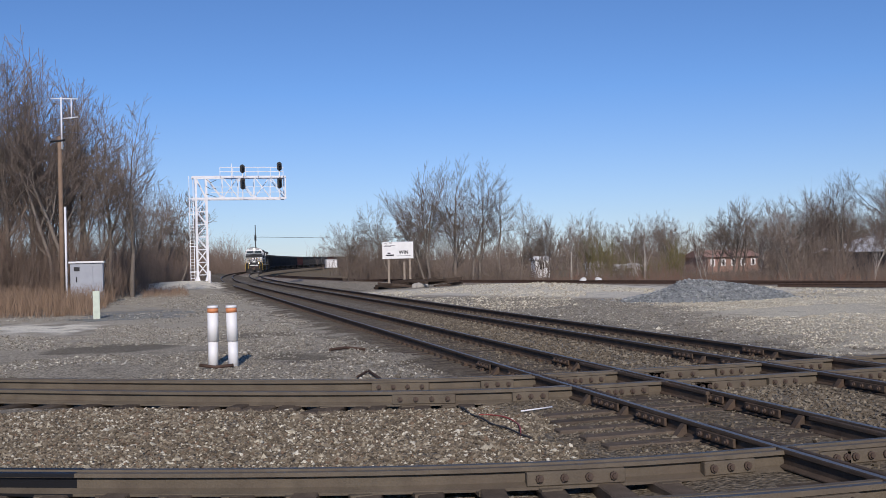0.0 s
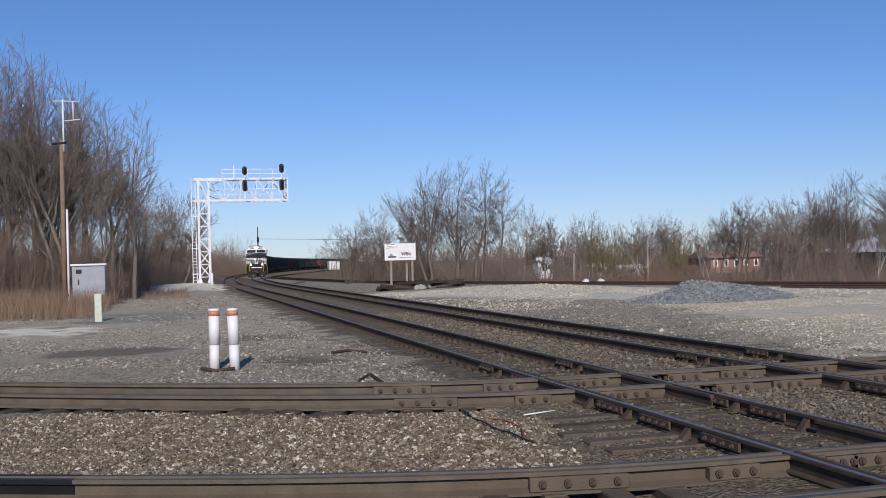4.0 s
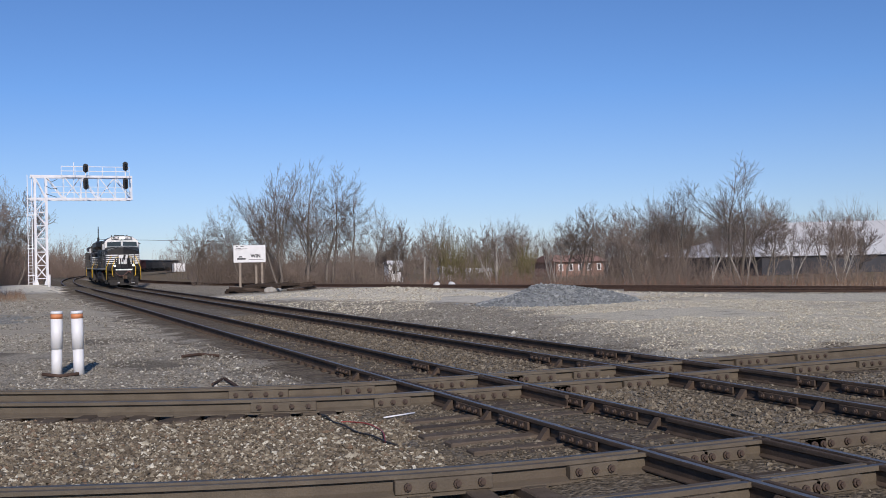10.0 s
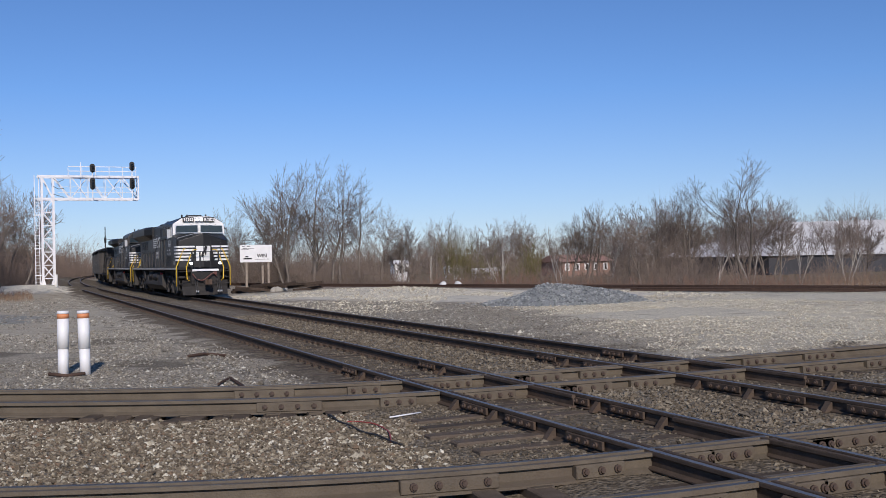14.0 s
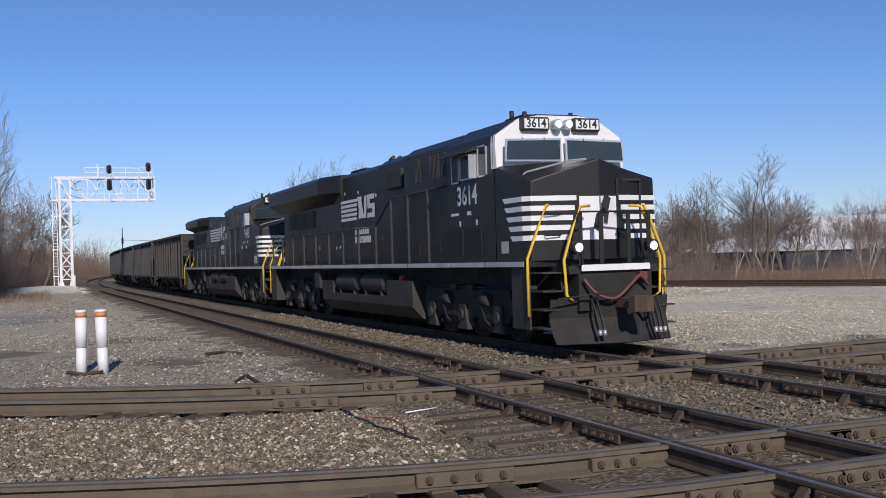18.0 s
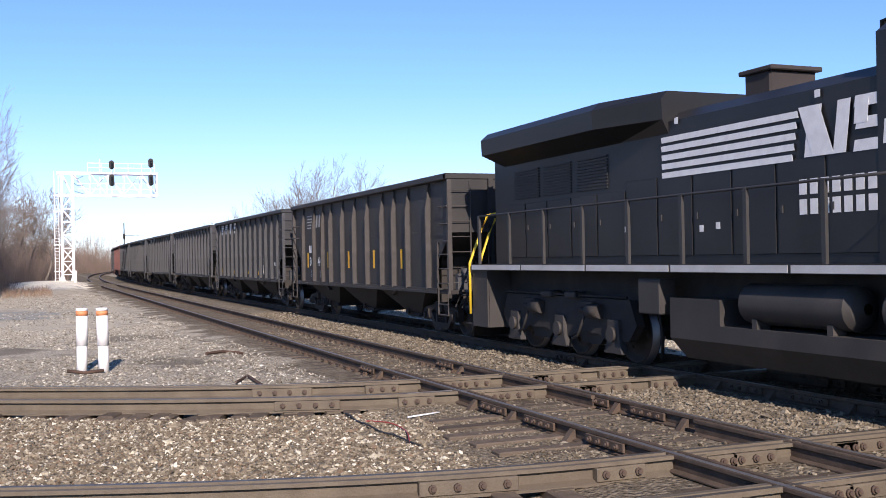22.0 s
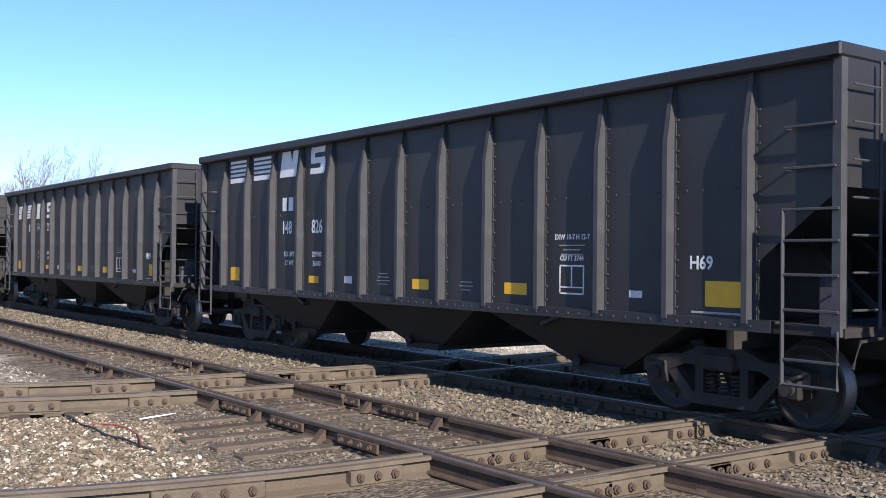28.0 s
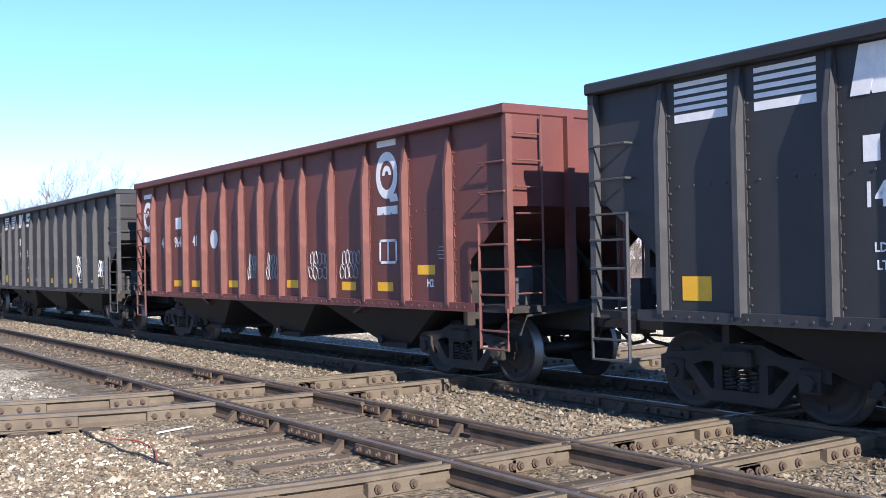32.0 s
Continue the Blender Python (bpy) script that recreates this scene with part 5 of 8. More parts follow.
part("wall", bm, BRICK, house)
bm = bmesh.new()
prism(bm, [(139.4, 1.1), (147.6, 1.1), (143.5, 2.2)], "x", 78.6, 88.0)
part("roof", bm, mat("red_brown_shingle", (0.32, 0.2, 0.16), 0.9, 0, 3, 0.2, 0.2), house)
for x in (79.8, 81.6, 83.3, 84.9, 86.7):
    bm = bmesh.new()
    box(bm, x - 0.4, 139.93, -0.3, x + 0.4, 140.0, 0.8)
    wn_ = part("window", bm, WHITE, house)
    bm = bmesh.new()
    box(bm, x - 0.18, 139.9, -0.2, x + 0.18, 139.94, 0.7)
    part("pane", bm, LENS, wn_)
PALEW = mat("off_white_siding", (0.62, 0.62, 0.6), 0.6, 0, 2, 0.15, 0.05)
for x, y, w_, h_, lab in ((51.3, 140, 2.2, 2.6, "small pale shed among the trees"), (59.8, 140, 2.4, 1.6, "pale parked trailer behind the brush"), (62.0, 135, 3.6, 1.2, "pale covered vehicle behind the brush")):
    shed = tagged(new("shed" if "shed" in lab else "trailer"), lab, "shed" if "shed" in lab else "trailer")
    zg = ground_z(x, y)
    bm = bmesh.new()
    box(bm, x, y, zg - 0.1, x + w_, y + 2, zg + h_, bevel=0.08)
    part("body", bm, PALEW, shed)
    bm = bmesh.new()
    prism(bm, [(y - 0.2, zg + h_), (y + 2.2, zg + h_), (y + 1, zg + h_ + 0.5)], "x", x - 0.2, x + w_ + 0.2)
    part("roof", bm, PALEW, shed)
    bm = bmesh.new()
    box(bm, x + w_ * 0.3, y - 0.03, zg + h_ * 0.45, x + w_ * 0.6, y - 0.002, zg + h_ * 0.85)
    part("window", bm, LENS, shed)
for x, y, h_ in ((68.4, 120, 5.6), (41.1, 110, 6.0), (38.9, 96, 3.4), (45, 92, 4.6)):
    bm = bmesh.new()
    zg = ground_z(x, y)
    tube(bm, [(x, y, zg - 0.2), (x + 0.15, y, zg + h_)], 0.09, 8, r1=0.06)
    tagged(mesh_ob("wooden_post", bm, PALEBARK), "pale weathered wooden post in the brush", "post", "posts in the brush")
for k, (x, y) in enumerate(((28.2, 67.2), (28.9, 66.2))):
    bm = bmesh.new()
    bmesh.ops.create_icosphere(bm, subdivisions=2, radius=0.28)
    for v in bm.verts:
        v.co *= 1 + 0.2 * noise.noise(v.co * 5 + Vector((k * 9, 0, 0)))
    ob = tagged(mesh_ob("white_boulder", bm, PALEW), "small white boulder before the side track", "boulder", "white boulders")
    ob.location = (x, y, ground_z(x, y) + 0.15)
# white boxcars and a mast by the far curve
bx = tagged(new("trailer_box"), "white box trailer beside the far curve", "trailer")
bm = bmesh.new()
box(bm, 49.5, 330, -0.2, 53, 334, 2.6, bevel=0.1)
part("body", bm, PALEW, bx)
bm = bmesh.new()
box(bm, 49.8, 329.9, 0.2, 52.7, 330, 2.2)
part("door", bm, WHITE, bx)
bm = bmesh.new()
tube(bm, [(24.6, 300, -0.2), (24.6, 300, 13)], 0.22, 8, r1=0.12)
tube(bm, [(24.6, 300, 8.5), (24.6, 300, 10.0)], 0.3, 8)
tagged(mesh_ob("radio_mast", bm, HEADS), "thin dark radio mast near the curve", "mast")
# wires in the distance
bm = bmesh.new()
tube(bm, [(24.6, 300, 9.5), (60, 305, 8.6), (95, 310, 9.5)], 0.05, 4)
tagged(mesh_ob("overhead_wire", bm, HEADS), "thin dark overhead wire across the line", "wire", kind="structure")
# spare red rail lying along the lot
for k, (x, y, a) in enumerate(((34.2, 41.8, 27), (33.4, 41.9, 25), (34.9, 41.0, 28))):
    bm = bmesh.new()
    sweep(bm, [(s, z, 0) for s, z, _ in RAIL_SECTION], [(0, -6, 0.3), (0, 0, 0.3), (0, 6, 0.3)])
    ob = tagged(mesh_ob("spare_rail", bm, RUST), "spare rusty rail lying on the ground", "rail", "spare rails")
    ob.matrix_world = pose(x, y, ground_z(x, y) - 0.1, 0, 0, a)
# ---- rolling stock ----
FACE_W = Matrix(((0, 0, -1, 0), (-1, 0, 0, 0), (0, 1, 0, 0), (0, 0, 0, 1)))     # letters that face west (-x)
UNDER = mat("grimy_underframe", (0.02, 0.018, 0.0165), 0.8, 0, 3, 0.35, 0.2, stain=(0.055, 0.045, 0.037), stain_amount=0.5)
# near-black pocket colour: the shade under the car is put into it
POCKET = mat("shaded_pocket_black", (0.0105, 0.0102, 0.0102), 0.75, 0, 2, 0.3, 0.1)
WHEEL = mat("dark_wheel_steel", (0.034, 0.029, 0.026), 0.65, 0.1, 4, 0.3, 0.1)
TREAD = mat("worn_wheel_tread", (0.2, 0.19, 0.185), 0.45, 0.8, 6, 0.1, 0.0)
DUST = mat("dusty_rib_edge", (0.047, 0.049, 0.053), 0.7, 0, 4, 0.3, 0.1)
YELLOW = mat("reflective_yellow", (0.8, 0.42, 0.02), 0.5, 0, 6, 0.12, 0.02)
DECAL = mat("white_lettering", (0.72, 0.72, 0.7), 0.6, 0, 7, 0.12, 0.0)
FAINT = mat("faded_lettering", (0.34, 0.34, 0.33), 0.6, 0, 7, 0.2, 0.0)
REDCAR = mat("oxide_red_hopper", (0.122, 0.037, 0.031), 0.6, 0, 1.0, 0.3, 0.06, stain=(0.11, 0.04, 0.03), stain_amount=0.6, stain_scale=0.7)
REDRIB = mat("worn_red_rib", (0.135, 0.052, 0.044), 0.7, 0, 4, 0.3, 0.1)
BROWNCAR = mat("brown_black_hopper", (0.0255, 0.0245, 0.024), 0.6, 0, 1.0, 0.35, 0.05, stain=(0.055, 0.047, 0.04), stain_amount=0.5, stain_scale=0.6)
GREYCAR = mat("grey_hopper", (0.2, 0.2, 0.2), 0.65, 0, 1.0, 0.25, 0.05, stain=(0.11, 0.1, 0.09), stain_amount=0.5, stain_scale=0.7)
PINK = mat("faded_pink_decal", (0.6, 0.16, 0.2), 0.6, 0, 5, 0.1, 0.0)
CRAYON = mat("pale_spray_paint", (0.55, 0.56, 0.42), 0.7, 0, 8, 0.2, 0.0)


def shared(name, mesh, parent, m=None):
    ob = new(name, mesh)
    ob.parent = parent
    if m is not None:
        ob.matrix_basis = m
    return ob


def to_mesh(name, bm, mats, smooth=False):
    me = bpy.data.meshes.new(name)
    bm.normal_update()
    bm.to_mesh(me)
    bm.free()
    for m in mats:
        me.materials.append(m)
    if smooth:
        me.shade_smooth()
    return me


def wheelset_mesh(r, half=0.7175):
    """Two flanged wheels on an axle that lies along x, centre at the origin."""
    bm = bmesh.new()
    tube(bm, [(-half - 0.3, 0, 0), (half + 0.3, 0, 0)], 0.085, 12)
    prof = [(-0.075, 0.10), (-0.09, 0.2), (-0.02, 0.24), (-0.015, r - 0.09), (-0.07, r - 0.06), (-0.07, r - 0.012), (0.045, r), (0.052, r + 0.028), (0.07, r + 0.025), (0.07, r - 0.06), (0.015, r - 0.09), (0.02, 0.24), (0.06, 0.2), (0.06, 0.10)]
    n = 28
    for s in (-1, 1):
        rings = []
        for k in range(n):
            a = 2 * math.pi * k / n
            rings.append([bm.verts.new((s * (half - px), pr * math.cos(a), pr * math.sin(a))) for px, pr in prof])
        fs = []
        for k in range(n):
            p, q = rings[k], rings[(k + 1) % n]
            for i in range(len(prof) - 1):
                f = bm.faces.new((p[i], q[i], q[i + 1], p[i + 1]))
                f.material_index = 1 if i in (5, 6) else 0
                f.smooth = True
                fs.append(f)
        # worn chalk mark and lightening dimples on the plate
        for k in range(3):
            a = 2.1 * k
            c = Vector((s * (half + 0.045), 0.3 * math.cos(a), 0.3 * math.sin(a)))
            tube(bm, [c - Vector((s * 0.05, 0, 0)), c], 0.035, 6)
        bmesh.ops.recalc_face_normals(bm, faces=fs)
    return to_mesh("wheelset", bm, [WHEEL, TREAD])


def sideframe_mesh():
    """Cast side frame of a two-axle truck, in the y-z plane, 0.13 thick."""
    bm = bmesh.new()
    prism(bm, [(-1.12, 0.62), (-1.0, 0.66), (-0.55, 0.70), (-0.3, 0.80), (0.3, 0.80), (0.55, 0.70), (1.0, 0.66), (1.12, 0.62), (1.12, 0.46), (0.74, 0.50), (0.5, 0.59), (-0.5, 0.59), (-0.74, 0.50), (-1.12, 0.46)], "x", -0.07, 0.07)
    prism(bm, [(-0.78, 0.51), (-0.64, 0.54), (-0.4, 0.29), (0.4, 0.29), (0.64, 0.54), (0.78, 0.51), (0.46, 0.16), (-0.46, 0.16)], "x", -0.06, 0.06)
    for c in (-0.3, 0.3):
        box(bm, -0.058, c - 0.055, 0.25, 0.058, c + 0.055, 0.62)
    for c in (-0.89, 0.89):
        box(bm, -0.12, c - 0.13, 0.34, 0.12, c + 0.13, 0.60, bevel=0.02)
    return to_mesh("side_frame", bm, [UNDER, HEADS])


def spring_mesh():
    bm = bmesh.new()
    pts = [(0.075 * math.cos(t * 1.2), 0.075 * math.sin(t * 1.2), t * 0.0085) for t in range(32)]
    tube(bm, pts, 0.017, 5)
    return to_mesh("spring", bm, [UNDER])


W_HOP, W_LOC = wheelset_mesh(0.457), wheelset_mesh(0.533)
SIDEFRAME, SPRING = sideframe_mesh(), spring_mesh()
spinning = []       # names of wheelset meshes that roll


def truck(parent, y, name="truck"):
    """Two-axle freight truck."""
    t = new(name)
    t.parent = parent
    t.location = (0, y, 0)
    for dy in (-0.89, 0.89):
        shared("wheelset", W_HOP, t, Matrix.Translation((0, dy, 0.457)))
    for s in (-1, 1):
        shared("side_frame", SIDEFRAME, t, Matrix.Translation((s * 1.0, 0, 0)) @ (Matrix.Rotation(math.pi, 4, "Z") if s > 0 else Matrix()))
        for dy in (-0.17, 0.0, 0.17):
            shared("spring", SPRING, t, Matrix.Translation((s * 0.98, dy, 0.25)))
        for dy in (-0.89, 0.89):
            bm = bmesh.new()
            tube(bm, [(s * 1.1, dy, 0.457), (s * 1.17, dy, 0.457)], 0.085, 12)
            part("bearing_cap", bm, UNDER, t)
    bm = bmesh.new()
    box(bm, -1.15, -0.2, 0.55, 1.15, 0.2, 0.75, bevel=0.03)
    part("bolster", bm, UNDER, t)
    return t


def coupler(parent, y, s):
    bm = bmesh.new()
    box(bm, -0.09, 0, 0.80, 0.09, s * 0.75, 0.98) if s > 0 else box(bm, -0.09, s * 0.75, 0.80, 0.09, 0, 0.98)
    y1 = s * 0.75
    prism(bm, [(-0.17, y1 - s * 0.1), (0.17, y1 - s * 0.1), (0.2, y1 + s * 0.16), (0.03, y1 + s * 0.2), (-0.05, y1 + s * 0.05), (-0.17, y1 + s * 0.1)], "z", 0.74, 1.03)
    bmesh.ops.translate(bm, verts=bm.verts, vec=(0, y, 0))
    c = part("coupler", bm, mat("rusty_coupler", (0.1, 0.065, 0.045), 0.8, 0, 6, 0.3, 0.2) if "rusty_coupler" not in bpy.data.materials else bpy.data.materials["rusty_coupler"], parent)
    bm = bmesh.new()
    tube(bm, [(0.3, y, 0.85), (0.32, y + s * 0.35, 0.55), (0.2, y + s * 0.7, 0.62), (0.12, y + s * 0.85, 0.75)], 0.028, 6)
    part("air_hose", bm, HEADS, parent)
    bm = bmesh.new()
    tube(bm, [(-0.2, y + s * 0.3, 1.12), (-1.3, y + s * 0.05, 1.0), (-1.42, y + s * 0.05, 0.75)], 0.018, 5)
    part("uncoupling_lever", bm, UNDER, parent)
    return c


BROWNRIB = mat("dusty_brown_rib", (0.05, 0.045, 0.041), 0.7, 0, 4, 0.3, 0.1)
RUNG, GRAB = {}, {}
for m_ in (DUST, REDRIB, BROWNRIB):
    bm = bmesh.new()
    tube(bm, [(-0.31, 0, 0), (0.31, 0, 0)], 0.016, 5)
    RUNG[m_.name] = to_mesh("rung", bm, [m_])
    bm = bmesh.new()
    tube(bm, [(-0.28, 0, 0), (-0.28, 0.11, 0), (0.28, 0.11, 0), (0.28, 0, 0)], 0.016, 5)
    GRAB[m_.name] = to_mesh("grab_iron", bm, [m_])
HL = 14.85         # body length
RIBS = [1.06 + 1.0575 * i for i in range(13)]


def hopper_car(body, rib, label, ribs=RIBS):
    """Open-top coal hopper; the end that leads is at -y."""
    car = tagged(new("hopper_car"), label, "hopper car", "coal train")
    Y = lambda u: u - HL / 2
    for s in (-1, 1):
        bm = bmesh.new()       # side sheet with cut lower corners
        pts = [(Y(0.06), 3.68), (Y(HL - 0.06), 3.68), (Y(HL - 0.06), 2.45), (Y(HL - 0.98), 1.75), (Y(HL - 0.98), 1.1), (Y(0.98), 1.1), (Y(0.98), 1.75), (Y(0.06), 2.45)]
        prism(bm, pts, "x", s * 1.45, s * 1.435)
        part("side_sheet", bm, body, car)
        bm = bmesh.new()
        box(bm, min(s * 1.42, s * 1.60), Y(0), 3.66, max(s * 1.42, s * 1.60), Y(HL), 3.80, bevel=0.02)
        part("top_chord", bm, body, car)
        bm = bmesh.new()
        box(bm, min(s * 1.40, s * 1.56), Y(0.75), 1.04, max(s * 1.40, s * 1.56), Y(HL - 0.75), 1.16)
        part("side_sill", bm, body, car)
        bm = bmesh.new()       # rivets along the sill and mid seam
        for u in [0.99 + 0.19 * k for k in range(68)]:
            disc(bm, (s * 1.56, Y(u), 1.10), (s, 0, 0), 0.016, 0.012, 5)
        for a, b in zip(ribs, ribs[1:]):
            for d in (0.2, 0.4, 0.6, 0.8):
                disc(bm, (s * 1.45, Y(a + (b - a) * d), 2.5), (s, 0, 0), 0.014, 0.012, 5)
        for a in ribs:
            for z in [1.24 + 0.17 * k for k in range(13)]:
                disc(bm, (s * 1.45, Y(a - 0.085), z), (s, 0, 0), 0.014, 0.014, 5)
        part("rivet_row", bm, rib, car)["kind"] = "stuff"
    bm = bmesh.new()           # rib: tapered pressed post
    prism(bm, [(-0.062, 1.12), (0.062, 1.12), (0.055, 3.3), (0.04, 3.66), (-0.04, 3.66), (-0.055, 3.3)], "x", 0, 0.01)
    web = [(0.0, 1.12), (0.13, 1.12), (0.13, 3.05), (0.035, 3.66), (0.0, 3.66)]
    prism(bm, web, "y", -0.034, -0.024)
    prism(bm, web, "y", 0.024, 0.034)
    prism(bm, [(0.118, 1.12), (0.13, 1.12), (0.13, 3.05), (0.035, 3.66), (0.023, 3.66), (0.118, 3.05)], "y", -0.034, 0.034)
    rib_me = to_mesh("rib", bm, [rib])
    for u in ribs:
        shared("rib", rib_me, car, Matrix.Translation((-1.45, Y(u), 0)) @ Matrix.Rotation(math.pi, 4, "Z"))
        shared("rib", rib_me, car, Matrix.Translation((1.45, Y(u), 0)))
    for e in (-1, 1):
        E = e * HL / 2
        bm = bmesh.new()
        box(bm, -1.45, min(E, E - e * 0.02), 2.45, 1.45, max(E, E - e * 0.02), 3.68)
        part("end_sheet", bm, body, car)
        for x in (-0.5, 0.5):
            bm = bmesh.new()
            box(bm, x - 0.06, min(E, E + e * 0.09), 1.15, x + 0.06, max(E, E + e * 0.09), 3.68)
            part("end_post", bm, body, car)
        bm = bmesh.new()
        box(bm, -1.6, min(E + e * 0.02, E - e * 0.14), 3.66, 1.6, max(E + e * 0.02, E - e * 0.14), 3.80, bevel=0.02)
        part("end_chord", bm, body, car)
        bm = bmesh.new()
        prism(bm, [(E - e * 0.01, 2.46), (E - e * 0.03, 2.49), (E - e * 4.3, 0.95), (E - e * 4.3, 0.9)], "x", -1.43, 1.43)
        part("slope_sheet", bm, body, car)
        for name_, lo_, hi_ in (("draft_sill", (-0.25, 0.1, 0.75), (0.25, -3.0, 1.12)), ("end_platform", (-1.5, 0.02, 1.04), (1.5, -0.95, 1.13)), ("bolster_web", (-1.1, -1.55, 0.8), (1.1, -1.65, 1.9))):
            bm = bmesh.new()
            box(bm, lo_[0], min(E + e * lo_[1], E + e * hi_[1]), lo_[2], hi_[0], max(E + e * lo_[1], E + e * hi_[1]), hi_[2])
            part(name_, bm, UNDER, car)
        for x in (-0.5, 0.5):
            bm = bmesh.new()
            tube(bm, [(x, E - e * 0.1, 1.13), (x, E - e * 1.1, 2.0)], 0.045, 5)
            part("slope_brace", bm, UNDER, car)
        for s in (-1, 1):
            bm = bmesh.new()
            box(bm, s * 1.5 - 0.05, min(E, E - e * 0.09), 1.05, s * 1.5 + 0.05, max(E, E - e * 0.09), 3.66)
            part("corner_post", bm, rib, car)
            bm = bmesh.new()   # side ladder stile, rungs and stirrup
            tube(bm, [(s * 1.56, E - e * 0.62, 0.55), (s * 1.56, E - e * 0.62, 2.25)], 0.022, 5)
            tube(bm, [(s * 1.56, E - e * 0.62, 0.56), (s * 1.56, E - e * 0.02, 0.56), (s * 1.56, E - e * 0.02, 1.1)], 0.02, 5)
            lad = part("ladder", bm, rib, car)
            for z in (0.8, 1.28, 1.62, 1.95, 2.25):
                shared("rung", RUNG[rib.name], lad, Matrix.Translation((s * 1.56, E - e * 0.32, z)) @ Matrix.Rotation(radians(90), 4, "Z"))
            for z in (2.65, 3.05):
                shared("grab_iron", GRAB[rib.name], car, Matrix.Translation((s * 1.45, E - e * 0.33, z)) @ Matrix.Rotation(radians(90 if s < 0 else -90), 4, "Z"))
            bm = bmesh.new()   # end ladder stile
            tube(bm, [(s * 1.02, E + e * 0.08, 1.12), (s * 1.02, E + e * 0.08, 3.66)], 0.018, 5)
            lad = part("end_ladder", bm, rib, car)
            for z in (1.3, 1.65, 2.0, 2.35, 2.7, 3.05, 3.4):
                shared("rung", RUNG[rib.name], lad, Matrix.Translation((s * 1.24, E + e * 0.08, z)) @ Matrix.Scale(0.75, 4))
        coupler(car, E, e)
        truck(car, E - e * 1.75)
        bm = bmesh.new()       # brake rigging by the leading corner
        tube(bm, [(-0.9, E - e * 0.5, 1.3), (-0.9, E - e * 0.5, 1.62)], 0.13, 10)
        box(bm, -1.2, E - 0.45 if e > 0 else E + 0.3, 1.13, -0.95, E - 0.3 if e > 0 else E + 0.45, 1.5)
        part("brake_gear", bm, DUST, car)
    for u in (HL / 2 - 3.75, HL / 2, HL / 2 + 3.75):
        bm = bmesh.new()
        y = Y(u)
        lo, hi = (-0.42, 0.42), (-1.86, 1.86)
        v = [bm.verts.new(p) for p in ((-1.43, y + hi[0], 1.1), (1.43, y + hi[0], 1.1), (1.43, y + hi[1], 1.1), (-1.43, y + hi[1], 1.1),
                                       (-1.0, y + lo[0], 0.42), (1.0, y + lo[0], 0.42), (1.0, y + lo[1], 0.42), (-1.0, y + lo[1], 0.42))]
        for f in ((0, 1, 2, 3), (7, 6, 5, 4), (0, 4, 5, 1), (1, 5, 6, 2), (2, 6, 7, 3), (3, 7, 4, 0)):
            bm.faces.new([v[i] for i in f])
        bmesh.ops.recalc_face_normals(bm, faces=bm.faces)
        pocket = part("hopper_pocket", bm, POCKET, car)
        bm = bmesh.new()
        box(bm, -1.06, y - 0.42, 0.36, 1.06, y + 0.42, 0.45)
        tube(bm, [(-1.1, y + 0.25, 0.48), (-1.16, y + 0.25, 0.48)], 0.07, 8)
        part("door", bm, POCKET, pocket)
    bm = bmesh.new()
    box(bm, -0.3, -HL / 2 + 2.5, 0.7, 0.3, HL / 2 - 2.5, 1.0)
    part("centre_sill", bm, UNDER, car)
    return car


def plate(parent, u, z, w_, h_, material, name="decal", x=-1.452, base=HL):
    """A thin painted panel on the west side; u and z are its centre."""
    bm = bmesh.new()
    y = u - base / 2
    box(bm, x - 0.003, y - w_ / 2, z - h_ / 2, x - 0.0005, y + w_ / 2, z + h_ / 2)
    return part(name, bm, material, parent)


import itertools

laid = itertools.count()


def skew(parent, u0, u1, z0, z1, lean, material, name="emblem", x=-1.452, base=HL):
    """A leaning block of paint: u0 (leading) to u1, its top shifted by lean towards the front."""
    x -= 0.0013 * (next(laid) % 6)
    bm = bmesh.new()
    prism(bm, [(u0 - base / 2, z0), (u1 - base / 2, z0), (u1 - lean - base / 2, z1), (u0 - lean - base / 2, z1)], "x", x - 0.003, x - 0.0005)
    return part(name, bm, material, parent)


def text_w(parent, text, u, z, size, material=None, x=-1.452, base=HL, squeeze=0.92, align="CENTER", bold=0.022):
    return lettering("lettering", text, size, Matrix.Translation((x - 0.001, u - base / 2, z)) @ FACE_W, material or DECAL, parent, 0.001, align, squeeze, bold)


def mid(i):
    """Centre of the panel behind rib i."""
    return (RIBS[i] + RIBS[i + 1]) / 2


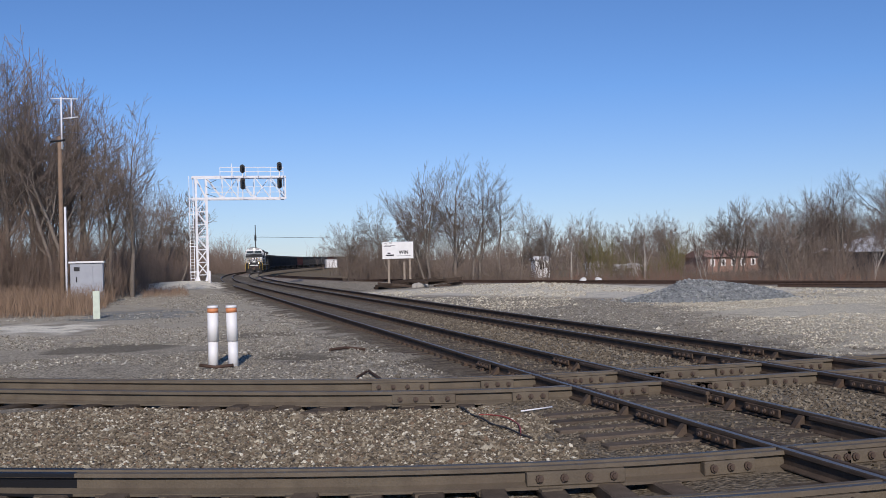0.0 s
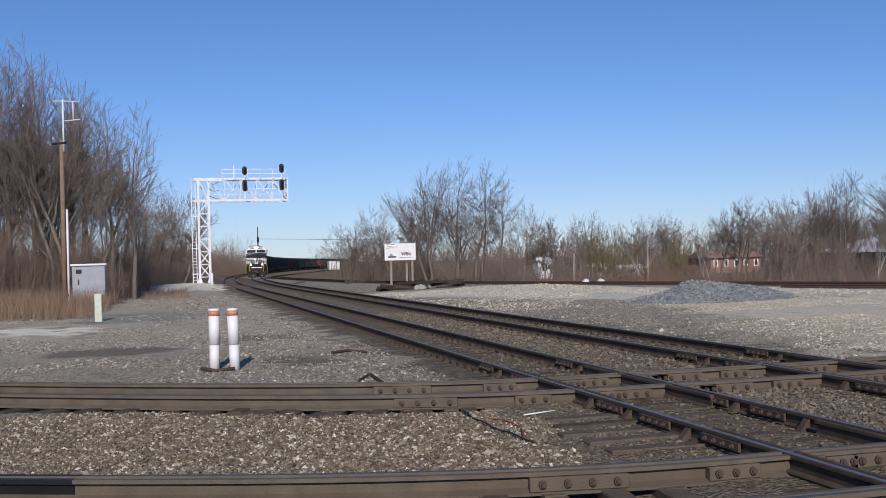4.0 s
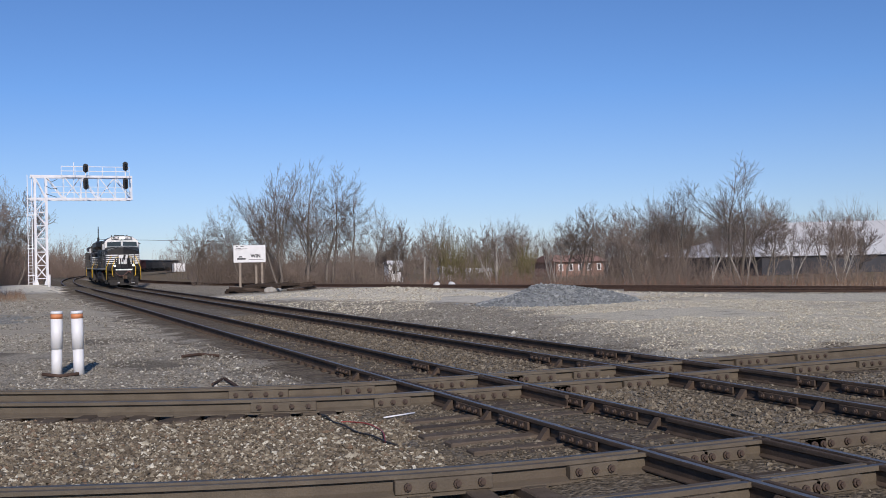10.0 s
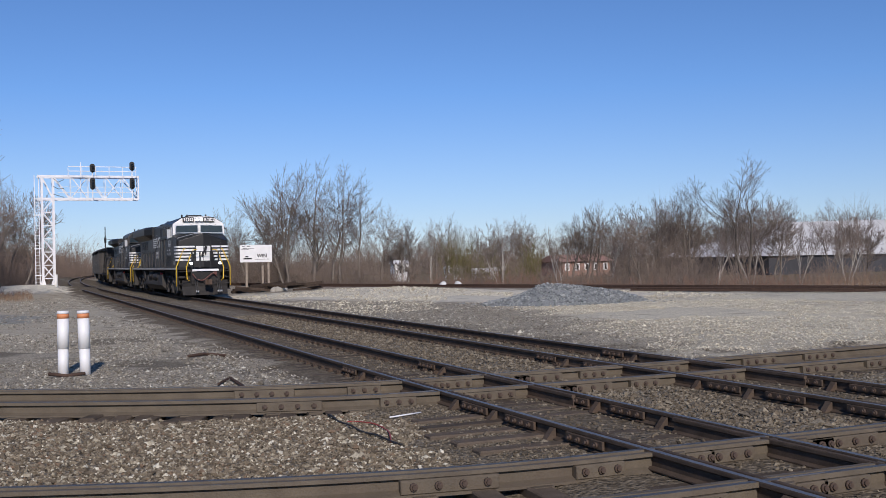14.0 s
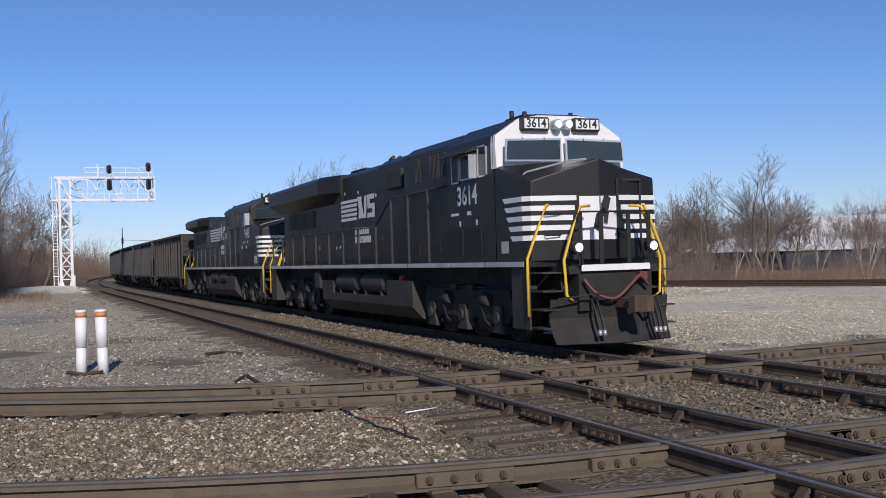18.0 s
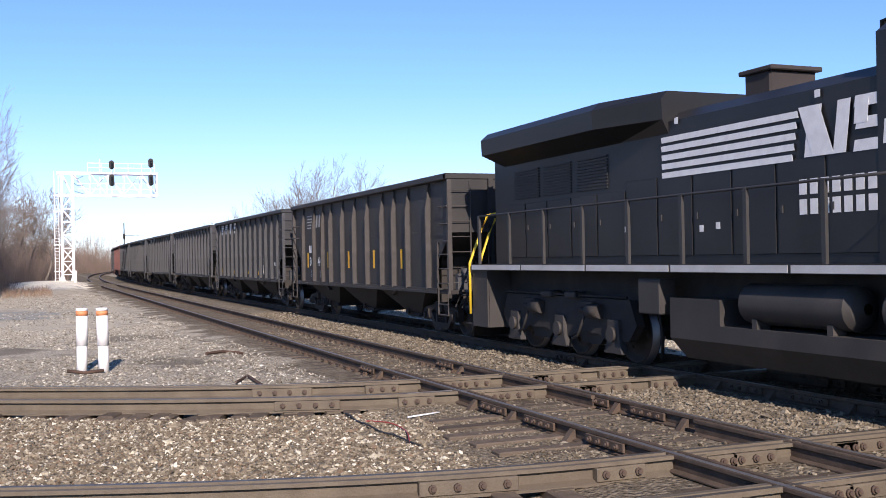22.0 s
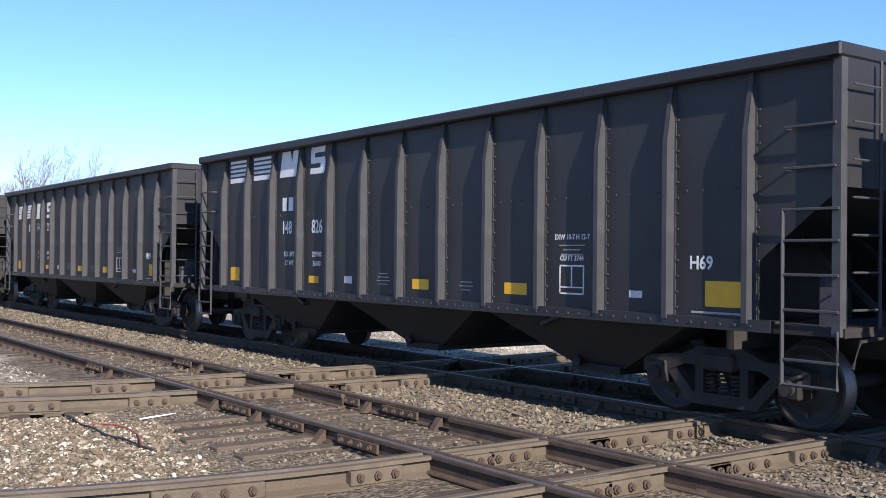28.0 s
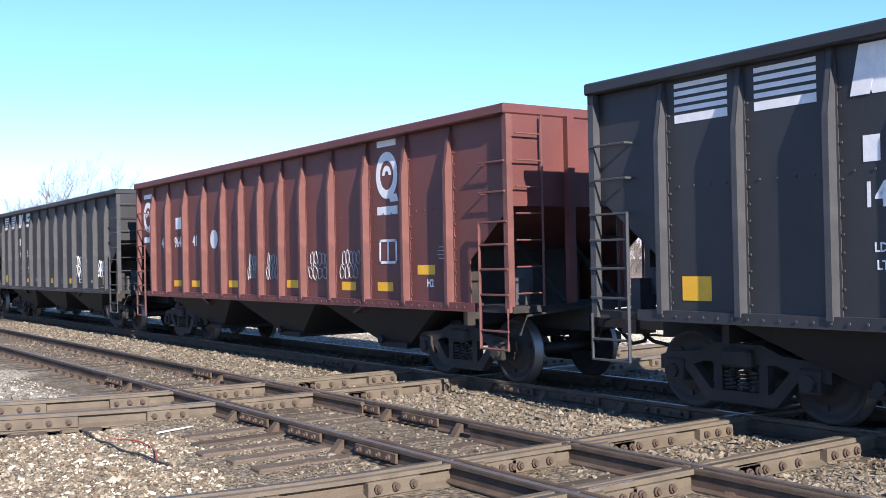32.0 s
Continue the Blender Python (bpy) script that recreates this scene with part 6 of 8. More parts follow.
def emblem(car, slanted):
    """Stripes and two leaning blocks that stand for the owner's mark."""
    up = -0.17 if slanted else 0.17
    for k, i in enumerate((11, 10)):
        w_ = 0.72
        for j in range(5):
            z = 3.42 + up - 0.085 * j
            if slanted:
                a, b = (mid(i) - 0.28 + 0.02 * j, mid(i) + 0.3 + 0.02 * j) if i == 11 else (mid(i) - 0.46 + 0.09 * j, mid(i) + 0.28 + 0.03 * j)
                skew(car, a, b, z - 0.034, z + 0.034, 0.02, DECAL, "emblem_stripe")
            else:
                plate(car, mid(i), z - (0.02 if j == 4 else 0), w_, 0.05 if j < 4 else 0.09, DECAL, "emblem_stripe")
    # two blocky marks
    for i, kind in ((9, "n"), (8, "s")):
        c = mid(i)
        if kind == "n":
            skew(car, c + 0.14, c + 0.34, 3.01 + up, 3.47 + up, 0.1, DECAL)
            skew(car, c - 0.28, c - 0.08, 3.01 + up, 3.47 + up, 0.1, DECAL)
            skew(car, c - 0.2, c + 0.12, 3.01 + up, 3.47 + up, -0.12, DECAL)
        else:
            for z, a, b in ((3.42, -0.26, 0.22), (3.24, -0.24, 0.24), (3.06, -0.22, 0.26)):
                skew(car, c + a, c + b, z + up - 0.05, z + up + 0.05, 0.02, DECAL)
            skew(car, c + 0.1, c + 0.24, 3.24 + up, 3.44 + up, 0.02, DECAL)
            skew(car, c - 0.26, c - 0.1, 3.04 + up, 3.24 + up, 0.02, DECAL)


def tiny(car, i, z, rows, du=0.0, w_=0.5, material=None):
    """Lines of small print as bars."""
    for k in range(rows):
        plate(car, mid(i) + du, z - 0.055 * k, w_ * (0.5 + 0.25 * ((k * 7 + i) % 3) / 2), 0.014, material or FAINT, "print_bar")


def scrawl(car, u, z, w_, h_, seed, material):
    """Spray-can loops."""
    rr_ = random.Random(seed)
    bm = bmesh.new()
    for row in (0, 1):
        n_ = 5 - row
        for k in range(n_):
            pts, a = [], rr_.uniform(0, 6)
            cu, cz = u - HL / 2 + w_ * ((k + 0.5) / n_ - 0.5) + 0.08 * row, z + h_ * (0.24 - 0.48 * row)
            rx, rz, wind = w_ * 0.55 / n_, h_ * 0.26, rr_.choice((-1, 1))
            for t in range(11):
                a += wind * rr_.uniform(0.45, 0.95)
                q = rr_.uniform(0.6, 1.1)
                pts.append((-1.4555, cu + rx * q * math.cos(a), cz + rz * q * math.sin(a)))
            tube(bm, pts, 0.009, 4)
    return part("graffiti", bm, material, car)


def dress_black(car, marks, number, weights, h_code, slanted, rng_):
    """Paint work of a black hopper."""
    emblem(car, slanted)
    mb = mid(10) - 0.1 if slanted else mid(9)
    zm = 2.69 if not slanted else 2.56
    plate(car, mb + 0.14, zm, 0.17, 0.24, DECAL, "mark_bar")
    plate(car, mb - 0.1, zm, 0.17, 0.24, DECAL, "mark_bar")
    zz = 2.26 if not slanted else 2.56
    text_w(car, number[0], mid(9) + 0.05, zz, 0.32, squeeze=0.8)
    text_w(car, number[1], mid(8), zz, 0.32, squeeze=0.8)
    text_w(car, "LD LMT", mid(9) - 0.05, 1.79, 0.12)
    text_w(car, "LT WT", mid(9) - 0.05, 1.63, 0.12)
    text_w(car, weights[0], mid(8), 1.79, 0.12)
    text_w(car, weights[1], mid(8), 1.63, 0.12)
    for i, w_, h_, du in ((11, 0.4, 0.26, 0.1), (8, 0.34, 0.12, 0.1), (5, 0.42, 0.15, 0.05), (3, 0.45, 0.15, 0.0), (0, 0.52, 0.27, -0.2)):
        plate(car, mid(i) + du, 1.4 if i not in (8, 5, 3) else 1.36, w_, h_, YELLOW, "reflector")
    plate(car, mid(7), 1.38, 0.24, 0.12, PALEW, "stencil_panel")
    tiny(car, 6, 1.5, 4)
    tiny(car, 4, 1.42, 3, 0, 0.4)
    tiny(car, 2, 1.92, 3, 0, 0.6)
    bm = bmesh.new()
    y = mid(2) - HL / 2
    for a, b, c, d in ((-0.22, 0.22, 1.32, 1.34), (-0.22, 0.22, 1.66, 1.68), (-0.22, -0.2, 1.32, 1.68), (0.2, 0.22, 1.32, 1.68), (-0.01, 0.01, 1.4, 1.68), (-0.22, 0.22, 1.40, 1.415)):
        box(bm, -1.456, y + a, c, -1.452, y + b, d)
    part("data_box", bm, DECAL, car)["kind"] = "stuff"
    text_w(car, h_code, mid(0) + 0.12, 1.72, 0.2)
    plate(car, mid(0) - 0.1, 1.2, 0.7, 0.022, FAINT, "print_bar")
    plate(car, mid(1), 1.36, 0.2, 0.08, PALEW, "stencil_panel")


hop_black = hopper_car(HOPPER, DUST, "black open-top coal hopper with dusty ribs and white lettering")
REDRIBS = [1.4, 2.55, 3.72, 4.87, 5.93, 6.8, 7.69, 8.6, 9.5, 10.55, 11.65, 12.75, 13.75]
hop_red = hopper_car(REDCAR, REDRIB, "faded oxide-red open-top coal hopper with graffiti", REDRIBS)
BROWNRIBS = [1.38, 2.82, 3.9, 4.87, 6.18, 7.43, 8.67, 9.98, 10.95, 12.03, 13.47]
hop_brown = hopper_car(BROWNCAR, BROWNRIB, "brown-black open-top coal hopper with narrow yellow panels", BROWNRIBS)
hop_grey = hopper_car(GREYCAR, DUST, "grey open-top coal hopper far back in the train")
hoppers = [hop_brown]
N_HOP = 17
for k in range(1, N_HOP):
    if k == 6:
        hoppers.append(hop_red)
    elif k == 10:
        hoppers.append(hop_grey)
    elif k == 11:
        hoppers.append(copy_thing(hop_red, Matrix()))
    elif k == 1:
        hoppers.append(hop_black)
    else:
        hoppers.append(copy_thing(hop_black, Matrix()))
rd = random.Random(77)
dress_black(hoppers[1], 0, ("143", "182"), ("226600", "57400"), "H65", False, rd)
dress_black(hoppers[2], 0, ("145", "996"), ("229000", "57000"), "H69", True, rd)
dress_black(hoppers[3], 0, ("148", "826"), ("229900", "56100"), "H69", False, rd)
dress_black(hoppers[4], 0, ("146", "325"), ("228200", "57800"), "H69", True, rd)
dress_black(hoppers[5], 0, ("148", "308"), ("229600", "56400"), "H65", False, rd)
for k in (7, 8, 9, 12):
    dress_black(hoppers[k], 0, ("14%d" % (2 + k % 5), "%d" % (300 + 37 * k)), ("229000", "57000"), "H69", k % 2 == 0, rd)
# first hopper: narrow yellow panels and road number
c0 = hoppers[0]
for u in (1.55, 3.45, 5.75, 8.2, 10.5, 13.05):
    plate(c0, u, 1.86, 0.15, 0.5, YELLOW, "reflector")
text_w(c0, "301", 12.5, 1.8, 0.4, squeeze=1.05)
text_w(c0, "442", 11.45, 1.8, 0.4, squeeze=1.05)
text_w(c0, "LD LMT", 12.45, 1.47, 0.12)
text_w(c0, "LT WT", 12.5, 1.34, 0.12)
text_w(c0, "221600", 11.35, 1.47, 0.12)
text_w(c0, "64400", 11.35, 1.34, 0.12)
plate(c0, 12.78, 2.24, 0.15, 0.24, DECAL, "mark_bar")
plate(c0, 12.56, 2.24, 0.15, 0.24, DECAL, "mark_bar")
for j in range(5):
    plate(c0, 12.75, 3.36 - 0.1 * j, 0.7 - 0.1 * (j % 2), 0.04, FAINT, "emblem_stripe")
for u in (11.85, 11.5, 11.1):
    skew(c0, u - 0.09, u + 0.09, 2.95, 3.36, 0.08, FAINT, "emblem")
tiny(c0, 0, 2.1, 3, 0.4, 0.4, DUST)
# graffiti and small stencils
scrawl(hoppers[5], mid(2) - 0.9, 1.95, 0.75, 0.5, 3, CRAYON)
scrawl(hoppers[5], mid(5) + 0.95, 1.85, 0.5, 0.3, 4, DECAL)
text_w(hoppers[5], "EMPTY LOAD", mid(0) + 0.05, 2.1, 0.12)
text_w(hoppers[5], "1/4 ADJ BLOCK", mid(0) + 0.05, 1.97, 0.12)
plate(hoppers[5], mid(0) + 0.18, 1.33, 0.16, 0.13, PINK, "faded_decal")
text_w(hoppers[3], "CU FT 3744", mid(2), 1.76, 0.09)
text_w(hoppers[3], "EXW 10-7 H 12-7", mid(2), 2.02, 0.09)
scrawl(hoppers[7], mid(2), 1.8, 1.2, 0.6, 8, DECAL)
scrawl(hoppers[7], mid(0), 1.7, 0.8, 0.5, 9, DECAL)
# red hopper
c6 = hoppers[6]


def redmid(i):
    return (REDRIBS[i] + REDRIBS[i + 1]) / 2


def ring(bm, cu, cz, r0, r1, turns, n=24):
    """A flat ring, or part of one, as one welded band."""
    rows_ = []
    for k in range(int(n * turns) + 1):
        a = 2 * math.pi * k / n
        rows_.append([bm.verts.new((-1.4555, cu + q * math.cos(a), cz + q * 1.15 * math.sin(a))) for q in (r0, r1)])
    for p, q in zip(rows_, rows_[1:]):
        bm.faces.new((p[0], p[1], q[1], q[0]))
    bmesh.ops.recalc_face_normals(bm, faces=bm.faces)
    bmesh.ops.solidify(bm, geom=bm.faces[:], thickness=0.003)


for i, d in ((12, 0.95), (1, 0.52)):
    u, z = REDRIBS[i] + 0.5 if i == 12 else redmid(i), 3.1 if i == 1 else 2.95
    for r0, r1, turns in ((0.2, 0.32, 1.0), (0.06, 0.13, 0.5)):
        bm = bmesh.new()
        ring(bm, u - HL / 2, z, r0, r1, turns)
        part("round_emblem", bm, DECAL, c6, "white ring emblem")
    skew(c6, u - 0.34, u - 0.1, z - 0.42, z - 0.3, -0.06, DECAL)
    plate(c6, u, z + 0.5, 0.56, 0.1, DECAL, "mark_bar")
    plate(c6, u, z - 0.55, 0.6, 0.13, DECAL, "mark_bar")
text_w(c6, "4", redmid(11), 2.28, 0.32)
text_w(c6, "964", redmid(10) + 0.05, 2.28, 0.32)
text_w(c6, "41", redmid(9) + 0.1, 2.28, 0.32)
plate(c6, redmid(10), 2.72, 0.36, 0.26, DECAL, "mark_bar")
bm = bmesh.new()
disc(bm, (-1.452, redmid(8) + 0.1 - HL / 2, 2.3), (-1, 0, 0), 0.2, 0.004, 20)
part("round_patch", bm, PALEW, c6)
for i, z in ((10, 1.35), (9, 1.35), (7, 1.36), (4, 1.38), (2, 1.36), (1, 1.36), (0, 1.62)):
    plate(c6, redmid(i) + 0.1, z, 0.46, 0.14, YELLOW, "reflector")
for i, sd, w_ in ((3, 5, 0.7), (2, 6, 0.6), (5, 7, 0.5), (6, 12, 0.4)):
    scrawl(c6, redmid(i), 1.7, w_, 0.5, sd, FAINT)
bm = bmesh.new()
y = redmid(1) - HL / 2
for a, b, c, d in ((-0.26, 0.26, 1.72, 1.76), (-0.26, 0.26, 2.06, 2.1), (-0.26, -0.22, 1.72, 2.1), (0.22, 0.26, 1.72, 2.1), (-0.02, 0.02, 1.76, 2.06)):
    box(bm, -1.456, y + a, c, -1.452, y + b, d)
part("data_box", bm, DECAL, c6)
text_w(c6, "H2", redmid(0), 1.42, 0.16)
tiny(c6, 0, 1.95, 4, 0.05, 0.4)
# ---- locomotives ----
LL = 21.6          # from the front step to the rear end sheet
GLASS = mat("cab_glass", (0.03, 0.045, 0.055), 0.08, 0.0, 3, 0.2, 0.0)
SILVER = mat("bare_aluminium_frame", (0.6, 0.61, 0.62), 0.35, 0.6, 5, 0.1, 0.0)
ROOF = mat("dusty_black_roof", (0.018, 0.018, 0.0185), 0.6, 0, 1.5, 0.3, 0.05)
HANDY = mat("yellow_handrail", (0.72, 0.48, 0.03), 0.45, 0, 5, 0.12, 0.02)
GRIME = mat("dusty_black_tank", (0.034, 0.031, 0.028), 0.7, 0, 1.2, 0.35, 0.08, stain=(0.075, 0.063, 0.052), stain_amount=0.5)
SILL = mat("pale_sill_stripe", (0.5, 0.5, 0.48), 0.6, 0, 3, 0.2, 0.02, stain=(0.2, 0.18, 0.16), stain_amount=0.5)
RUSTY = mat("brown_dirty_panel", (0.022, 0.017, 0.0135), 0.6, 0, 1.5, 0.35, 0.05, stain=(0.04, 0.027, 0.02), stain_amount=0.5)
POSTS = mat("dusty_handrail_post", (0.034, 0.033, 0.032), 0.6, 0, 4, 0.2, 0.02)
LAMP = glow("headlight_lens", (1.0, 0.97, 0.9), 40.0)
DULL = mat("unlit_headlight_lens", (0.5, 0.5, 0.48), 0.15, 0.3, 4, 0.1, 0.0)
REDHOSE = mat("red_brown_hose", (0.13, 0.05, 0.04), 0.5, 0, 6, 0.2, 0.0)


def truck6(parent, y, sgn):
    """Three-axle locomotive truck."""
    t = new("truck")
    t.parent = parent
    t.location = (0, y, 0)
    for dy in (-1.9, 0.0, 1.9):
        shared("wheelset", W_LOC, t, Matrix.Translation((0, dy, 0.533)))
    for s in (-1, 1):
        bm = bmesh.new()
        out = [(-2.55, 0.7), (-2.35, 1.12), (2.35, 1.12), (2.55, 0.7), (2.3, 0.42), (1.6, 0.4), (1.35, 0.5), (0.6, 0.5), (0.35, 0.4), (-0.35, 0.4), (-0.6, 0.5), (-1.35, 0.5), (-1.6, 0.4), (-2.3, 0.42)]
        prism(bm, out, "x", s * 1.02, s * 1.18)
        part("side_frame", bm, UNDER, t)
        for dy in (-1.9, 0.0, 1.9):
            bm = bmesh.new()
            prism(bm, [(dy - 0.3, 0.2), (dy + 0.3, 0.2), (dy + 0.2, 0.42), (dy + 0.17, 0.78), (dy - 0.17, 0.78), (dy - 0.2, 0.42)], "x", s * 1.12, s * 1.25)
            bmesh.ops.bevel(bm, geom=bm.edges[:], offset=0.015, segments=1, affect="EDGES")
            tube(bm, [(s * 1.25, dy, 0.53), (s * 1.31, dy, 0.53)], 0.13, 12)
            part("axle_box", bm, GRIME, t)
        for dy in (-1.1, 1.1):
            bm = bmesh.new()
            tube(bm, [(s * 1.24, dy - 0.42, 0.9), (s * 1.24, dy - 0.02, 0.9)], 0.13, 12)
            tube(bm, [(s * 1.24, dy - 0.02, 0.9), (s * 1.24, dy + 0.3, 0.9)], 0.05, 8)
            box(bm, s * 1.24 - 0.05, dy - 0.2, 0.98, s * 1.24 + 0.05, dy + 0.35, 1.06)
            tube(bm, [(s * 1.3, dy, 0.88), (s * 1.3, dy - sgn * 0.3, 0.45), (s * 1.3, dy - sgn * 0.5, 0.38)], 0.026, 6)
            part("brake_cylinder", bm, UNDER, t)
    for s in (-1, 1):
        for dy in (-0.95, 0.95):      # bolster pads and snubbers over the frame
            bm = bmesh.new()
            prism(bm, [(dy - 0.5, 0.5), (dy - 0.3, 0.3), (dy + 0.3, 0.3), (dy + 0.5, 0.5), (dy + 0.42, 0.72), (dy - 0.42, 0.72)], "x", s * 0.98, s * 1.1)
            part("equaliser", bm, UNDER, t)
            bm = bmesh.new()
            box(bm, s * 1.15 - 0.13, dy * 0.5 - 0.2, 1.1, s * 1.15 + 0.13, dy * 0.5 + 0.2, 1.22, bevel=0.02)
            part("side_bearing", bm, GRIME, t)
        for dy in (-2.7, 2.7):
            bm = bmesh.new()
            tube(bm, [(s * 0.8, dy * 0.95, 1.2), (s * 0.78, dy, 0.6), (s * 0.74, dy * 0.97, 0.15)], 0.03, 6)
            part("sand_pipe", bm, UNDER, t)
        bm = bmesh.new()
        tube(bm, [(s * 1.2, -2.3, 1.16), (s * 1.2, 2.3, 1.16)], 0.02, 5)
        part("air_pipe", bm, UNDER, t)
    bm = bmesh.new()
    box(bm, -0.9, -2.2, 0.6, 0.9, 2.2, 1.0)
    part("frame", bm, UNDER, t)
    return t


def locomotive(label, lead, number, cab0, flare0, hood1, white_cab):
    """Six-axle road diesel; u runs back from the front steps."""
    loco = tagged(new("diesel_locomotive"), label, "locomotive", "coal train")
    Y = lambda u: u - LL / 2
    d = cab0

    def bx(name, x0, u0, z0, x1, u1, z1, material, bevel=0.0, parent=None, label_=""):
        bm = bmesh.new()
        box(bm, x0, Y(u0), z0, x1, Y(u1), z1, bevel=bevel)
        return part(name, bm, material, parent or loco, label_)

    # frame, sill stripe and tank
    bx("underframe", -0.95, -0.6, 0.95, 0.95, 22.2, 1.6, UNDER)
    bx("walkway", -1.56, -0.3, 1.60, 1.56, 21.95, 1.72, BLACK)
    for s in (-1, 1):
        k = 0
        for u0, u1 in ((-0.28, 1.5), (1.56, 3.4), (3.46, 6.2), (6.26, 9.0), (9.06, 11.9), (11.96, 14.5), (14.56, 17.0), (17.06, 19.5), (19.56, 21.9)):
            bx("sill_stripe", s * 1.562 - 0.004, u0, 1.61, s * 1.562 + 0.004, u1, 1.71, SILL)
    bm = bmesh.new()
    a, b = Y(6.25), Y(14.7)
    low = [(1.45, 0.62), (1.15, 0.3), (-1.15, 0.3), (-1.45, 0.62)]
    prism(bm, [(-1.45, 0.85), (1.45, 0.85)] + low, "y", a + 2.002, b - 1.202)
    tank = part("fuel_tank", bm, GRIME, loco)
    for top, y0, y1 in ((1.28, a, a + 2.0), (1.22, b - 1.2, b)):
        bm = bmesh.new()
        prism(bm, [(-1.45, top), (1.45, top)] + low, "y", y0, y1)
        part("tank_end", bm, GRIME, tank)
    bm = bmesh.new()
    box(bm, -0.9, a + 2.01, 0.86, 0.9, b - 1.21, 1.3)
    part("tank_saddle", bm, UNDER, tank)
    for s in (-1, 1):
        for u0 in (8.45, 11.0):
            bm = bmesh.new()
            pts = [(s * 1.2, Y(u0) + t, 1.18) for t in (0.0, 0.06, 0.14, 2.06, 2.14, 2.2)]
            rad = (0.07, 0.21, 0.28, 0.28, 0.21, 0.07)
            for (p, q, r0, r1) in zip(pts, pts[1:], rad, rad[1:]):
                tube(bm, [p, q], r0, 14, r1=r1, ends=False)
            part("air_reservoir", bm, GRIME, tank)
            bm = bmesh.new()
            for t in (0.35, 1.75):
                box(bm, min(s * 1.2, s * 1.42), Y(u0) + t, 0.8, max(s * 1.2, s * 1.42), Y(u0) + t + 0.1, 0.98)
            part("strap", bm, GRIME, tank)
    bm = bmesh.new()
    tube(bm, [(-1.35, Y(7.2), 1.28), (-1.35, Y(7.2), 1.4)], 0.09, 10)
    part("filler_cap", bm, mat("red_cap", (0.55, 0.05, 0.05), 0.5, 0, 5, 0.1, 0) if "red_cap" not in bpy.data.materials else bpy.data.materials["red_cap"], tank, "red filler cap")
    truck6(loco, Y(3.55), 1)
    truck6(loco, Y(18.6), -1)
    bx("battery_box", -1.5, 14.9, 0.95, -1.2, 15.5, 1.5, GRIME, 0.02)

    # nose: faceted, with a raised top sloping up to the windows
    nf = d * 0.6
    nose_plan = [(-1.5, 1.05 + d), (-1.5, nf - 0.16), (-1.4, nf - 0.32), (0.0, nf - 0.56), (1.4, nf - 0.32), (1.5, nf - 0.16), (1.5, 1.05 + d)]
    nose_top = (3.66, 3.34, 3.26, 3.68, 3.26, 3.34, 3.66)
    bm = bmesh.new()
    lo = [bm.verts.new((x, Y(u), 1.72)) for x, u in nose_plan]
    hi = [bm.verts.new((x * 0.985, Y(u), z)) for (x, u), z in zip(nose_plan, nose_top)]
    mid_t = bm.verts.new((0, Y(1.05 + d), 3.76))
    for k in range(len(lo) - 1):
        bm.faces.new((lo[k], hi[k], hi[k + 1], lo[k + 1]))
    for tri in ((hi[0], mid_t, hi[3]), (hi[0], hi[3], hi[2]), (hi[0], hi[2], hi[1]), (mid_t, hi[6], hi[3]), (hi[6], hi[4], hi[3]), (hi[6], hi[5], hi[4])):
        bm.faces.new(tri)
    bmesh.ops.recalc_face_normals(bm, faces=bm.faces)
    bmesh.ops.bevel(bm, geom=[e for e in bm.edges if len(e.link_faces) == 2 and e.calc_face_angle(0) > 0.2], offset=0.02, segments=2, affect="EDGES", profile=0.6)
    nose = part("nose", bm, BLACK, loco)
    # nose stripes wrapped round the facets
    def strip(name, a, b, z0, z1, material, parent, lean=0.0, off=0.006):
        """A painted strip on one facet between two plan points."""
        p, q = Vector((a[0], Y(a[1]), 0)), Vector((b[0], Y(b[1]), 0))
        t = (q - p).normalized()
        n = Vector((t.y, -t.x, 0))
        if n.dot(p - Vector((0, Y(0.5), 0))) < 0:
            n = -n
        bm = bmesh.new()
        ring = []
        for k in (-0.004, off):
            ring.append([bm.verts.new(v + n * k) for v in (p + Vector((0, 0, z0)) - t * lean, q + Vector((0, 0, z0)), q + Vector((0, 0, z1)), p + Vector((0, 0, z1)) + t * lean)])
        bm.faces.new(ring[0])
        bm.faces.new(ring[1])
        for k in range(4):
            j = (k + 1) % 4
            bm.faces.new((ring[0][k], ring[0][j], ring[1][j], ring[1][k]))
        bmesh.ops.recalc_face_normals(bm, faces=bm.faces[:])
        return part(name, bm, material, parent)
    at = lambda f: (1.4 * f, nf - 0.56 + 0.24 * abs(f))
    for j in range(5):
        z = 2.92 - 0.19 * j
        for sgn in (-1, 1):
            strip("nose_stripe", (sgn * 1.5, 0.66 + d * 0.42 - 0.08 * j), (sgn * 1.5, nf - 0.16), z - 0.05, z + 0.05, WHITE, nose, -0.05)
            strip("nose_stripe", (sgn * 1.5, nf - 0.16), (sgn * 1.4, nf - 0.32), z - 0.05, z + 0.05, WHITE, nose)
            strip("nose_stripe", at(sgn), at(sgn * (0.34 + 0.03 * j)), z - 0.05, z + 0.05, WHITE, nose)
    panel = strip("front_panel", at(-0.3), at(-0.01), 2.1, 2.95, WHITE, nose)
    panel["label"] = "white panel with a dark emblem"
    strip("front_panel", at(0.3), at(0.01), 2.1, 2.95, WHITE, nose)
    bm = bmesh.new()
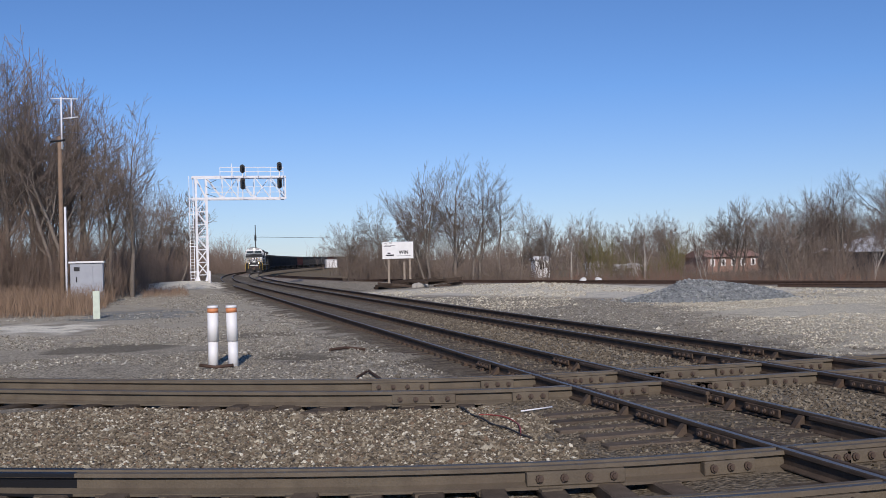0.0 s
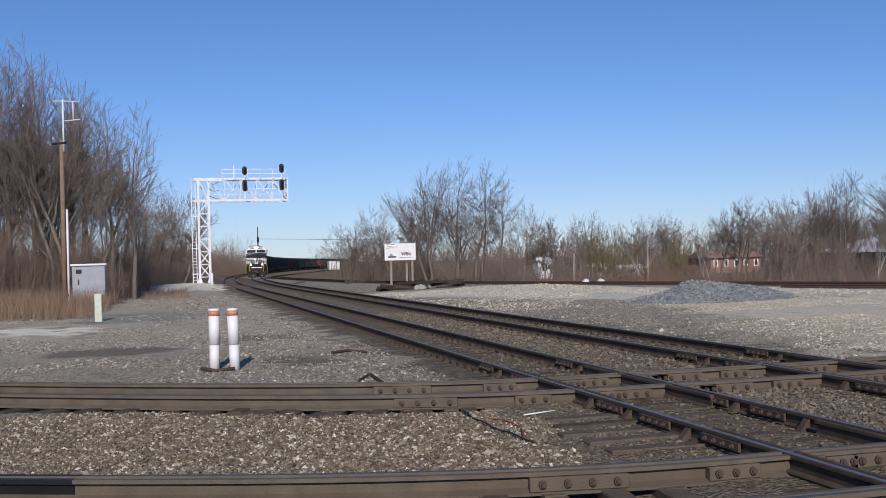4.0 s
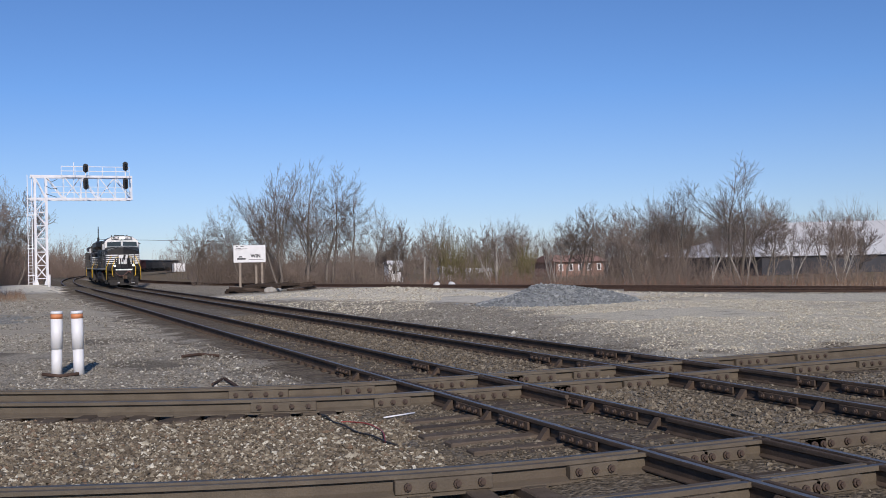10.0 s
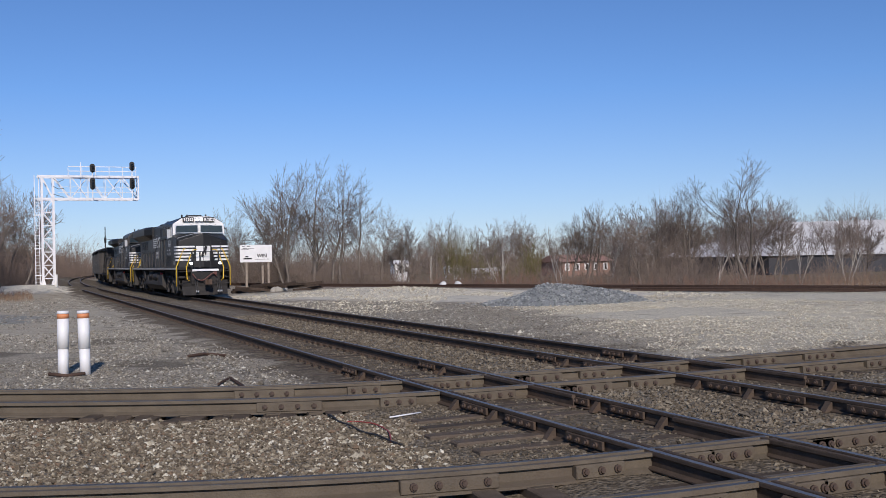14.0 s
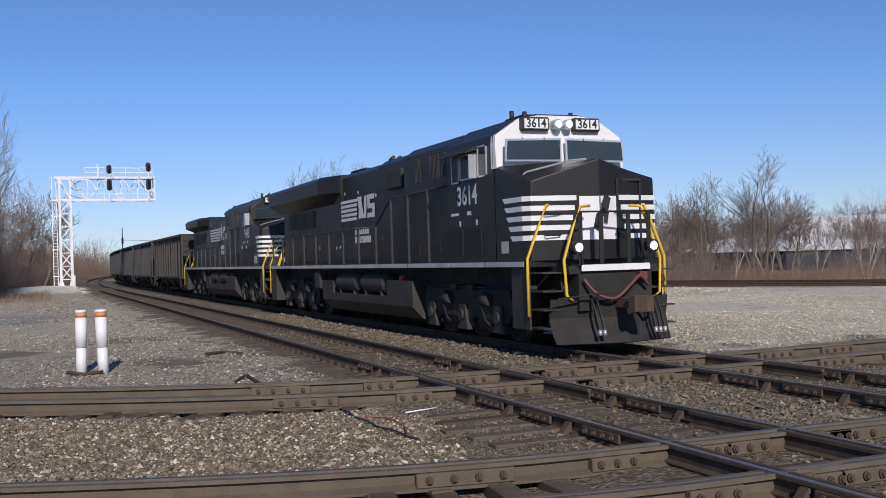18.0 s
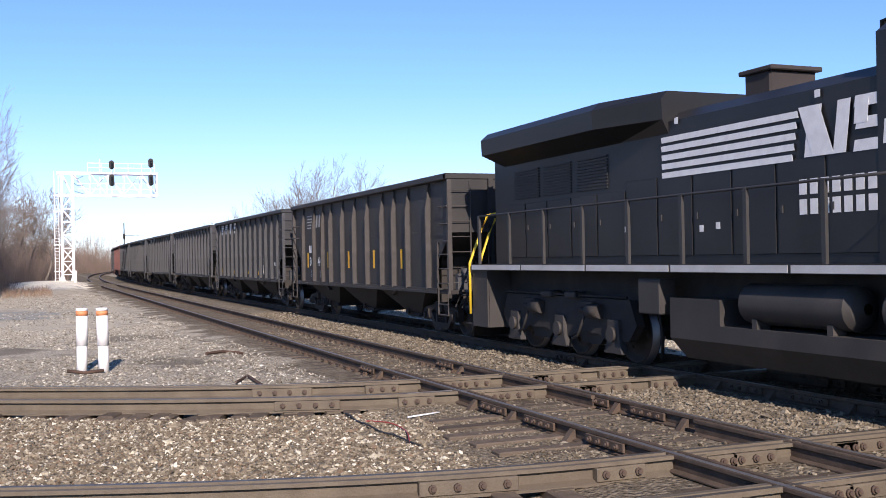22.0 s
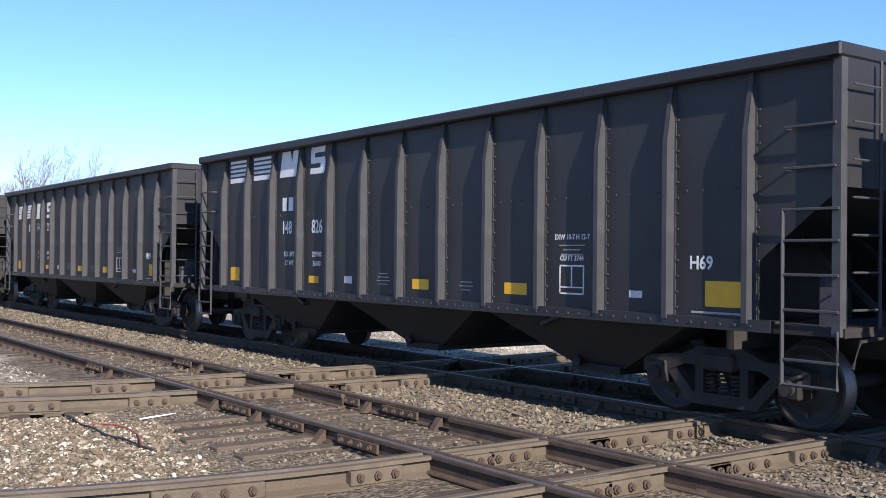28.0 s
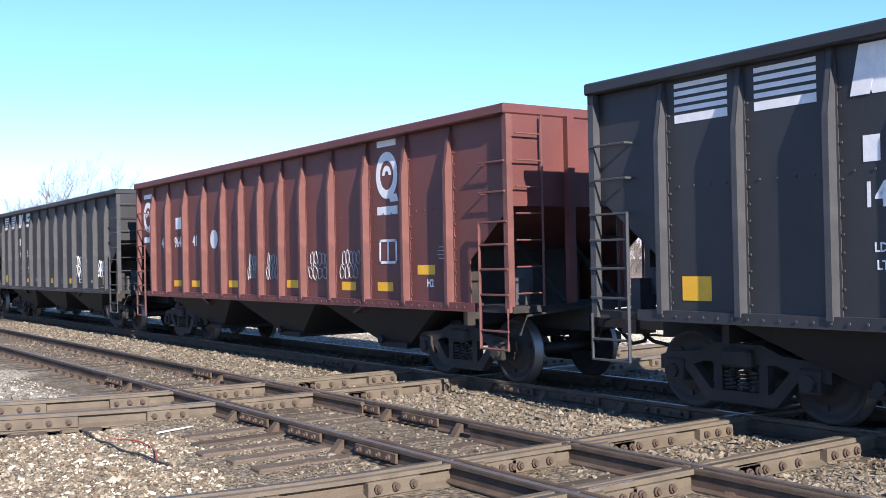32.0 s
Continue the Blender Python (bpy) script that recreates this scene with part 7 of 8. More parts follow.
    for pts in ([(-0.16, 2.35), (-0.06, 2.28), (0.0, 2.5), (0.12, 2.62), (0.05, 2.72), (-0.1, 2.6)], [(0.02, 2.6), (0.16, 2.68), (0.22, 2.9), (0.1, 2.98), (0.02, 2.8)], [(0.06, 2.44), (0.13, 2.4), (0.17, 2.64), (0.08, 2.66)]):
        prism(bm, pts, "y", Y(nf - 0.6), Y(nf - 0.575))
    part("emblem", bm, INK, panel)
    bm = bmesh.new()
    for f in (0.3, 0.72):
        x, u = at(f)
        box(bm, x - 0.02, Y(u - 0.03), 1.78, x + 0.02, Y(u + 0.05), 3.3)
    box(bm, at(0.3)[0], Y(at(0.5)[1] - 0.02), 3.25, at(0.72)[0], Y(at(0.5)[1] + 0.05), 3.3)
    part("door_frame", bm, ROOF, nose)
    for x, z in ((0.5, 2.62), (0.5, 2.2), (-1.0, 2.62), (-1.0, 2.2)):
        bm = bmesh.new()
        u = nf - 0.56 + 0.24 * abs(x) / 1.4
        tube(bm, [(x - 0.15, Y(u - 0.02), z), (x - 0.15, Y(u - 0.1), z), (x + 0.15, Y(u - 0.1), z), (x + 0.15, Y(u - 0.02), z)], 0.014, 5)
        part("grab_iron", bm, HEADS, nose)
    bm = bmesh.new()
    tube(bm, [(-1.42, Y(nf - 0.1), 3.4), (-1.3, Y(nf), 3.46), (-0.5, Y(nf - 0.35), 3.66), (-0.2, Y(nf - 0.42), 3.68)], 0.02, 5)
    part("grab_iron", bm, SILVER, nose)

    # cab
    c0, c1 = 1.0 + d, 3.6 + d
    sec = [(-1.5, 1.72), (-1.5, 4.1), (-1.48, 4.32), (-0.93, 4.68), (-0.5, 4.77), (0.5, 4.77), (0.93, 4.68), (1.48, 4.32), (1.5, 4.1), (1.5, 1.72)]
    bm = bmesh.new()
    prism(bm, sec, "y", Y(c0 + 0.12), Y(c1))
    cab = part("cab", bm, BLACK, loco)
    face = WHITE if white_cab else BLACK
    bm = bmesh.new()           # upper front of the cab, slightly raked
    f0 = [(-1.49, 3.62), (-1.49, 4.1), (-1.47, 4.3), (-0.92, 4.66), (-0.5, 4.73), (0.5, 4.73), (0.92, 4.66), (1.47, 4.3), (1.49, 4.1), (1.49, 3.62)]
    lo = [bm.verts.new((x, Y(c0 - 0.04 - 0.1 * (1 - abs(x) / 1.5) + (z - 3.6) * 0.1), z)) for x, z in f0]
    hi = [bm.verts.new((x * 1.01, Y(c0 + 0.2), z)) for x, z in f0]
    bm.faces.new(lo)
    bm.faces.new(list(reversed(hi)))
    for k in range(len(lo)):
        j = (k + 1) % len(lo)
        bm.faces.new((lo[j], lo[k], hi[k], hi[j]))
    bmesh.ops.recalc_face_normals(bm, faces=bm.faces)
    front = part("cab_front", bm, face, loco, "white cab front" if white_cab else "black cab front")
    for s in (-1, 1):
        bm = bmesh.new()
        pts = [(0.05, 3.76), (1.4, 3.74), (1.37, 4.2), (0.05, 4.24)]
        prism(bm, [(s * x, z) for x, z in pts], "y", 0, 0.02, m=Matrix.Translation((0, Y(c0 - 0.155), 0)) @ Matrix.Rotation(radians(-s * 4), 4, "Z"))
        frame_ = part("windscreen_frame", bm, SILVER if white_cab else POSTS, front)
        bm = bmesh.new()
        pts = [(0.09, 3.8), (1.36, 3.78), (1.33, 4.16), (0.09, 4.2)]
        prism(bm, [(s * x, z) for x, z in pts], "y", -0.012, 0.0, m=Matrix.Translation((0, Y(c0 - 0.155), 0)) @ Matrix.Rotation(radians(-s * 4), 4, "Z"))
        part("windscreen", bm, GLASS, frame_)
        for x in (0.45, 0.95):
            bm = bmesh.new()
            tube(bm, [(s * x, Y(c0 - 0.18), 4.24), (s * (x + 0.12), Y(c0 - 0.2), 3.9)], 0.014, 5)
            part("wiper", bm, HEADS, front)
        # number boards
        bm = bmesh.new()
        box(bm, s * 0.6 - 0.32, Y(c0 - 0.12), 4.4, s * 0.6 + 0.32, Y(c0 + 0.1), 4.68, bevel=0.03)
        nb = part("number_board", bm, POSTS if white_cab else HEADS, front)
        if True:
            bm = bmesh.new()
            box(bm, s * 0.6 - 0.27, Y(c0 - 0.13), 4.44, s * 0.6 + 0.27, Y(c0 - 0.121), 4.64)
            part("board_face", bm, WHITE, nb)
        lettering("lettering", number, 0.25, Matrix.Translation((s * 0.6, Y(c0 - 0.135), 4.54)) @ FACE_S, INK, nb, 0.003, "CENTER", 0.92, 0.02)
    for k, x in enumerate((-0.12, 0.12)):
        bm = bmesh.new()
        tube(bm, [(x, Y(c0 - 0.2), 4.53), (x, Y(c0 + 0.05), 4.53)], 0.105, 14)
        hl = part("headlight", bm, SILVER, front)
        bm = bmesh.new()
        disc(bm, (x, Y(c0 - 0.2), 4.53), (0, -1, 0), 0.078, 0.012, 14)
        part("lens", bm, DULL, hl)
        if lead:
            bm = bmesh.new()
            disc(bm, (x, Y(c0 - 0.213), 4.53), (0, -1, 0), 0.066, 0.004, 10)
            part("bulb", bm, LAMP, hl, "lit bulb")
    for s in (-1, 1):           # ditch lights
        bm = bmesh.new()
        tube(bm, [(s * 0.82, Y(-1.13), 1.95), (s * 0.82, Y(-0.97), 1.95)], 0.125, 14)
        hl = part("ditch_light", bm, HEADS, loco)
        bm = bmesh.new()
        disc(bm, (s * 0.82, Y(-1.13), 1.95), (0, -1, 0), 0.09, 0.012, 14)
        part("lens", bm, DULL, hl)
        if lead:
            bm = bmesh.new()
            disc(bm, (s * 0.82, Y(-1.143), 1.95), (0, -1, 0), 0.07, 0.004, 10)
            part("bulb", bm, LAMP, hl, "lit bulb")
    # cab side windows on both sides
    panes = ((1.4, 1.86, 3.5, 4.16), (1.94, 2.8, 3.5, 4.06), (2.86, 3.3, 3.46, 4.1))[0 if white_cab else 1:]
    dw = d * 0.42
    for s in (-1, 1):
        x = s * 1.5
        bm = bmesh.new()
        for u0, u1, z0, z1 in panes:
            u0, u1 = u0 + dw, u1 + dw
            for a in ((u0, z0, u1, z0 + 0.035), (u0, z1 - 0.035, u1, z1), (u0, z0, u0 + 0.035, z1), (u1 - 0.035, z0, u1, z1)):
                box(bm, min(x, x + s * 0.03), Y(a[0]), a[1], max(x, x + s * 0.03), Y(a[2]), a[3])
        wf = part("side_window_frame", bm, SILVER, cab)
        bm = bmesh.new()
        for u0, u1, z0, z1 in panes:
            box(bm, min(x, x + s * 0.012), Y(u0 + 0.03 + dw), z0 + 0.03, max(x, x + s * 0.012), Y(u1 - 0.03 + dw), z1 - 0.03)
        part("side_window", bm, GLASS, wf)
        bm = bmesh.new()
        prism(bm, [(x, 4.1), (x + s * 0.3, 4.02), (x + s * 0.31, 4.04), (x, 4.2)], "y", Y(1.85 + dw), Y(3.4 + dw))
        part("sunshade", bm, ROOF, cab)
        bm = bmesh.new()
        box(bm, min(x, x + s * 0.2), Y(1.9 + dw), 3.5, max(x, x + s * 0.2), Y(1.93 + dw), 4.0)
        part("wind_wing", bm, SILVER, cab)
    dw = d * 0.42
    text_w(cab, number, 2.5 + dw, 3.15, 0.58, DECAL, -1.502, LL, 0.95)
    plate(cab, 2.4 + dw, 2.78, 0.22, 0.09, DECAL, "mark_bar", -1.502, LL)
    plate(cab, 3.2 + dw, 2.78, 0.42, 0.06, DECAL, "print_bar", -1.502, LL)
    if not white_cab:
        bm = bmesh.new()
        box(bm, -1.512, Y(1.6), 1.76, -1.5, Y(3.85), 2.6, bevel=0.004)
        hatch = part("battery_hatch", bm, RUSTY, cab, "brown dirty battery hatch")
        for u0 in (1.9, 2.4, 2.9, 3.4):
            bm = bmesh.new()
            tube(bm, [(-1.512, Y(u0), 1.95), (-1.53, Y(u0), 1.95)], 0.035, 8)
            part("latch", bm, HEADS, hatch)
        for u0, u1 in ((4.7, 5.3), (5.4, 6.5), (6.6, 7.8)):
            bm = bmesh.new()
            box(bm, -1.352, Y(u0), 1.8, -1.341, Y(u1), 2.3, bevel=0.003)
            part("lower_panel", bm, RUSTY, cab)
    for u0 in (1.75, 2.75) if white_cab else ():
        bm = bmesh.new()
        for k in range(14):
            z = 1.86 + 0.042 * k
            box(bm, -1.53, Y(u0 + d), z, -1.5, Y(u0 + 0.82 + d), z + 0.022)
        part("louvre", bm, ROOF, cab)["kind"] = "stuff"
    bm = bmesh.new()
    for u0 in (1.0, 1.9):
        tube(bm, [(-1.55, Y(u0 + 0.9 + d), 2.5), (-1.55, Y(u0 + 0.9 + d), 2.62)], 0.02, 5)
    part("grab_iron", bm, SILVER, cab)
    plate(cab, 0.62 + d * 0.5, 2.0, 0.34 if white_cab else 0.62, 0.24 if white_cab else 0.32, SILL, "placard", -1.512, LL)
    bm = bmesh.new()
    box(bm, -0.55, Y(c0 + 0.6), 4.72, 0.3, Y(c0 + 1.5), 4.84, bevel=0.03)
    box(bm, -0.5, Y(c0 + 1.7), 4.72, 0.5, Y(c0 + 2.3), 4.80, bevel=0.03)
    for x in (-0.9, -0.6, 0.5):
        tube(bm, [(x, Y(c0 + 0.4), 4.65), (x, Y(c0 + 0.4), 4.86)], 0.05, 8)
    part("roof_gear", bm, ROOF, cab)

    # hood
    def hood(name, u0, u1, hw, z1, ch=0.16):
        bm = bmesh.new()
        prism(bm, [(-hw, 1.72), (-hw, z1 - ch), (-hw + ch * 1.4, z1), (hw - ch * 1.4, z1), (hw, z1 - ch), (hw, 1.72)], "y", Y(u0), Y(u1))
        return part(name, bm, BLACK, loco)
    aux = hood("equipment_hood", c1, c1 + 3.3, 1.34, 4.62, 0.2)
    h1 = hood("engine_hood", c1 + 3.3, hood1, 1.0, 4.64)
    h2 = hood("engine_hood", hood1, flare0, 0.97, 4.13 if not white_cab else 4.6)
    h3 = hood("radiator_hood", flare0, 21.9, 0.97, 4.35 if white_cab else 4.2)
    bm = bmesh.new()           # flared radiator wing
    wt, wall_, under = (4.58, 0.44, 0.22) if white_cab else (4.46, 0.34, 0.12)
    sec = [(-0.97, wt - 0.22 - wall_ - under), (-1.5, wt - 0.12 - wall_), (-1.52, wt - 0.14), (-1.36, wt), (1.36, wt), (1.52, wt - 0.14), (1.5, wt - 0.12 - wall_), (0.97, wt - 0.22 - wall_ - under)]
    lo = [bm.verts.new((x * (1.0 if abs(x) < 1 else 0.72), Y(flare0 - 0.35), z)) for x, z in sec]
    a_ = [bm.verts.new((x, Y(flare0 + (0.75 if white_cab else 1.1)), z)) for x, z in sec]
    b_ = [bm.verts.new((x, Y(22.15 if white_cab else 21.4), z)) for x, z in sec]
    for p, q in ((lo, a_), (a_, b_)):
        for k in range(len(sec)):
            j = (k + 1) % len(sec)
            bm.faces.new((p[j], p[k], q[k], q[j]))
    bm.faces.new(lo)
    bm.faces.new(list(reversed(b_)))
    bmesh.ops.recalc_face_normals(bm, faces=bm.faces)
    part("radiator_wing", bm, BLACK, loco)
    bm = bmesh.new()
    for k in range(4):
        if flare0 + 1.2 + 1.6 * k < 20.2:
            box(bm, -1.1, Y(flare0 + 1.2 + 1.6 * k), wt - 0.01, 1.1, Y(min(flare0 + 2.6 + 1.6 * k, 21.2)), wt + 0.03)
    part("roof_grille", bm, ROOF, loco)
    # grilles high on the equipment hood
    for u0, w_ in ((c1 + 0.15, 0.55), (c1 + 0.85, 0.7), (c1 + 2.1, 0.5)):
        bm = bmesh.new()
        n = int(w_ / 0.085)
        for k in range(n):
            box(bm, -1.36, Y(u0 + 0.085 * k), 3.72, -1.32, Y(u0 + 0.085 * k + 0.035), 4.28)
        gr = part("grille", bm, POSTS, aux)
        bm = bmesh.new()
        box(bm, -1.334, Y(u0 - 0.02), 3.7, -1.322, Y(u0 + w_), 4.3)
        part("grille_back", bm, HEADS, gr)
    plate(aux, c1 + 1.75, 4.1, 0.16, 0.12, DECAL, "placard", -1.324, LL)
    for u0 in (c1 + 0.9, c1 + 2.3):
        bm = bmesh.new()
        for k in range(5):
            box(bm, -1.36, Y(u0), 1.95 + 0.055 * k, -1.32, Y(u0 + 0.45), 1.98 + 0.055 * k)
        part("louvre", bm, ROOF, aux)["kind"] = "stuff"
    bx("locker_box", -1.18, c1 + 4.0, 3.75, -0.97, c1 + 5.2, 4.25, GRIME, 0.02, h1)
    # access doors with latches along the engine hood
    u0 = c1 + 3.5
    k = 0
    while u0 < 21.3:
        w_ = 0.95
        if not (flare0 - 0.4 < u0 < 21.9 and False):
            bm = bmesh.new()
            box(bm, -0.99, Y(u0), 1.85, -0.972, Y(u0 + w_ - 0.06), 3.1 if u0 < flare0 else 2.95, bevel=0.006)
            dr = part("hood_door", bm, BLACK, loco)
            bm = bmesh.new()
            box(bm, -1.01, Y(u0 + w_ - 0.16), 2.4, -0.99, Y(u0 + w_ - 0.11), 2.5)
            part("latch", bm, POSTS, dr)
        u0 += w_
        k += 1
    for k in range(3):           # shutters below the wing
        bm = bmesh.new()
        for j in range(11):
            box(bm, -1.0, Y(17.2 + 1.3 * k), 3.05 + 0.055 * j, -0.97, Y(18.3 + 1.3 * k), 3.08 + 0.055 * j)
        part("radiator_shutter", bm, ROOF, h3)["kind"] = "stuff"
    for u, z in ((flare0 - 0.6, 3.95), (10.3, 3.7), (9.6, 3.72), (14.5, 2.25), (14.1, 2.28), (16.6, 2.3), (12.0, 3.9)):
        plate(loco, u, z, 0.1, 0.1, DECAL, "placard", -0.995, LL)
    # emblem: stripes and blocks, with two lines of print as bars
    e0 = 10.35 if white_cab else 10.6
    for j in range(5):
        skew(loco, e0 + 1.75 + 0.03 * j, e0 + 3.5 + (0.0 if white_cab else 1.4), 3.68 - 0.14 * j - 0.045, 3.68 - 0.14 * j + 0.045, -0.02, DECAL, "emblem_stripe", -0.994, LL)
    for a, b, ln in ((1.42, 1.66, 0.1), (0.92, 1.14, 0.1), (1.12, 1.5, -0.25)):
        skew(loco, e0 + a, e0 + b, 3.1, 3.76, ln, DECAL, "emblem", -0.994, LL)
    for z, a, b in ((3.7, 0.1, 0.78), (3.43, 0.12, 0.76), (3.16, 0.12, 0.8)):
        skew(loco, e0 + a, e0 + b, z - 0.07, z + 0.07, 0.03, DECAL, "emblem", -0.994, LL)
    skew(loco, e0 + 0.56, e0 + 0.78, 3.43, 3.72, 0.03, DECAL, "emblem", -0.994, LL)
    skew(loco, e0 + 0.1, e0 + 0.32, 3.14, 3.43, 0.03, DECAL, "emblem", -0.994, LL)
    for z, n in ((2.72, 7), (2.46, 8)):
        for k in range(n):
            plate(loco, e0 + (2.0 if white_cab else 1.7) - 0.2 * k, z, 0.14, 0.2, DECAL, "mark_bar", -0.994, LL)
    # exhaust and horns
    bm = bmesh.new()
    st = 13.5 if not white_cab else flare0 - 1.1
    top_, len_ = (4.75, 1.5) if white_cab else (4.58, 0.75)
    box(bm, -0.42, Y(st + 0.08), 4.05, 0.42, Y(st + len_ - 0.08), top_ - 0.06, bevel=0.03)
    box(bm, -0.47, Y(st), top_ - 0.07, 0.47, Y(st + len_), top_, bevel=0.015)
    part("exhaust_stack", bm, mat("burnt_stack", (0.032, 0.025, 0.023), 0.8, 0, 4, 0.3, 0.1) if "burnt_stack" not in bpy.data.materials else bpy.data.materials["burnt_stack"], loco)
    bm = bmesh.new()
    for x in (-0.5, -0.3):
        tube(bm, [(x, Y(hood1 + 0.35), 4.1 if not white_cab else 4.55), (x, Y(hood1 + 0.35), 4.72), (x, Y(hood1 + 0.05), 4.78)], 0.06, 8)
    part("horn", bm, POSTS, loco)

    # walkway handrails
    def post_run(s, u0, u1, step):
        us = span(u0, u1, step)
        for u in us:
            bm = bmesh.new()
            box(bm, s * 1.5 - 0.025, Y(u) - 0.035, 1.72, s * 1.5 + 0.025, Y(u) + 0.035, 2.75)
            part("handrail_post", bm, POSTS, loco)
        bm = bmesh.new()
        tube(bm, [(s * 1.5, Y(u), 2.74) for u in us], 0.022, 6)
        part("handrail", bm, POSTS, loco)
    for s in (-1, 1):
        post_run(s, c1 + 5.3, 21.6, 1.5)
        bm = bmesh.new()
        tube(bm, [(s * 1.5, Y(c1 + 5.3), 2.74), (s * 1.42, Y(c1 + 4.2), 3.45), (s * 1.42, Y(c1 + 0.3), 3.48)], 0.022, 6)
        part("handrail", bm, POSTS, loco)
        for u in (c1 + 1.5, c1 + 2.9, c1 + 4.2):
            bm = bmesh.new()
            box(bm, s * 1.42 - 0.025, Y(u) - 0.03, 1.72, s * 1.42 + 0.025, Y(u) + 0.03, 3.47)
            part("handrail_post", bm, POSTS, loco)
    # steps, corner sheets, yellow grab rails at both ends
    for e, ue in ((-1, -0.35), (1, 22.0)):
        for s in (-1, 1):
            bm = bmesh.new()
            box(bm, min(s * 1.46, s * 1.5), min(Y(ue), Y(ue - e * 0.75)), 0.4, max(s * 1.46, s * 1.5), max(Y(ue), Y(ue - e * 0.75)) - 0.0, 1.6)
            box(bm, min(s * 0.85, s * 1.46), Y(ue - e * 0.75) - 0.02, 0.4, max(s * 0.85, s * 1.46), Y(ue - e * 0.75) + 0.02, 1.6)
            sw = part("step_well", bm, GRIME, loco)
            for z in (0.45, 0.8, 1.15, 1.5):
                bm = bmesh.new()
                box(bm, min(s * 0.9, s * 1.46), min(Y(ue + e * 0.5), Y(ue - e * 0.1)), z - 0.03, max(s * 0.9, s * 1.46), max(Y(ue + e * 0.5), Y(ue - e * 0.1)), z)
                part("step", bm, GRIME, sw)
            bm = bmesh.new()
            tube(bm, [(s * 1.54, Y(ue + e * 0.05), 0.65), (s * 1.54, Y(ue + e * 0.05), 1.75), (s * 1.3, Y(ue + e * 0.05), 2.35), (s * 1.1, Y(ue + e * 0.05), 2.78), (s * 0.92, Y(ue - e * 0.05), 2.82)], 0.03, 8)
            part("grab_rail", bm, HANDY, loco, "yellow grab rail")
            bm = bmesh.new()
            tube(bm, [(s * 0.9, Y(ue + e * 0.62), 0.95), (s * 1.02, Y(ue + e * 0.62), 1.05), (s * 1.06, Y(ue + e * 0.62), 1.72), (s * 0.84, Y(ue + e * 0.6), 2.35), (s * 0.66, Y(ue + e * 0.6), 2.72), (s * 0.44, Y(ue + e * 0.55), 2.74)], 0.03, 8)
            part("grab_rail", bm, HANDY, loco, "yellow grab rail")
        bm = bmesh.new()
        box(bm, -0.98, min(Y(ue), Y(ue + e * 0.65)), 1.45, 0.98, max(Y(ue), Y(ue + e * 0.65)), 1.6)
        box(bm, -0.8, min(Y(ue), Y(ue + e * 0.7)), 0.75, 0.8, max(Y(ue), Y(ue + e * 0.7)), 1.45)
        part("end_platform", bm, UNDER, loco)
        bm = bmesh.new()
        box(bm, -0.75, min(Y(ue + e * 0.72), Y(ue + e * 0.74)), 1.5, 0.75, max(Y(ue + e * 0.72), Y(ue + e * 0.74)), 1.62)
        part("end_stripe", bm, WHITE, loco)
        bm = bmesh.new()
        tube(bm, [(-0.75, Y(ue + e * 0.72), 1.6), (-0.75, Y(ue + e * 0.72), 2.62), (0.75, Y(ue + e * 0.72), 2.62), (0.75, Y(ue + e * 0.72), 1.6)], 0.024, 6)
        for x in (-0.75, -0.3, 0.3, 0.75):
            box(bm, x - 0.045, min(Y(ue + e * 0.71), Y(ue + e * 0.73)), 1.6, x + 0.045, max(Y(ue + e * 0.71), Y(ue + e * 0.73)), 2.6)
        part("end_rail", bm, HEADS, loco)
        # plow: a low curved blade swept back at the ends
        bm = bmesh.new()
        cols = []
        for px in (-1.3, -0.95, -0.5, -0.12, 0.12, 0.5, 0.95, 1.3):
            back = ue + e * (0.86 - 0.38 * abs(px) / 1.3)
            top_z = 0.88 + 0.1 * abs(px) / 1.3
            cols.append([bm.verts.new((px * k, Y(back + e * o), z)) for k, o, z in ((1.0, 0.0, top_z), (1.0, -0.07, 0.62), (0.99, 0.0, 0.36), (0.97, 0.14, 0.14))])
        fs = [bm.faces.new((a[r], b[r], b[r + 1], a[r + 1])) for a, b in zip(cols, cols[1:]) for r in range(3)]
        bmesh.ops.recalc_face_normals(bm, faces=fs)
        bmesh.ops.solidify(bm, geom=fs, thickness=0.03)
        part("plow", bm, UNDER, loco)
        coupler(loco, Y(ue + e * 0.75), e)
        bm = bmesh.new()
        tube(bm, smooth_line([(-0.75, Y(ue + e * 0.8), 1.35), (-0.55, Y(ue + e * 0.92), 1.08), (-0.2, Y(ue + e * 1.0), 0.98), (0.15, Y(ue + e * 0.98), 1.22), (0.4, Y(ue + e * 0.92), 1.38), (0.62, Y(ue + e * 0.85), 1.2)], 5), 0.032, 7)
        box(bm, 0.45, min(Y(ue + e * 0.72), Y(ue + e * 0.84)), 1.3, 0.62, max(Y(ue + e * 0.72), Y(ue + e * 0.84)), 1.46)
        part("jumper_hose", bm, REDHOSE, loco)
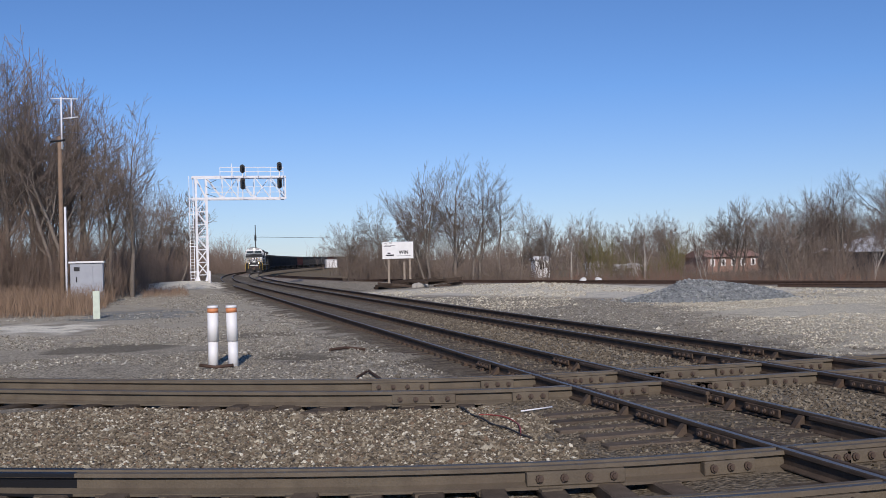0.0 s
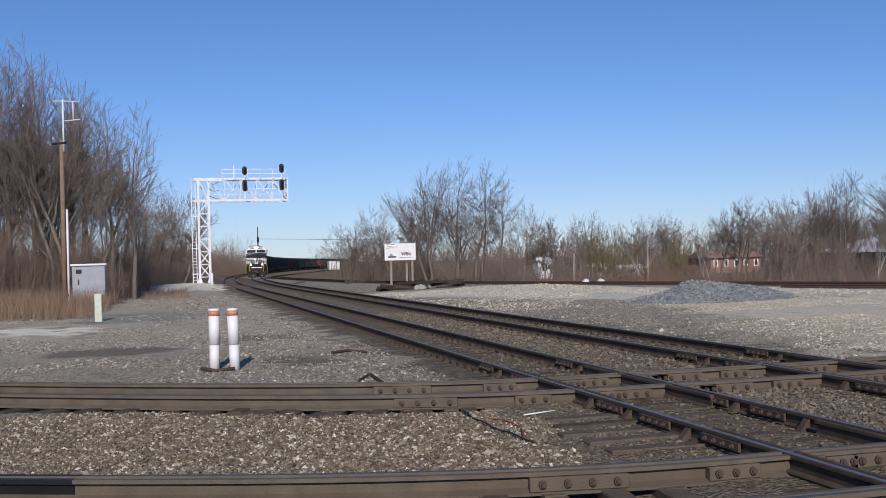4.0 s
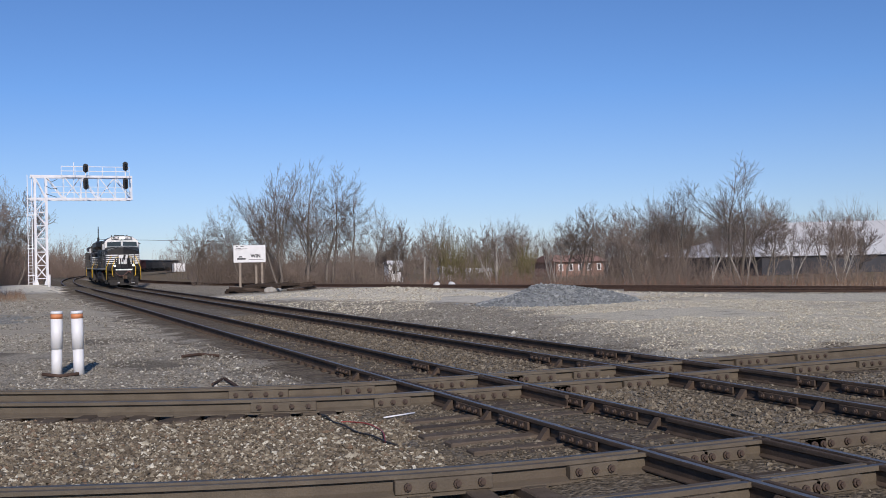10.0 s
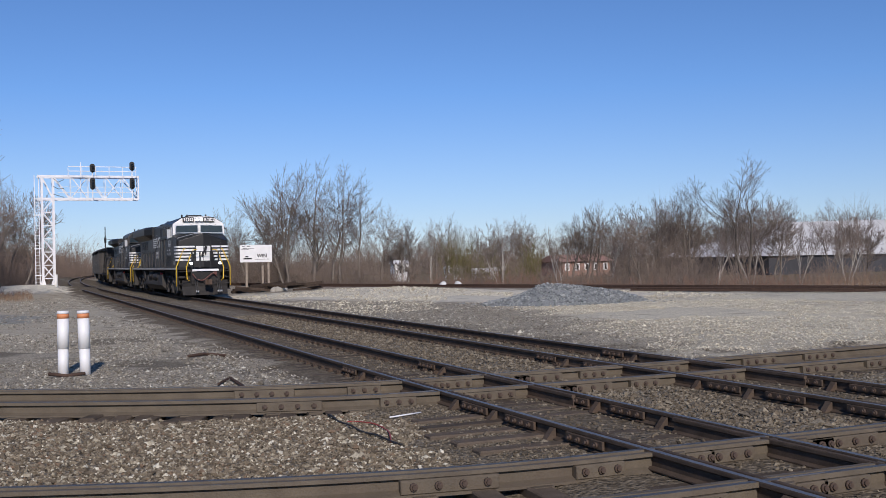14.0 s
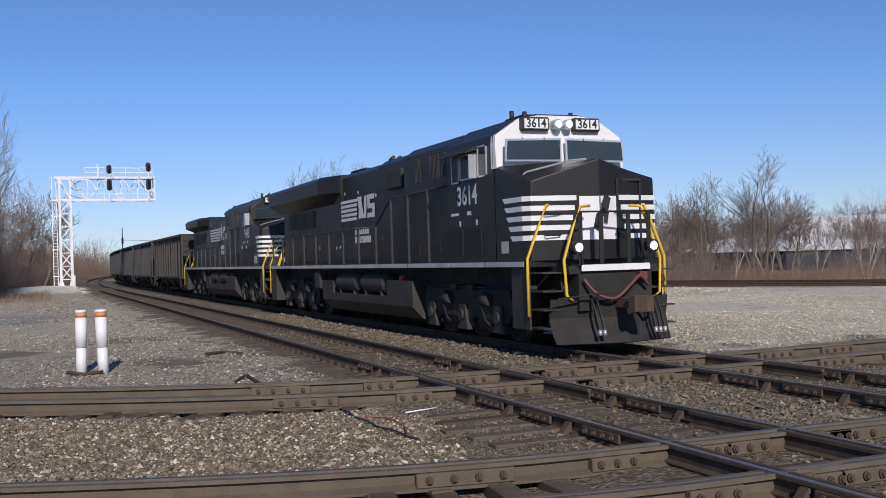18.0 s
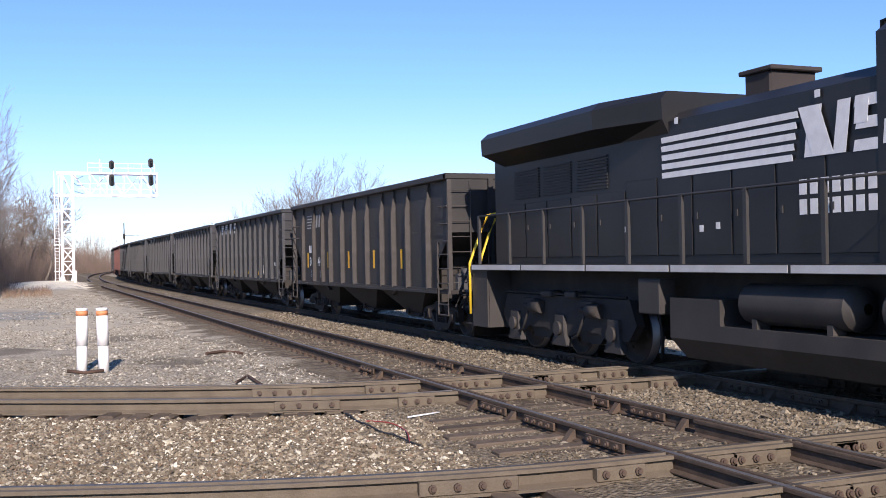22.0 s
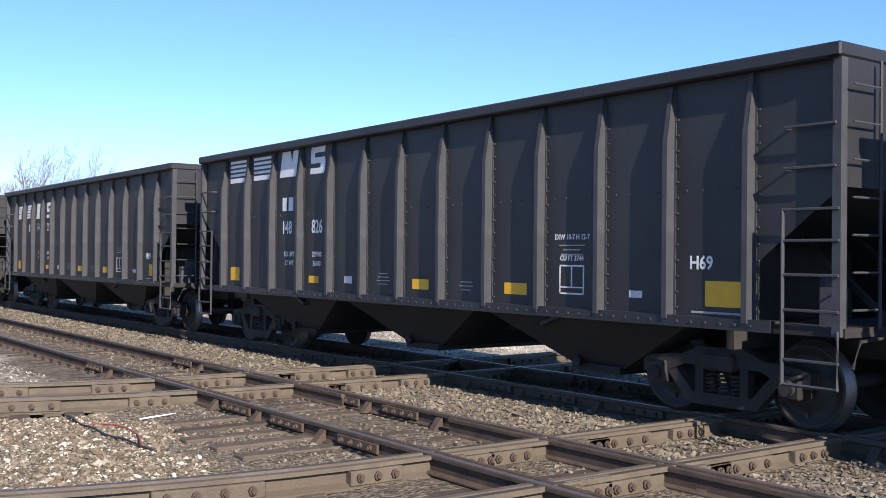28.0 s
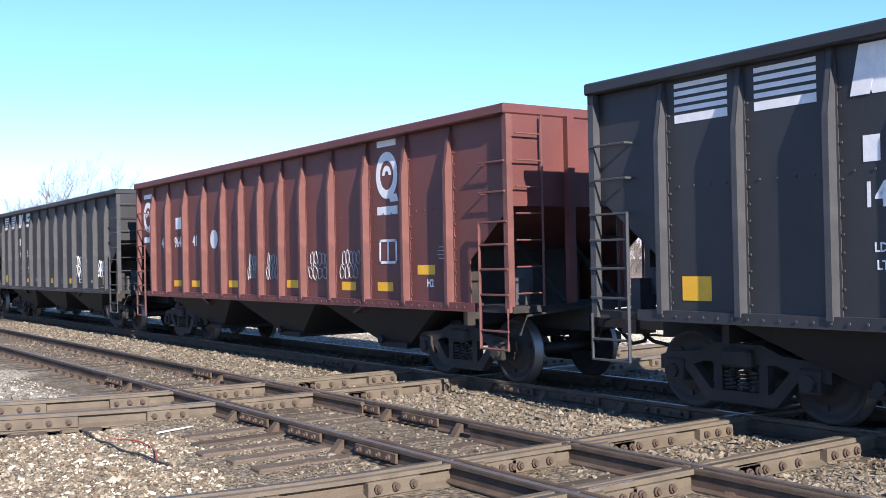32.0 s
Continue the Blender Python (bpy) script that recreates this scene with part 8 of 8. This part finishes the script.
        for x in (-0.6, -0.5, 0.62, 0.72, 0.82):
            bm = bmesh.new()
            tube(bm, [(x, Y(ue + e * 0.8), 1.0), (x, Y(ue + e * 0.95), 0.7), (x + 0.03, Y(ue + e * 1.02), 0.4)], 0.025, 5)
            tube(bm, [(x + 0.03, Y(ue + e * 1.02), 0.4), (x + 0.03, Y(ue + e * 1.04), 0.3)], 0.04, 6, 1)
            part("air_hose", bm, [HEADS, SILVER], loco)
    return loco


loco_a = locomotive("black lead diesel locomotive with white nose stripes and lit headlights", True, "3614", 0.0, 14.0, 10.0, True)
loco_b = locomotive("dusty black diesel locomotive with white nose stripes, second in the train", False, "9445", 1.0, 15.7, 11.0, False)


# ---- motion ----
SPEED, START = 10.83, 212.94
LAG = ((0.0, 0.0), (24.0, 0.0), (27.0, 0.17), (28.0, 0.3), (29.0, 0.38), (30.0, 0.22), (31.0, 0.0), (32.0, -0.45))   # slack in the speed


def front_at(t):
    """Metres along the track of the train's front: it gathers speed until second 16."""
    if t >= 16:
        return START - SPEED * t + float(np.interp(t, *zip(*LAG)))
    u = 16 - t
    if t >= 8:
        return START - SPEED * 16 + SPEED * u - 0.112 * u * u
    return START - SPEED * 16 + SPEED * 8 - 0.112 * 64 + 8.95 * (8 - t)


def along(s, base, length):
    """Pose of a vehicle whose front reference lies s metres along the far main track."""
    a, b = main_at(s + length * 0.13, M2), main_at(s + length * 0.87, M2)
    h = math.degrees(math.atan2(-(b[0] - a[0]), b[1] - a[1]))
    return pose((a[0] + b[0]) / 2, (a[1] + b[1]) / 2, 0, 0, 0, h)


TRAIN = [(loco_a, -0.3, LL), (loco_b, 23.5, LL)] + [(c, 46.79 + 16.41 * k - (0.05 if k == 0 else 0.0), HL) for k, c in enumerate(hoppers)]


def motions():
    for ob, lead, length in TRAIN:
        walk(ob, [(t, along(front_at(t) + lead, 0, length)) for t in [0.5 * i for i in range(65)]])
    # rolling wheels
    for ob, lead, length in TRAIN[:10]:
        for w_ in [o for o in ob.children_recursive if o.name.startswith("wheelset")]:
            r = 0.533 if w_.data == W_LOC else 0.457
            at = w_.matrix_basis.translation.copy()
            walk(w_, [(k / FPS, Matrix.Translation(at) @ Matrix.Rotation((front_at(0) - front_at(k / FPS)) / r, 4, "X")) for k in range(int(32 * FPS) + 1)])


motions()
